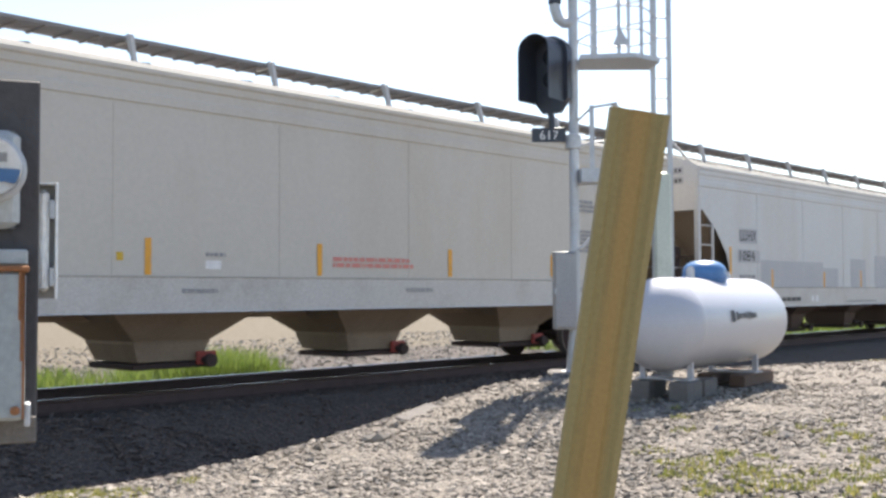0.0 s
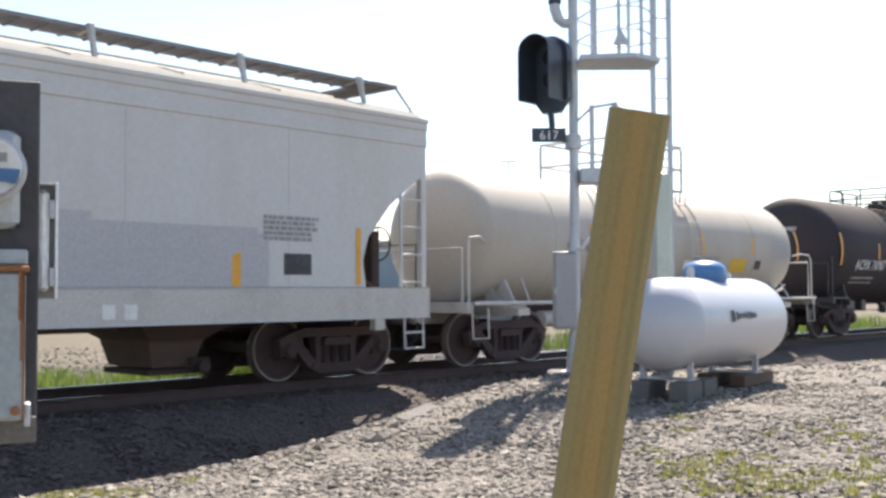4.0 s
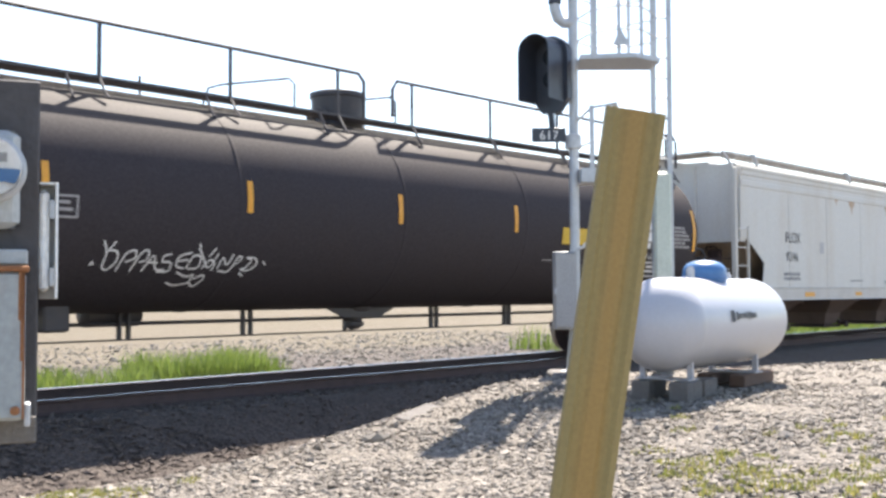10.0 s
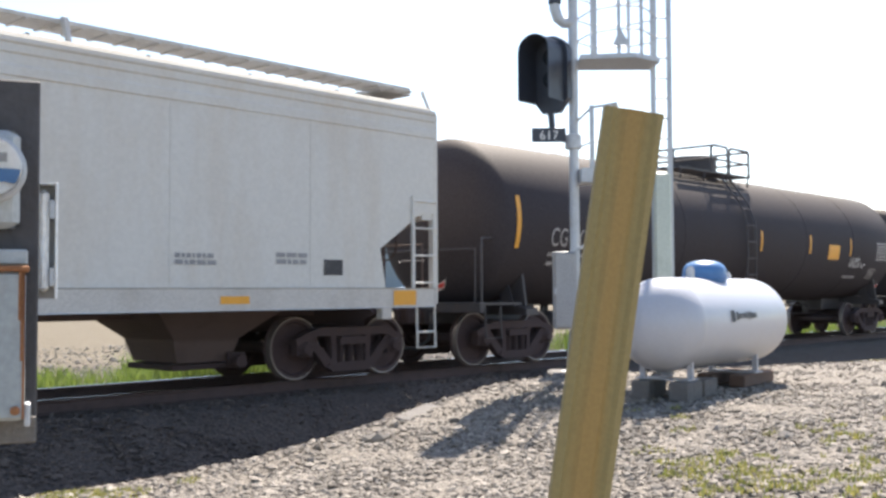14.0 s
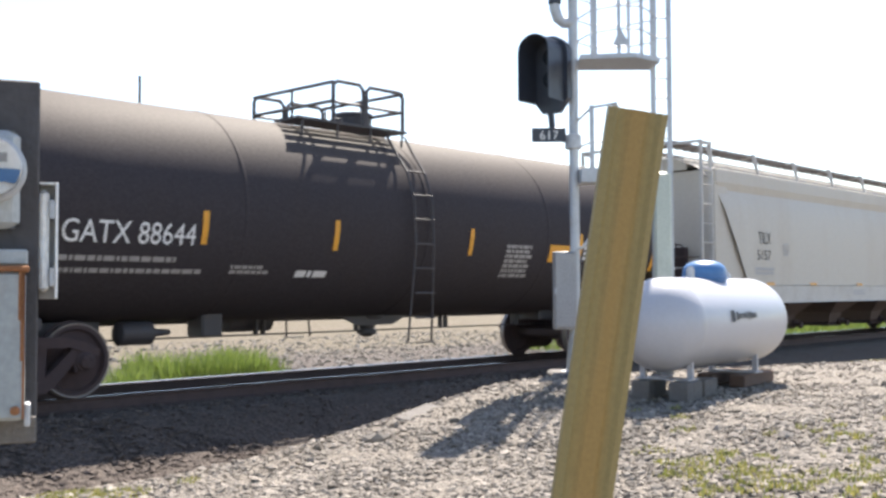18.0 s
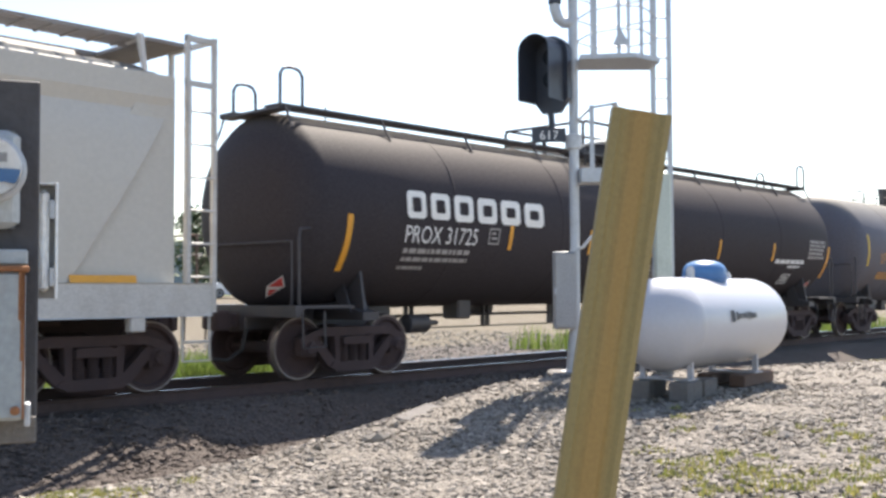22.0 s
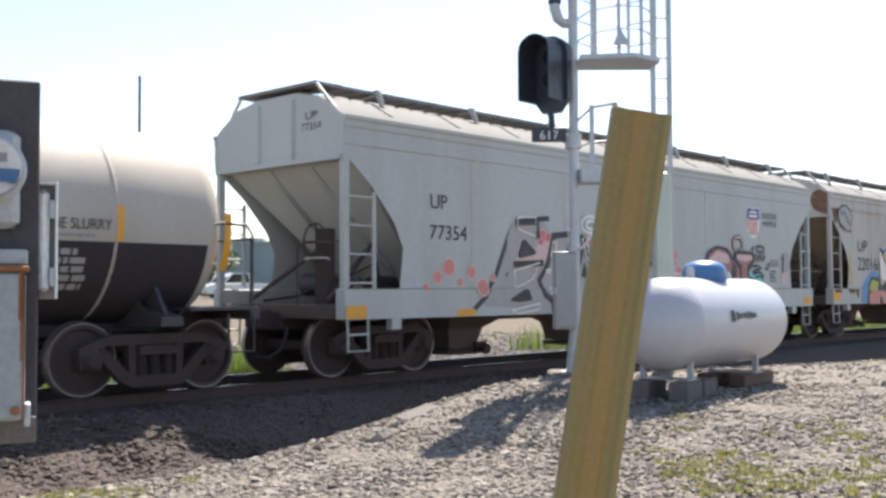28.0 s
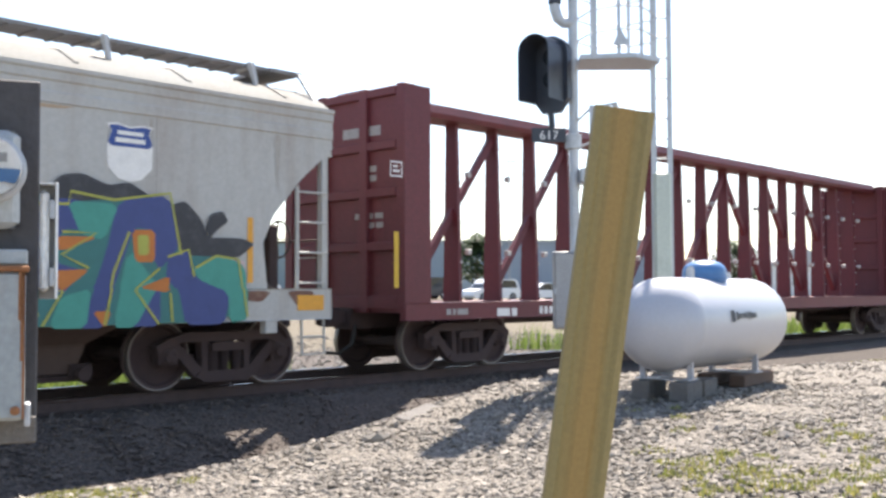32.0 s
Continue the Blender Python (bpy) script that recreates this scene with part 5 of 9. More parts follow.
# ---- gas tank ----
def gas_tank():
    t = thing("propane_tank", "white horizontal propane tank with blue dome on concrete blocks", "gas tank", pose(10.38, -7.18, 0.25, 0, 0, 5))
    R, L, zc = 0.475, 1.5, 0.69
    prof = []
    for i in range(10):
        a = math.pi / 2 * i / 9
        prof.append((-L + 0.42 - 0.42 * math.cos(a), max(0.01, R * math.sin(a))))
    prof += [(-x, r) for x, r in reversed(prof)]
    part("shell", Shape().lathe(prof, "x", (0, 0, zc), 56), M["lpg"], t, "glossy white steel shell", smooth=50)
    for x in (-L + 0.42, L - 0.42):
        part("weld_seam", Shape().lathe([(x - 0.02, R), (x - 0.008, R + 0.0012), (x + 0.008, R + 0.0012), (x + 0.02, R)], "x", (0, 0, zc), 56, caps=False), M["lpg"], t, smooth=60)
    d = part("dome", Shape().lathe([(1.1, 0.215), (1.14, 0.235), (1.2, 0.24), (1.26, 0.232), (1.305, 0.205), (1.335, 0.16), (1.352, 0.1), (1.36, 0.01)], "z", (-0.05, 0, 0), 36), M["lpgdome"], t, "blue plastic valve dome", smooth=50)
    part("dome_band", Shape().lathe([(1.15, 0.24), (1.155, 0.248), (1.175, 0.248), (1.18, 0.241)], "z", (-0.05, 0, 0), 36, caps=False), M["lpgdome"], d)
    for x, h in ((-0.36, 0.1), (0.42, 0.07), (0.62, 0.05)):
        part("fitting", Shape().lathe([(1.13, 0.045), (1.16 + h, 0.045), (1.165 + h, 0.03), (1.19 + h, 0.03)], "z", (x, 0.02, 0), 12), M["galv"], t)
    part("lifting_lug", Shape().prism([(-0.02, 1.14), (0.02, 1.24), (0.08, 1.24), (0.12, 1.14)], "y", -0.008, 0.008), M["lpg"], t, smooth=0, at=pose(0.25, 0.1, 0))
    part("relief_valve", Shape().lathe([(1.12, 0.05), (1.2, 0.05), (1.21, 0.07), (1.25, 0.07), (1.27, 0.03)], "z", (0.33, 0.06, 0), 14), M["galv"], t)
    for x, base in ((-1.0, 0.135), (0.7, 0.105)):
        for y in (-0.26, 0.26):
            part("leg", Shape().box(x - 0.02, x + 0.02, y - 0.03, y + 0.03, base + 0.005, 0.42), M["lpg"], t, smooth=0)
        part("foot", Shape().box(x - 0.12, x + 0.12, -0.3, 0.3, base, base + 0.012), M["lpg"], t, smooth=0)
    # plain marks in place of the maker's name
    a = 0.05
    for i, (x, w, h) in enumerate(((-0.46, 0.09, 0.12), (-0.33, 0.05, 0.085), (-0.265, 0.05, 0.055), (-0.2, 0.028, 0.055), (-0.16, 0.028, 0.055), (-0.115, 0.05, 0.055), (-0.05, 0.025, 0.085), (-0.01, 0.025, 0.085), (0.03, 0.055, 0.075), (0.1, 0.05, 0.055), (0.165, 0.045, 0.055))):
        me = Shape()
        pts = []
        for zz in (-h / 2, h / 2):
            ang = math.asin((zz + 0.075) / R)
            pts += [(x, -math.cos(ang) * (R + 0.011), zc + 0.075 + zz), (x + w, -math.cos(ang) * (R + 0.011), zc + 0.075 + zz)]
        me.add(pts, [(0, 1, 3, 2)])
        part("logo_mark", me, M["ink"], t, "dark maker's mark", smooth=0)


gas_tank()


def blocks():
    spots = [(-1.03, -0.22, 2), (-1.0, 0.2, -2), (-0.6, -0.2, 4)]
    root = pose(10.38, -7.18, 0.25, 0, 0, 5)
    for x, y, r in spots:
        s = Shape().box(-0.19, 0.19, -0.1, 0.1, -0.06, 0.13, 0.008)
        tagged(part("concrete_block", s, M["block"], None, at=root @ pose(x, y, -0.005, 0, 0, r)), "grey concrete block under the propane tank", "block", "blocks under the tank")
    for y in (-0.2, 0.18):
        s = Shape().box(-0.5, 0.5, -0.09, 0.09, -0.03, 0.105, 0.012)
        tagged(part("timber_block", s, M["timber"], None, at=root @ pose(0.75, y, -0.002, 0, 0, 3)), "reddish brown timber sleeper block under the tank", "timber", "timbers under the tank")


blocks()


# ---- meter board ----
def meter_board():
    t = thing("meter_board", "grey weathered board with electricity meter and service boxes", "meter board", facing(1.527, -9.775, -0.38, 21))
    z = lambda h: h + 0.38
    b = part("backboard", Shape().box(-0.5, 0.0, 0.0, 0.09, z(0.82), z(1.94), 0.006), M["board"], t)
    part("post", Shape().box(-0.3, -0.115, 0.0, 0.09, 0, z(0.83), 0.01), M["board"], t, "grey wooden post")
    base = part("meter_base", Shape().box(-0.33, -0.055, -0.06, 0.0, z(1.475), z(1.775), 0.02), M["meterbox"], t, "pale grey meter socket")
    part("meter_glass", Shape().lathe([(-0.2, 0.02), (-0.195, 0.065), (-0.17, 0.083), (-0.06, 0.09)], "y", (-0.135, 0, z(1.652)), 32), M["glass"], base, "clear meter cover", smooth=60)
    part("meter_ring", Shape().lathe([(-0.09, 0.092), (-0.085, 0.1), (-0.06, 0.1)], "y", (-0.135, 0, z(1.652)), 32), M["galv"], base)
    dial = part("meter_dial", Shape().lathe([(-0.115, 0.01), (-0.11, 0.075), (-0.06, 0.075)], "y", (-0.135, 0, z(1.652)), 28), M["white_box"], base, "white meter dial")
    part("dial_label", Shape().box(-0.2, -0.07, -0.118, -0.1145, z(1.615), z(1.65)), M["lpgdome"], base, "blue dial strip", smooth=0)
    part("dial_display", Shape().box(-0.175, -0.095, -0.118, -0.1145, z(1.668), z(1.692)), M["cab"], base, smooth=0)
    hood = part("lower_box", Shape().box(-0.4, -0.035, -0.13, 0.0, z(0.905), z(1.345), 0.01), M["zinc"], t, "zinc service box with rusty edges")
    part("box_top", Shape().box(-0.42, -0.025, -0.14, 0.0, z(1.345), z(1.362), 0.004), M["rust"], hood, "rusty top flange")
    part("conduit_box", Shape().box(-0.4, -0.03, -0.07, 0.0, z(1.365), z(1.412), 0.006), M["meterbox"], t)
    part("box_foot", Shape().box(-0.41, -0.002, -0.02, 0.0, z(0.825), z(0.905), 0.004), M["block"], t, "pale weathered timber foot", smooth=0)
    for h0, h1, w0 in ((0.91, 1.3, 0.006), (1.08, 1.34, 0.012), (1.2, 1.344, 0.018)):
        part("rust_streak", Shape().box(-0.036 - w0, -0.0355, -0.1318, -0.1302, z(h0), z(h1)), M["rust"], hood, "rust run down the edge", smooth=0)
    part("screw", Shape().lathe([(-0.145, 0.005), (-0.142, 0.012), (-0.13, 0.014)], "y", (-0.06, 0, z(0.935)), 12), M["rust"], hood)
    part("hasp", Shape().box(-0.035, -0.018, -0.12, -0.06, z(0.885), z(0.955), 0.004), M["galv"], hood)
    w = part("side_box", Shape().box(0.001, 0.03, 0.0, 0.05, z(1.285), z(1.6), 0.01), M["white_box"], t, "white plastic box on the board's edge")
    part("back_plate", Shape().box(0.001, 0.056, 0.056, 0.062, z(1.262), z(1.624), 0.002), M["cab"], w, "grey back plate")
    part("box_lid", Shape().box(0.047, 0.056, -0.008, 0.056, z(1.262), z(1.624), 0.003), M["white_box"], w, "white lid standing open")
    part("box_head", Shape().box(0.001, 0.056, -0.004, 0.056, z(1.618), z(1.624)), M["white_box"], w, smooth=0)
    for h in (1.33, 1.54):
        part("box_hinge", Shape().box(0.03, 0.048, -0.004, 0.012, z(h - 0.03), z(h + 0.03), 0.003), M["galv"], w)


def glass():
    m, t, b = nodes_of("clear_glass")
    b.inputs["Transmission Weight"].default_value = 1.0
    b.inputs["Roughness"].default_value, b.inputs["IOR"].default_value = 0.03, 1.2
    return m


M["glass"] = glass()
meter_board()


# ---- marker post ----
def marker_post():
    gx, gy, gz = 1.35, -11.702, height(1.35, -11.702)
    t = thing("marker_post", "leaning faded yellow ribbed marker post", "post", facing(gx, gy, gz))
    s = Shape()
    w = 0.05
    prof = [(-w, -0.004), (-w + 0.012, -0.011), (-w + 0.02, -0.004), (-0.02, -0.003), (-0.012, -0.007), (0.012, -0.007), (0.02, -0.003), (w - 0.02, -0.004), (w - 0.012, -0.011), (w, -0.004),
            (w, 0.014), (w - 0.006, 0.014), (w - 0.006, 0.004), (-w + 0.006, 0.004), (-w + 0.006, 0.014), (-w, 0.014)]
    s.prism(prof, "z", -0.1, 1.94)
    part("blade", s, M["marker"], t, smooth=25, at=pose(0, 0, 0, 0, 0, 6))
    return t


POST = marker_post()


# ---- background ----
def tree(x, y, h, r, seed, label):
    rng = random.Random(seed)
    z0 = height(x, y)
    t = thing("tree", label, "tree", pose(x, y, z0), "trees behind the yard")
    s = Shape().tube([(0, 0, -0.2), (0.05, 0.02, h * 0.25), (-0.05, 0.05, h * 0.55), (0.02, 0, h * 0.85)], [h * 0.03, h * 0.022, h * 0.014, h * 0.005], 8)
    for i in range(9):
        a, k = rng.uniform(0, 6.28), rng.uniform(0.25, 0.75)
        s.tube([(0, 0, h * k), (math.cos(a) * r * 0.4, math.sin(a) * r * 0.4, h * (k + 0.1)), (math.cos(a) * r * 0.8, math.sin(a) * r * 0.8, h * (k + 0.16))], [h * 0.012, h * 0.008, h * 0.003], 5)
    part("trunk", s, M["bark"], t, "brown trunk and limbs")
    s = Shape()
    for c in range(34):
        a, e = rng.uniform(0, 6.28), rng.uniform(0.22, 1.0)
        rad = r * math.sqrt(rng.random()) * math.sin(math.pi * min(1, e * 0.8 + 0.2)) ** 0.6
        cx, cy, cz = math.cos(a) * rad, math.sin(a) * rad, h * e
        cr = r * rng.uniform(0.22, 0.4)
        for i in range(95):
            d = Vector((rng.gauss(0, 1), rng.gauss(0, 1), rng.gauss(0, 0.8))).normalized() * cr * rng.uniform(0.55, 1.05)
            p = Vector((cx, cy, cz)) + d
            u = Vector((rng.gauss(0, 1), rng.gauss(0, 1), rng.gauss(0, 1))).normalized() * rng.uniform(0.14, 0.3)
            v = u.orthogonal().normalized() * u.length * 0.6
            s.add([p - u, p + v, p + u, p - v], [(0, 1, 2, 3)])
    part("crown", s, M["leaf"], t, "green leafy crown", smooth=0)


def vehicle(kind, x, y, rz, colour, label):
    z0 = height(x, y)
    t = thing(kind, label, "vehicle", pose(x, y, z0, 0, 0, rz), "parked vehicles")
    L, W, H = {"pickup_truck": (5.6, 0.95, 1.85), "suv": (4.8, 0.93, 1.72), "car": (4.6, 0.9, 1.46)}[kind]
    a = L / 2
    belt = H * 0.58
    body = [(-a, 0.4), (-a + 0.05, belt * 0.85), (-a + 0.3, belt), (a - 0.9, belt), (a - 0.1, belt * 0.82), (a, 0.45), (a - 0.2, 0.3), (-a + 0.2, 0.3)]
    if kind == "pickup_truck":
        cab = [(-0.5, belt), (-0.42, H - 0.05), (-0.2, H), (0.75, H), (0.95, H - 0.05), (1.55, belt)]
    elif kind == "suv":
        cab = [(-a + 0.15, belt), (-a + 0.45, H - 0.06), (-a + 0.7, H), (0.5, H), (0.75, H - 0.05), (1.4, belt)]
    else:
        cab = [(-a + 0.5, belt), (-a + 1.2, H - 0.04), (-a + 1.5, H), (0.3, H), (0.55, H - 0.04), (1.35, belt)]
    part("body", Shape().prism(body, "y", -W, W), M[colour], t, smooth=20)
    part("cabin", Shape().prism(cab, "y", -W + 0.1, W - 0.1), M[colour], t, smooth=20)
    n = len(cab)
    cx = sum(p[0] for p in cab) / n
    win = [(cx + (px - cx) * 0.86, belt + 0.06 + (pz - belt) * 0.8) for px, pz in cab]
    for k in (-1, 1):
        part("side_window", Shape().prism(win, "y", k * (W - 0.1), k * (W - 0.092)), M["glassdark"], t, smooth=0)
    part("windscreen", Shape().add([(cab[-1][0] - 0.02, -W + 0.18, belt + 0.05), (cab[-1][0] - 0.02, W - 0.18, belt + 0.05), (cab[-2][0] + 0.03, W - 0.2, H - 0.1), (cab[-2][0] + 0.03, -W + 0.2, H - 0.1)], [(0, 1, 2, 3)]), M["glassdark"], t, smooth=0)
    for dx in (-a + 0.95, a - 0.95):
        for k in (-1, 1):
            w = part("wheel", Shape().lathe([(-0.11, 0.2), (-0.11, 0.33), (-0.09, 0.35), (0.09, 0.35), (0.11, 0.33), (0.11, 0.2)], "y", (dx, k * (W - 0.08), 0.35), 20), M["tyre"], t)
            part("rim", Shape().lathe([(k * 0.1, 0.02), (k * 0.115, 0.2), (k * 0.09, 0.21)], "y", (dx, k * (W - 0.08), 0.35), 16), M["galv"], w)
    for k in (-1, 1):
        part("headlight", Shape().box(a - 0.09, a - 0.02, k * (W - 0.3) - 0.16, k * (W - 0.3) + 0.16, belt * 0.66, belt * 0.78, 0.02), M["white_box"], t)
        part("tail_light", Shape().box(-a - 0.005, -a + 0.06, k * (W - 0.15) - 0.08, k * (W - 0.15) + 0.08, belt * 0.62, belt * 0.85, 0.02), M["red"], t)


def behind(px_right, ahead):
    """A spot on the ground: metres ahead of the camera and to its right."""
    p = EYE + AWAY * ahead + RIGHT * px_right
    return p.x, p.y


def building(name, label, right, ahead, width, depth, h, turn, mat, gable=0.0):
    x, y = behind(right, ahead)
    z0 = height(x, y)
    t = thing(name, label, "building", facing(x, y, z0, turn))
    part("wall", Shape().box(-width / 2, width / 2, 0, depth, -1, h), M[mat], t, smooth=0)
    if gable:
        part("roof", Shape().prism([(-width / 2 - 0.3, h), (0, h + gable), (width / 2 + 0.3, h)], "y", -0.3, depth + 0.3), M["roof"], t, smooth=0)
    else:
        part("roof", Shape().box(-width / 2 - 0.2, width / 2 + 0.2, -0.2, depth + 0.2, h, h + 0.25), M["roof"], t, smooth=0)
    return t


def background():
    b = building("warehouse", "long blue-grey metal warehouse behind the parked vehicles", -4, 128, 62, 25, 6.3, 0, "shed")
    for i in range(31):
        part("cladding_rib", Shape().box(-30.5 + i * 2.0, -30.42 + i * 2.0, -0.07, 0.0, 0, 6.2), M["shed"], b, smooth=0)
    part("roof_unit", Shape().box(-21.5, -18.5, 4, 6, 6.5, 7.2, 0.05), M["roof"], b)
    for x in (-12, 6, 18):
        part("roller_door", Shape().box(x, x + 3.5, -0.06, 0.02, 0, 3.6), M["roof"], b, smooth=0)
    g = building("house", "small house with pale siding and gabled roof", 44, 130, 10, 14, 3.6, 25, "white_box", 2.8)
    part("window", Shape().box(-1.0, 0.4, -0.05, 0.02, 1.2, 2.4), M["glassdark"], g, smooth=0)
    for i, (r, a, h, w) in enumerate(((-35, 92, 8.8, 3.4), (-28.5, 100, 9.6, 3.6), (-22.5, 96, 7.6, 3.0), (-40, 105, 9.0, 4.0), (-33, 112, 10.0, 3.8), (3.4, 104, 5.4, 2.4), (36, 130, 6.0, 3.5), (-26, 118, 8.0, 3.0))):
        tree(*behind(r, a), h, w, 20 + i, "leafy green tree at the edge of the yard")
    for kind, r, a, rz, col, lab in (("pickup_truck", -15.0, 78, 160, "carwhite", "white pickup truck parked in the yard"), ("suv", 3.6, 80, 170, "carwhite", "white sport utility vehicle parked in the yard"),
                                     ("car", 7.9, 84, 168, "carwhite", "white saloon car parked in the yard"), ("suv", -1.6, 82, 160, "cardark", "dark sport utility vehicle parked in the yard"),
                                     ("suv", -21.5, 78, 40, "carwhite", "white estate car parked below the trees"), ("car", -26.2, 80, 30, "carwhite", "white hatchback parked below the trees"),
                                     ("car", -26.5, 74, 175, "carred", "red saloon car parked below the trees"), ("car", -30.5, 76, 165, "carblue", "blue saloon car parked below the trees"),
                                     ("pickup_truck", -17.6, 86, 150, "carwhite", "white pickup truck facing the trees"), ("car", 10.5, 86, 165, "cardark", "dark saloon car parked in the yard")):
        x, y = behind(r, a)
        vehicle(kind, x, y, rz, M and col, lab)
    for r, a, top, arms in ((-17.4, 60, 13.2, ()), (-11.2, 100, 18.0, ())):
        x, y = behind(r, a)
        t = thing("utility_pole", "weathered wooden utility pole with crossarms", "pole", facing(x, y, height(x, y), 30), "utility poles")
        part("shaft", Shape().tube([(0, 0, -0.3), (0, 0, top)], [0.11, 0.08], 10), M["pole"], t)
        for h in arms:
            part("crossarm", Shape().box(-0.7, 0.7, -0.05, 0.05, h - 0.05, h + 0.05), M["pole"], t, smooth=0)
            for k in (-0.6, -0.3, 0.3, 0.6):
                part("insulator", Shape().lathe([(h + 0.06, 0.03), (h + 0.12, 0.05), (h + 0.18, 0.03)], "z", (k, 0, 0), 8), M["cab"], t)
    x, y = behind(6.3, 100)
    t = thing("street_lamp", "tall yard lamp with two arms", "street lamp", facing(x, y, height(x, y)))
    part("shaft", Shape().tube([(0, 0, -0.3), (0, 0, 12.8)], [0.09, 0.06], 10), M["cab"], t)
    for k in (-1, 1):
        part("lamp_head", Shape().box(min(0, k * 0.75), max(0, k * 0.75), -0.12, 0.12, 12.75, 12.9, 0.02), M["cab"], t)


background()


# ---- lettering, stripes and graffiti on the cars ----
def flat(name, rgb_, rough=0.55, stain=None):
    M[name] = paint(name + "_spray_paint", rgb_, rough, stain=stain or tuple(0.6 * c for c in rgb_), amount=0.4, scale=5, spread=0.06)


for n_, c_ in (("lime", (0.3, 0.7, 0.15)), ("pink", (0.62, 0.43, 0.42)), ("dusk_red", (0.33, 0.14, 0.14)), ("silver", (0.36, 0.35, 0.34)), ("soft_red", (0.55, 0.16, 0.14)), ("coral", (0.6, 0.22, 0.19)), ("turquoise", (0.16, 0.5, 0.52)),
               ("sky_blue", (0.08, 0.24, 0.46)), ("deep_blue", (0.045, 0.065, 0.2)), ("teal", (0.035, 0.16, 0.15)), ("gold", (0.38, 0.38, 0.07)), ("jade", (0.05, 0.28, 0.22)), ("flame", (0.5, 0.16, 0.03)), ("peach", (0.58, 0.42, 0.26)), ("cream", (0.78, 0.76, 0.72)),
               ("dull_red", (0.3, 0.035, 0.045))):
    flat(n_, c_)


def surface(car, z, lift):
    """How far out the near side lies at a height."""
    if "R" in car:
        return tank_y(car, z) - lift
    w = car["W"]
    if car.get("round", 0):
        w = np.interp(z, [1.4, 1.41, 2.4, 3.1, 3.5], [1.615, 1.58, 1.605, 1.585, 1.515])
    elif z < car["sill"] + 0.001:
        w += 0.031
    return -w - lift


def lay(key, name, polys, material, lift=0.003, label="", under=None):
    """Flat pieces of paint laid on the near side of a car; each is cut where the sill begins."""
    car, s = CARS[key], Shape()
    if name in ("graffiti_letter", "rust_stain"):
        polys = [rounded(list(p)) for p in polys]
    cut = None if "R" in car else car["sill"] + 0.001
    for poly in polys:
        for side in ((0,) if cut is None else (-1, 1)):
            p = poly
            if side:
                q = []
                for a, b in zip(p, p[1:] + p[:1]):
                    ia, ib = (a[1] - cut) * side >= 0, (b[1] - cut) * side >= 0
                    if ia:
                        q.append(a)
                    if ia != ib:
                        u = (cut - a[1]) / (b[1] - a[1])
                        q.append((a[0] + (b[0] - a[0]) * u, cut))
                p = q
            if len(p) >= 3:
                off = 0.031 if side < 0 else 0
                if "R" in car or car.get("round", 0):
                    s.add([(x, surface(car, z, lift), z) for x, z in p], [tuple(range(len(p)))])
                else:
                    s.add([(x, -car["W"] - off - lift, z) for x, z in p], [tuple(range(len(p)))])
    me = bpy.data.meshes.new(name)
    me.from_pydata(s.v, [], s.f)
    me.materials.append(M[material])
    ob = new(name, me)
    ob.parent = under or car
    if label:
        ob["label"] = label
    return ob


def strips(x0, x1, z0, z1, n=1):
    return [[(x0, z0 + (z1 - z0) * i / n), (x1, z0 + (z1 - z0) * i / n), (x1, z0 + (z1 - z0) * (i + 1) / n), (x0, z0 + (z1 - z0) * (i + 1) / n)] for i in range(n)]


def panel(key, name, x0, x1, z0, z1, material):
    n = max(1, int((z1 - z0) / 0.12)) if "R" in CARS[key] else 1
    lay(key, name, strips(x0, x1, z0, z1, n), material, 0.002 if name == "overpaint" else 0.004)


def bars(key, x0, x1, z0, z1, n, material):
    """Lettering too small to read: rows of word-long bars."""
    rng = random.Random(int(abs(x0) * 1000 + z0 * 100))
    polys, h = [], (z1 - z0) / n
    for i in range(n):
        x = x0
        za, zb = z0 + h * i + h * 0.18, z0 + h * (i + 1) - h * 0.12
        end = x1 - rng.random() * (x1 - x0) * (0.25 if n > 1 else 0)
        while x < end - 0.02:
            w = min(end - x, rng.uniform(0.5, 2.6) * max(h * 0.8, 0.04))
            polys.append([(x, za), (x + w, za), (x + w, zb), (x, zb)])
            x += w + max(0.012, h * 0.28)
    lay(key, "lettering", polys, material, 0.005)


def words(key, text, x0, x1, z0, z1, material):
    car, me = CARS[key], text_mesh(text, 1.0)
    xs, ys = [v.co.x for v in me.vertices], [v.co.y for v in me.vertices]
    a, b, c, d = min(xs), max(xs), min(ys), max(ys)
    for v in me.vertices:
        x, z = x0 + (v.co.x - a) / (b - a) * (x1 - x0), z0 + (v.co.y - c) / (d - c) * (z1 - z0)
        v.co = (x, surface(car, z, 0.009), z)
    me.materials.append(M[material])
    ob = new("lettering", me)
    ob.parent = car


def framed(key, x0, x1, z0, z1, material):
    t = 0.1 * (z1 - z0)
    lay(key, "test_panel", strips(x0, x1, z0, z0 + t) + strips(x0, x1, z1 - t, z1) + strips(x0, x0 + t, z0 + t, z1 - t) + strips(x1 - t, x1, z0 + t, z1 - t)
        + strips(x0 + 2.5 * t, x1 - 2.5 * t, z0 + 3 * t, z0 + 4.5 * t) + strips(x0 + 2.5 * t, x1 - 4 * t, z0 + 6 * t, z0 + 7.5 * t), material, 0.005)


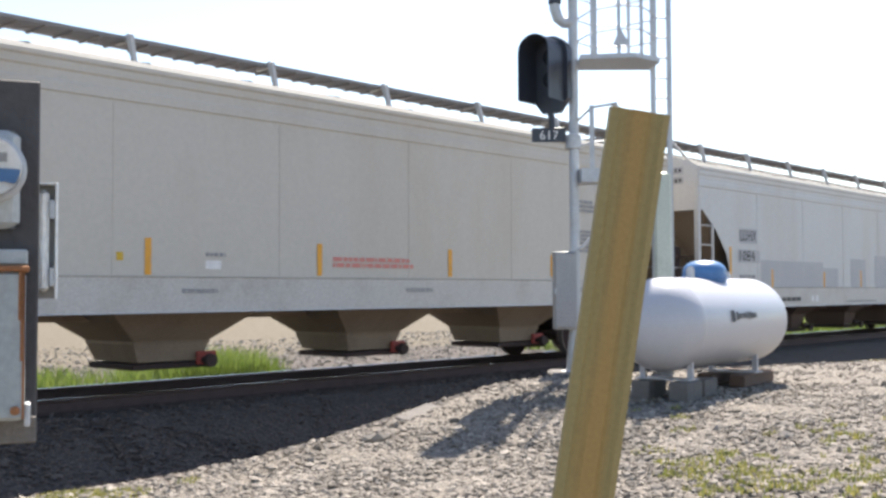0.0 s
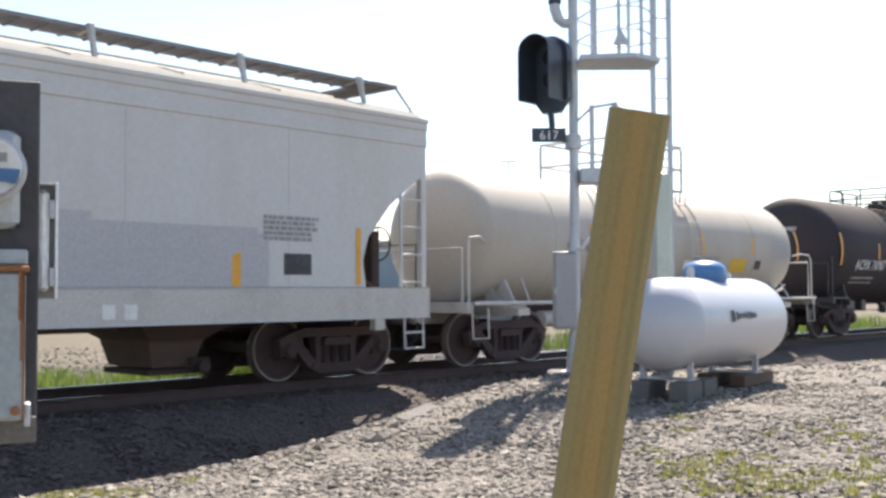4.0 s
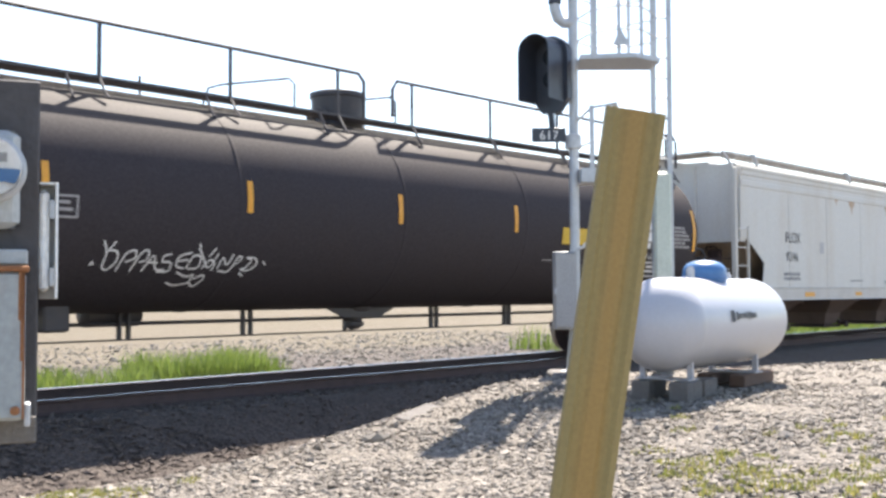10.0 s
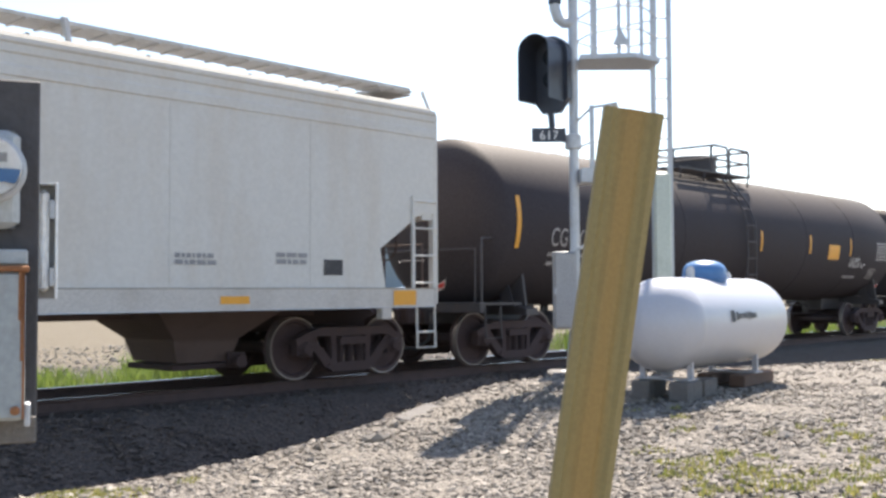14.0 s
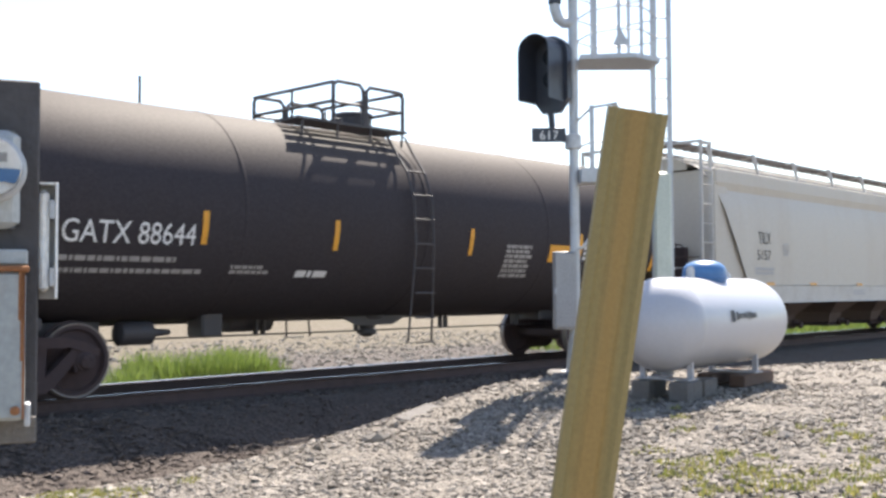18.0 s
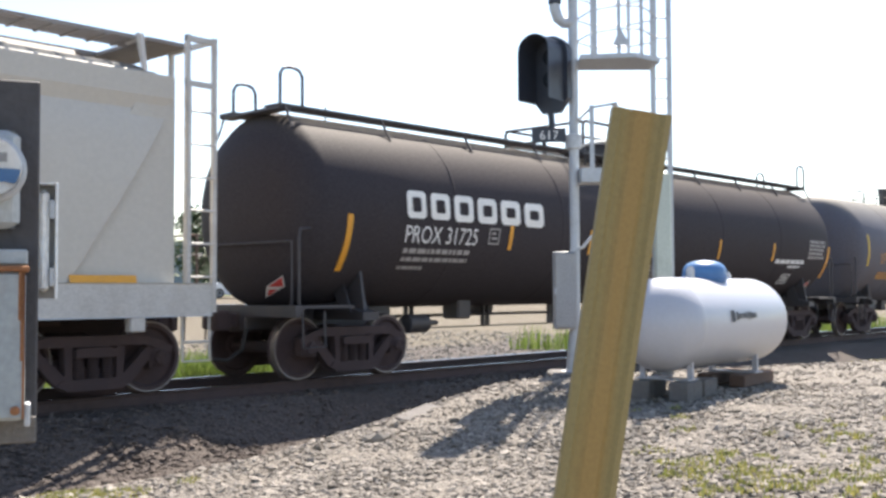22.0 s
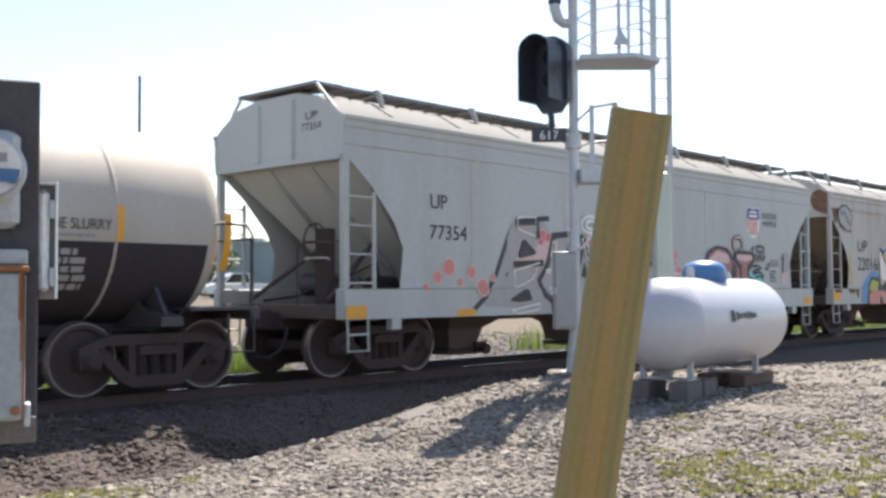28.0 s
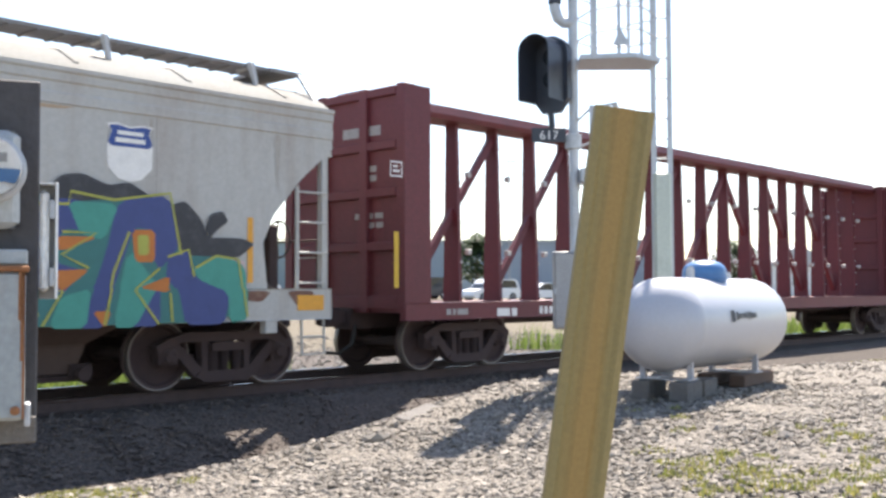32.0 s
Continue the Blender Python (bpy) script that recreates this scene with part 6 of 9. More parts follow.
def diamond(key, x, z, r, material):
    r *= 0.9
    p = lay(key, "placard", [[(x - r, z), (x, z - r), (x + r, z), (x, z + r)]], "chalk", 0.012, "diamond hazard placard")
    r *= 0.82
    lay(key, "placard_face", [[(x - r, z + 0.001), (x + r, z + 0.001), (x, z + r)], [(x - r * 0.6, z - r * 0.3), (x, z - r), (x + r * 0.6, z - r * 0.3)]], material, 0.015, under=p)
    p.parent = CARS[key]


def block_letter(key, x0, x1, z0, z1):
    """One plain white block of the company's lettering: a ring with clipped corners."""
    c, t = 0.12 * (x1 - x0), 0.26 * (x1 - x0)
    outer = [(x0 + c, z0), (x1 - c, z0), (x1, z0 + c), (x1, z1 - c), (x1 - c, z1), (x0 + c, z1), (x0, z1 - c), (x0, z0 + c)]
    mx, mz = (x0 + x1) / 2, (z0 + z1) / 2
    kx, kz = ((x1 - x0) / 2 - t) / ((x1 - x0) / 2), ((z1 - z0) / 2 - t * 0.9) / ((z1 - z0) / 2)
    inner = [(mx + (x - mx) * kx, mz + (z - mz) * kz) for x, z in outer]
    polys = [[outer[i], outer[(i + 1) % 8], inner[(i + 1) % 8], inner[i]] for i in range(8)]
    lay(key, "company_mark", polys, "cream", 0.009)


def rounded(pts):
    """The closed outline with its corners cut off, as a sweep of the spray can leaves them."""
    out = []
    for a, b in zip(pts, pts[1:] + pts[:1]):
        out += [(a[0] * 0.86 + b[0] * 0.14, a[1] * 0.86 + b[1] * 0.14), (a[0] * 0.14 + b[0] * 0.86, a[1] * 0.14 + b[1] * 0.86)]
    return out


def ribbon(pts, w):
    """A painted line: a strip of even width along the points."""
    out, n = [], len(pts)
    left, right = [], []
    for i, p in enumerate(pts):
        a, b = pts[max(0, i - 1)], pts[min(n - 1, i + 1)]
        d = Vector((b[0] - a[0], b[1] - a[1]))
        d = d.normalized() if d.length else Vector((1, 0))
        left.append((p[0] - d.y * w / 2, p[1] + d.x * w / 2))
        right.append((p[0] + d.y * w / 2, p[1] - d.x * w / 2))
    return [[left[i], right[i], right[i + 1], left[i + 1]] for i in range(n - 1)]


def fit(pts, x0, x1, z0, z1):
    return [(x0 + u * (x1 - x0), z0 + v * (z1 - z0)) for u, v in pts]


def tag(key, place, size, width, material, label, *lines):
    """A sprayed signature: pen lines on a sheet of the given size, laid into place on the car's side."""
    x0, x1, z0, z1 = place
    polys = []
    for line in lines:
        pts = [(x0 + u / size[0] * (x1 - x0), z1 - v / size[1] * (z1 - z0)) for u, v in line]
        for _ in range(2):
            # ease the corners of the open line
            inner = [(a[0] * q + b[0] * (1 - q), a[1] * q + b[1] * (1 - q)) for a, b in zip(pts, pts[1:]) for q in (0.78, 0.22)]
            pts = [pts[0]] + inner[1:-1] + [pts[-1]] if len(pts) > 2 else pts
        polys += ribbon(pts, width)
    return lay(key, "tag", polys, material, 0.005, label)


SPRAYED = {}


def coat(key):
    """Each coat of spray paint lies a hair above the one before it."""
    SPRAYED[key] = SPRAYED.get(key, 0) + 1
    return 0.0022 + 0.00022 * SPRAYED[key]


def spray(key, shade, *forms):
    for f in forms:
        if shade not in ("ink", "teal", "silver", "sky_blue"):
            # the fill laps over the outline beneath it
            cx, cz = sum(p[0] for p in f) / len(f), sum(p[1] for p in f) / len(f)
            f = [(x + 0.035 * (x - cx) / max(0.08, math.hypot(x - cx, z - cz)), z + 0.035 * (z - cz) / max(0.08, math.hypot(x - cx, z - cz))) for x, z in f]
        lay(key, "graffiti_letter", [f], shade, coat(key), "spray-painted letter form")


def stroke(key, shade, width, *lines):
    for f in lines:
        lay(key, "graffiti_line", ribbon(f, width), shade, coat(key))


def discs(key, spots, material, edge=None, label="painted bubble"):
    for i, (x, z, r) in enumerate(spots):
        ring = [(x + r * math.cos(k * 0.449), z + r * math.sin(k * 0.449)) for k in range(14)]
        if edge:
            lay(key, "bubble_edge", [[(x + 1.25 * (p - x), z + 1.25 * (q - z)) for p, q in ring]], edge, coat(key))
        lay(key, "bubble", [ring], material, coat(key), label)


def shield(key, x0, x1, z0, z1, stripes):
    out = [(0.08, 0.86), (0.0, 0.98), (0.22, 1.0), (0.5, 0.95), (0.78, 1.0), (1.0, 0.98), (0.92, 0.86), (1.0, 0.6), (0.98, 0.25), (0.75, 0.05), (0.5, 0.0), (0.25, 0.05), (0.02, 0.25), (0.0, 0.6)]
    b = lay(key, "shield", [fit(out, x0, x1, z0, z1)], "cream", 0.004, "railway shield emblem in white and blue")
    lay(key, "shield_top", [fit([(0.1, 0.6), (0.9, 0.6), (0.98, 0.66), (0.9, 0.86), (0.95, 0.95), (0.78, 0.97), (0.5, 0.92), (0.22, 0.97), (0.05, 0.95), (0.1, 0.86), (0.02, 0.66)], x0, x1, z0, z1)], "blue", 0.007)
    lay(key, "shield_bar", [fit(p, x0, x1, z0, z1) for p in ([(0.22, 0.8), (0.78, 0.8), (0.78, 0.87), (0.22, 0.87)], [(0.18, 0.67), (0.82, 0.67), (0.82, 0.75), (0.18, 0.75)])], "cream", 0.009)
    if stripes:
        lay(key, "shield_stripe", [fit([(u, 0.12 if 0.15 < u < 0.8 else 0.3), (u + 0.07, 0.1 if 0.15 < u < 0.8 else 0.28), (u + 0.07, 0.58), (u, 0.58)], x0, x1, z0, z1) for u in (0.06, 0.2, 0.34, 0.48, 0.62, 0.76)], "red", 0.007)


for key_ in "abfimn":
    CARS[key_]["sill"] = {"a": 1.48, "b": 1.35, "f": 1.34, "i": 1.4, "m": 1.33, "n": 1.33}[key_]
CARS["i"]["round"] = 1
CARS["o"]["sill"] = CARS["p"]["sill"] = 0.0

panel("a", "reflective_stripe", -3.31, -3.22, 1.50, 1.95, "stripe")
panel("a", "reflective_stripe", -0.59, -0.50, 1.51, 1.96, "stripe")
panel("a", "reflective_stripe", 2.12, 2.21, 1.52, 1.95, "stripe")
panel("a", "reflective_stripe", 4.80, 4.89, 1.54, 1.92, "stripe")
panel("a", "reflective_stripe", 7.36, 7.45, 1.53, 2.40, "stripe")
bars("a", -0.30, 1.61, 1.62, 1.79, 2, "coral")
bars("a", -2.44, -2.13, 1.73, 1.80, 1, "greyink")
panel("a", "panel_mark", -2.44, -2.20, 1.58, 1.69, "chalk")
bars("a", 5.65, 6.25, 2.72, 2.97, 3, "greyink")
bars("a", 5.63, 6.47, 1.98, 2.41, 6, "greyink")
panel("a", "panel_mark", -3.69, -3.60, 1.67, 1.77, "yellow")
bars("a", -2.81, -2.16, 1.27, 1.33, 2, "greyink")
bars("a", 1.14, 1.74, 1.27, 1.34, 2, "greyink")
bars("a", 6.15, 7.87, 1.09, 1.21, 2, "greyink")
bars("a", 5.05, 5.73, 1.26, 1.35, 2, "greyink")
panel("b", "overpaint", -7.12, -6.22, 2.35, 2.70, "patch")
panel("b", "overpaint", -7.19, -6.11, 1.91, 2.21, "patch")
words("b", "LUHX", -7.07, -6.28, 2.41, 2.66, "ink")
words("b", "1084", -7.10, -6.38, 1.95, 2.19, "ink")
panel("b", "overpaint", -6.07, -2.58, 1.36, 1.99, "patch")
panel("b", "overpaint", -2.55, -1.61, 1.36, 1.85, "patch")
panel("b", "overpaint", -0.77, 0.28, 1.32, 2.12, "patch")
panel("b", "overpaint", 0.94, 3.28, 1.32, 2.24, "patch")
panel("b", "overpaint", 3.30, 5.86, 1.32, 2.07, "patch")
panel("b", "overpaint", 3.26, 5.67, 1.32, 2.14, "patch")
panel("b", "reflective_stripe", -7.58, -7.49, 1.38, 2.26, "stripe")
panel("b", "reflective_stripe", -5.52, -5.43, 1.35, 1.78, "stripe")
panel("b", "reflective_stripe", -2.55, -2.46, 1.34, 1.75, "stripe")
panel("b", "reflective_stripe", -0.12, -0.03, 1.35, 1.81, "stripe")
panel("b", "reflective_stripe", 2.32, 2.41, 1.36, 1.78, "stripe")
panel("b", "reflective_stripe", 5.26, 5.35, 1.36, 1.76, "stripe")
panel("b", "reflective_stripe", 5.31, 5.40, 1.36, 1.80, "stripe")
panel("b", "reflective_stripe", 7.44, 7.53, 1.38, 2.21, "stripe")
panel("b", "panel_mark", 6.12, 6.60, 1.52, 1.81, "ink")
bars("b", 5.77, 6.81, 1.97, 2.33, 5, "greyink")
bars("b", -7.13, -6.30, 1.42, 1.65, 2, "greyink")
panel("b", "panel_mark", -3.37, -3.22, 1.00, 1.15, "chalk")
panel("b", "panel_mark", -3.12, -2.96, 0.99, 1.15, "chalk")
panel("b", "panel_mark", 3.41, 3.58, 0.97, 1.14, "chalk")
panel("b", "panel_mark", 3.70, 3.87, 0.96, 1.14, "chalk")
bars("b", -5.16, -3.97, 0.99, 1.13, 1, "ink")
panel("b", "panel_mark", -6.66, -6.44, 0.94, 1.18, "yellow")
bars("b", -1.16, 0.97, 0.95, 1.01, 1, "greyink")
bars("b", -6.03, -5.30, 0.99, 1.16, 2, "greyink")
panel("c", "reflective_stripe", -2.93, -2.84, 2.12, 2.57, "stripe")
panel("c", "reflective_stripe", -0.87, -0.78, 2.11, 2.57, "stripe")
panel("c", "reflective_stripe", 1.36, 1.45, 2.11, 2.57, "stripe")
panel("c", "reflective_stripe", 3.72, 3.81, 2.12, 2.56, "stripe")
panel("c", "reflective_stripe", 6.18, 6.27, 2.02, 2.77, "stripe")
words("c", "4394", -3.71, -2.99, 2.03, 2.27, "greyink")
framed("c", -2.72, -2.45, 2.03, 2.29, "greyink")
bars("c", -3.65, -3.37, 1.71, 1.96, 2, "greyink")
panel("c", "panel_mark", 2.72, 3.48, 1.70, 2.02, "yellow")
panel("c", "panel_mark", 3.91, 4.23, 1.78, 1.99, "ink")
panel("c", "panel_mark", 0.64, 0.89, 1.72, 1.95, "chalk")
bars("c", 4.81, 5.85, 2.00, 2.56, 6, "patch")
bars("c", 1.00, 2.26, 1.93, 2.04, 2, "greyink")
bars("c", -2.36, -1.11, 1.97, 2.04, 2, "greyink")
bars("c", 1.03, 1.73, 1.73, 1.81, 2, "greyink")
diamond("c", 6.09, 1.29, 0.18, "chalk")
words("d", "ACFX 76987", -5.49, -3.31, 1.84, 2.12, "chalk")
bars("d", -5.49, -3.91, 1.57, 1.66, 1, "dimchalk")
bars("d", -5.46, -3.89, 1.45, 1.52, 1, "dimchalk")
panel("d", "reflective_stripe", -6.58, -6.47, 1.96, 2.83, "stripe")
panel("d", "reflective_stripe", -3.92, -3.83, 2.16, 2.60, "stripe")
panel("d", "reflective_stripe", -1.34, -1.25, 2.16, 2.59, "stripe")
panel("d", "reflective_stripe", -1.36, -1.27, 2.15, 2.60, "stripe")
panel("d", "reflective_stripe", 1.66, 1.75, 2.11, 2.56, "stripe")
panel("d", "reflective_stripe", 3.96, 4.05, 2.12, 2.55, "stripe")
panel("d", "reflective_stripe", 6.53, 6.64, 1.90, 2.74, "stripe")
panel("d", "panel_mark", 0.99, 1.67, 1.75, 2.04, "yellow")
bars("d", 2.11, 2.68, 1.50, 2.23, 8, "dimchalk")
framed("d", 4.33, 4.84, 1.54, 1.83, "dimchalk")
bars("d", 5.25, 6.38, 1.58, 2.04, 6, "dimchalk")
diamond("d", 5.16, 1.18, 0.16, "chalk")
words("e", "TILX", -7.83, -7.23, 2.15, 2.39, "chalk")
words("e", "301929", -6.99, -5.86, 2.16, 2.42, "chalk")
framed("e", -5.62, -5.30, 2.15, 2.42, "dimchalk")
bars("e", -7.87, -6.14, 1.93, 2.03, 1, "dimchalk")
bars("e", -7.85, -6.15, 1.80, 1.89, 1, "dimchalk")
panel("e", "reflective_stripe", -8.82, -8.71, 2.13, 3.04, "stripe")
panel("e", "reflective_stripe", -5.76, -5.67, 2.33, 2.79, "stripe")
panel("e", "reflective_stripe", -2.90, -2.81, 2.34, 2.77, "stripe")
panel("e", "reflective_stripe", -0.07, 0.02, 2.32, 2.77, "stripe")
panel("e", "reflective_stripe", 2.74, 2.83, 2.30, 2.76, "stripe")
panel("e", "reflective_stripe", 5.62, 5.71, 2.33, 2.78, "stripe")
panel("e", "reflective_stripe", 8.79, 8.90, 2.11, 3.00, "stripe")
panel("e", "panel_mark", 4.13, 4.88, 2.14, 2.44, "yellow")
panel("e", "panel_mark", 6.55, 7.49, 2.50, 2.68, "chalk")
panel("e", "panel_mark", 6.63, 7.33, 2.27, 2.47, "chalk")
panel("e", "panel_mark", 6.84, 7.13, 2.14, 2.25, "chalk")
bars("e", 7.65, 8.66, 2.16, 2.63, 6, "dimchalk")
words("e", "NON ODORIZED", 5.70, 6.80, 2.03, 2.16, "chalk")
words("e", "LIQUEFIED PETROLEUM GAS", 5.43, 7.42, 1.90, 2.03, "chalk")
bars("e", 5.40, 6.37, 1.69, 1.86, 3, "dimchalk")
framed("e", 7.11, 7.67, 1.57, 1.87, "chalk")
diamond("e", 8.87, 1.43, 0.19, "red")
diamond("e", -10.00, 1.28, 0.16, "red")
bars("e", 3.68, 4.35, 1.82, 1.86, 1, "dimchalk")
words("f", "FLOX", -6.93, -6.12, 2.44, 2.70, "ink")
words("f", "9246", -6.93, -6.27, 1.99, 2.22, "ink")
bars("f", -7.06, -6.01, 1.50, 1.73, 2, "greyink")
panel("f", "panel_mark", -4.96, -4.72, 2.22, 2.51, "patch")
panel("f", "sill_reflector", -8.22, -7.76, 1.05, 1.26, "stripe")
panel("f", "sill_reflector", -5.97, -5.38, 1.12, 1.23, "stripe")
panel("f", "sill_reflector", -2.77, -2.32, 1.13, 1.23, "stripe")
panel("f", "sill_reflector", -0.24, 0.19, 1.12, 1.22, "stripe")
panel("f", "sill_reflector", 2.21, 2.68, 1.12, 1.22, "stripe")
panel("f", "sill_reflector", 5.22, 5.68, 1.13, 1.23, "stripe")
panel("f", "sill_reflector", 8.33, 8.81, 1.08, 1.30, "stripe")
bars("f", -3.02, -2.12, 1.50, 1.56, 1, "greyink")
bars("f", -0.59, 0.30, 1.45, 1.55, 2, "greyink")
bars("f", 1.72, 2.58, 1.50, 1.55, 1, "greyink")
panel("f", "panel_mark", 6.99, 7.34, 1.52, 1.74, "ink")
bars("f", 4.56, 5.19, 1.62, 1.79, 2, "greyink")
bars("f", 6.14, 6.84, 1.65, 1.83, 2, "greyink")
words("g", "CGTX 64064", -7.70, -5.72, 2.09, 2.42, "dimchalk")
bars("g", -7.71, -6.01, 1.89, 1.99, 1, "dimchalk")
bars("g", -7.66, -6.00, 1.73, 1.83, 1, "dimchalk")
panel("g", "reflective_stripe", -8.70, -8.59, 2.03, 2.94, "stripe")
panel("g", "reflective_stripe", -5.64, -5.55, 2.25, 2.66, "stripe")
panel("g", "reflective_stripe", 0.44, 0.53, 2.21, 2.68, "stripe")
panel("g", "reflective_stripe", 3.16, 3.25, 2.21, 2.67, "stripe")
panel("g", "reflective_stripe", 3.15, 3.24, 2.21, 2.67, "stripe")
panel("g", "reflective_stripe", 5.74, 5.83, 2.21, 2.67, "stripe")
panel("g", "reflective_stripe", 8.95, 9.06, 2.01, 2.92, "stripe")
panel("g", "panel_mark", 4.35, 5.04, 2.09, 2.47, "stripe")
words("g", "LIQUEFIED", 5.88, 6.52, 2.03, 2.15, "chalk")
words("g", "PETROLEUM GAS", 5.88, 6.92, 1.90, 2.02, "chalk")
bars("g", 5.80, 6.63, 1.59, 1.69, 1, "dimchalk")
framed("g", 7.39, 7.87, 1.61, 1.87, "dimchalk")
bars("g", 7.65, 8.69, 2.10, 2.64, 6, "dimchalk")
diamond("g", 8.78, 1.34, 0.16, "red")
diamond("g", -10.10, 1.34, 0.16, "red")
words("h", "GATX 88644", -5.79, -3.98, 1.88, 2.15, "chalk")
bars("h", -5.78, -4.20, 1.65, 1.74, 1, "dimchalk")
bars("h", -5.74, -3.77, 1.51, 1.59, 1, "dimchalk")
panel("h", "reflective_stripe", -6.82, -6.71, 1.70, 2.58, "stripe")
panel("h", "reflective_stripe", -3.89, -3.80, 1.90, 2.33, "stripe")
panel("h", "reflective_stripe", -1.65, -1.56, 1.88, 2.31, "stripe")
panel("h", "reflective_stripe", 1.29, 1.38, 1.88, 2.31, "stripe")
panel("h", "reflective_stripe", 4.35, 4.44, 1.87, 2.33, "stripe")
panel("h", "reflective_stripe", 6.89, 7.00, 1.68, 2.56, "stripe")
panel("h", "panel_mark", 3.47, 4.25, 1.80, 2.11, "stripe")
bars("h", 4.51, 5.00, 1.84, 2.12, 3, "chalk")
bars("h", 2.26, 3.02, 1.51, 2.09, 7, "dimchalk")
bars("h", 5.65, 6.72, 1.78, 2.34, 6, "dimchalk")
bars("h", 6.12, 6.60, 2.33, 2.43, 1, "chalk")
bars("h", -3.33, -2.63, 1.52, 1.65, 2, "dimchalk")
bars("h", -2.20, -1.58, 1.47, 1.60, 1, "chalk")
words("i", "TILX", -6.46, -5.82, 2.37, 2.65, "ink")
words("i", "5157", -6.53, -5.83, 1.99, 2.22, "ink")
framed("i", -5.14, -4.89, 2.12, 2.41, "patch")
bars("i", -6.61, -5.44, 1.63, 1.83, 2, "patch")
panel("i", "sill_reflector", -8.58, -7.81, 1.39, 1.48, "stripe")
panel("i", "sill_reflector", -6.06, -5.62, 1.39, 1.47, "stripe")
panel("i", "sill_reflector", -3.65, -3.24, 1.39, 1.47, "stripe")
panel("i", "sill_reflector", -0.67, -0.26, 1.39, 1.46, "stripe")
panel("i", "sill_reflector", 2.37, 2.77, 1.37, 1.45, "stripe")
panel("i", "sill_reflector", 4.77, 5.21, 1.38, 1.46, "stripe")
panel("i", "sill_reflector", 6.92, 7.78, 1.40, 1.49, "stripe")
framed("i", 4.92, 5.44, 1.56, 1.81, "ink")
bars("i", 3.65, 4.04, 1.61, 1.80, 3, "patch")
bars("i", 4.19, 4.47, 1.68, 1.81, 2, "patch")
bars("i", -0.93, 0.09, 1.14, 1.29, 2, "patch")
bars("i", 4.73, 5.78, 1.14, 1.29, 2, "patch")
block_letter("j", -7.05, -6.63, 2.42, 2.85)
block_letter("j", -6.52, -6.08, 2.42, 2.84)
block_letter("j", -5.97, -5.51, 2.41, 2.84)
block_letter("j", -5.40, -4.91, 2.41, 2.83)
block_letter("j", -4.80, -4.28, 2.41, 2.83)
block_letter("j", -4.16, -3.62, 2.40, 2.82)
words("j", "PROX 31725", -7.05, -5.37, 2.04, 2.31, "chalk")
framed("j", -5.08, -4.80, 2.07, 2.34, "dimchalk")
bars("j", -7.03, -5.49, 1.86, 1.97, 1, "dimchalk")
bars("j", -7.02, -5.48, 1.74, 1.83, 1, "dimchalk")
bars("j", -7.03, -6.47, 1.62, 1.69, 1, "dimchalk")
panel("j", "reflective_stripe", -8.27, -8.16, 1.59, 2.42, "stripe")
panel("j", "reflective_stripe", -4.54, -4.45, 1.99, 2.40, "stripe")
panel("j", "reflective_stripe", -2.17, -2.08, 1.97, 2.42, "stripe")
panel("j", "reflective_stripe", 0.09, 0.18, 1.98, 2.42, "stripe")
panel("j", "reflective_stripe", 2.81, 2.90, 1.98, 2.41, "stripe")
panel("j", "reflective_stripe", 5.48, 5.57, 1.98, 2.41, "stripe")
panel("j", "reflective_stripe", 8.63, 8.74, 1.61, 2.41, "stripe")
bars("j", 5.73, 7.32, 1.91, 2.05, 1, "chalk")
bars("j", 6.48, 7.16, 1.82, 1.90, 1, "chalk")
bars("j", 7.48, 8.50, 2.06, 2.56, 5, "dimchalk")
framed("j", 6.41, 6.89, 1.45, 1.68, "chalk")
diamond("j", 8.24, 1.40, 0.15, "red")
diamond("j", -9.18, 1.36, 0.18, "red")
bars("j", -0.02, 0.63, 1.51, 1.81, 4, "dimchalk")
words("k", "UTLX 901589", -5.66, -3.65, 2.03, 2.34, "amber")
bars("k", -5.63, -4.10, 1.58, 1.79, 3, "amber")
panel("k", "reflective_stripe", -6.62, -6.49, 1.95, 2.83, "yellow")
panel("k", "reflective_stripe", -3.61, -3.52, 2.19, 2.61, "yellow")
panel("k", "reflective_stripe", -1.23, -1.14, 2.17, 2.60, "yellow")
panel("k", "reflective_stripe", 1.26, 1.35, 2.16, 2.60, "yellow")
panel("k", "reflective_stripe", 3.85, 3.94, 2.15, 2.60, "yellow")
panel("k", "reflective_stripe", 6.62, 6.74, 2.00, 2.86, "yellow")
panel("k", "panel_mark", 1.99, 2.80, 1.62, 1.91, "yellow")
bars("k", 5.21, 6.21, 2.05, 2.54, 5, "dimchalk")
framed("k", 4.42, 4.90, 1.61, 1.88, "chalk")
diamond("k", 6.32, 1.35, 0.16, "red")
panel("l", "reflective_stripe", 1.11, 1.20, 1.88, 2.31, "stripe")
panel("l", "reflective_stripe", 3.60, 3.69, 1.91, 2.35, "stripe")
panel("l", "reflective_stripe", 5.16, 5.27, 1.57, 2.33, "stripe")
panel("l", "reflective_stripe", -3.01, -2.92, 1.94, 2.28, "stripe")
words("l", "LIMESTONE SLURRY", 2.15, 3.52, 2.04, 2.17, "ink")
bars("l", 2.24, 3.30, 1.94, 1.99, 1, "greyink")
words("l", "EN UNLOADING", -1.33, -0.49, 2.03, 2.12, "ink")
framed("l", 1.26, 1.75, 1.43, 1.72, "dimchalk")
bars("l", 2.14, 3.34, 1.30, 1.82, 5, "dimchalk")
bars("l", -1.26, -0.48, 1.61, 1.77, 3, "dimchalk")
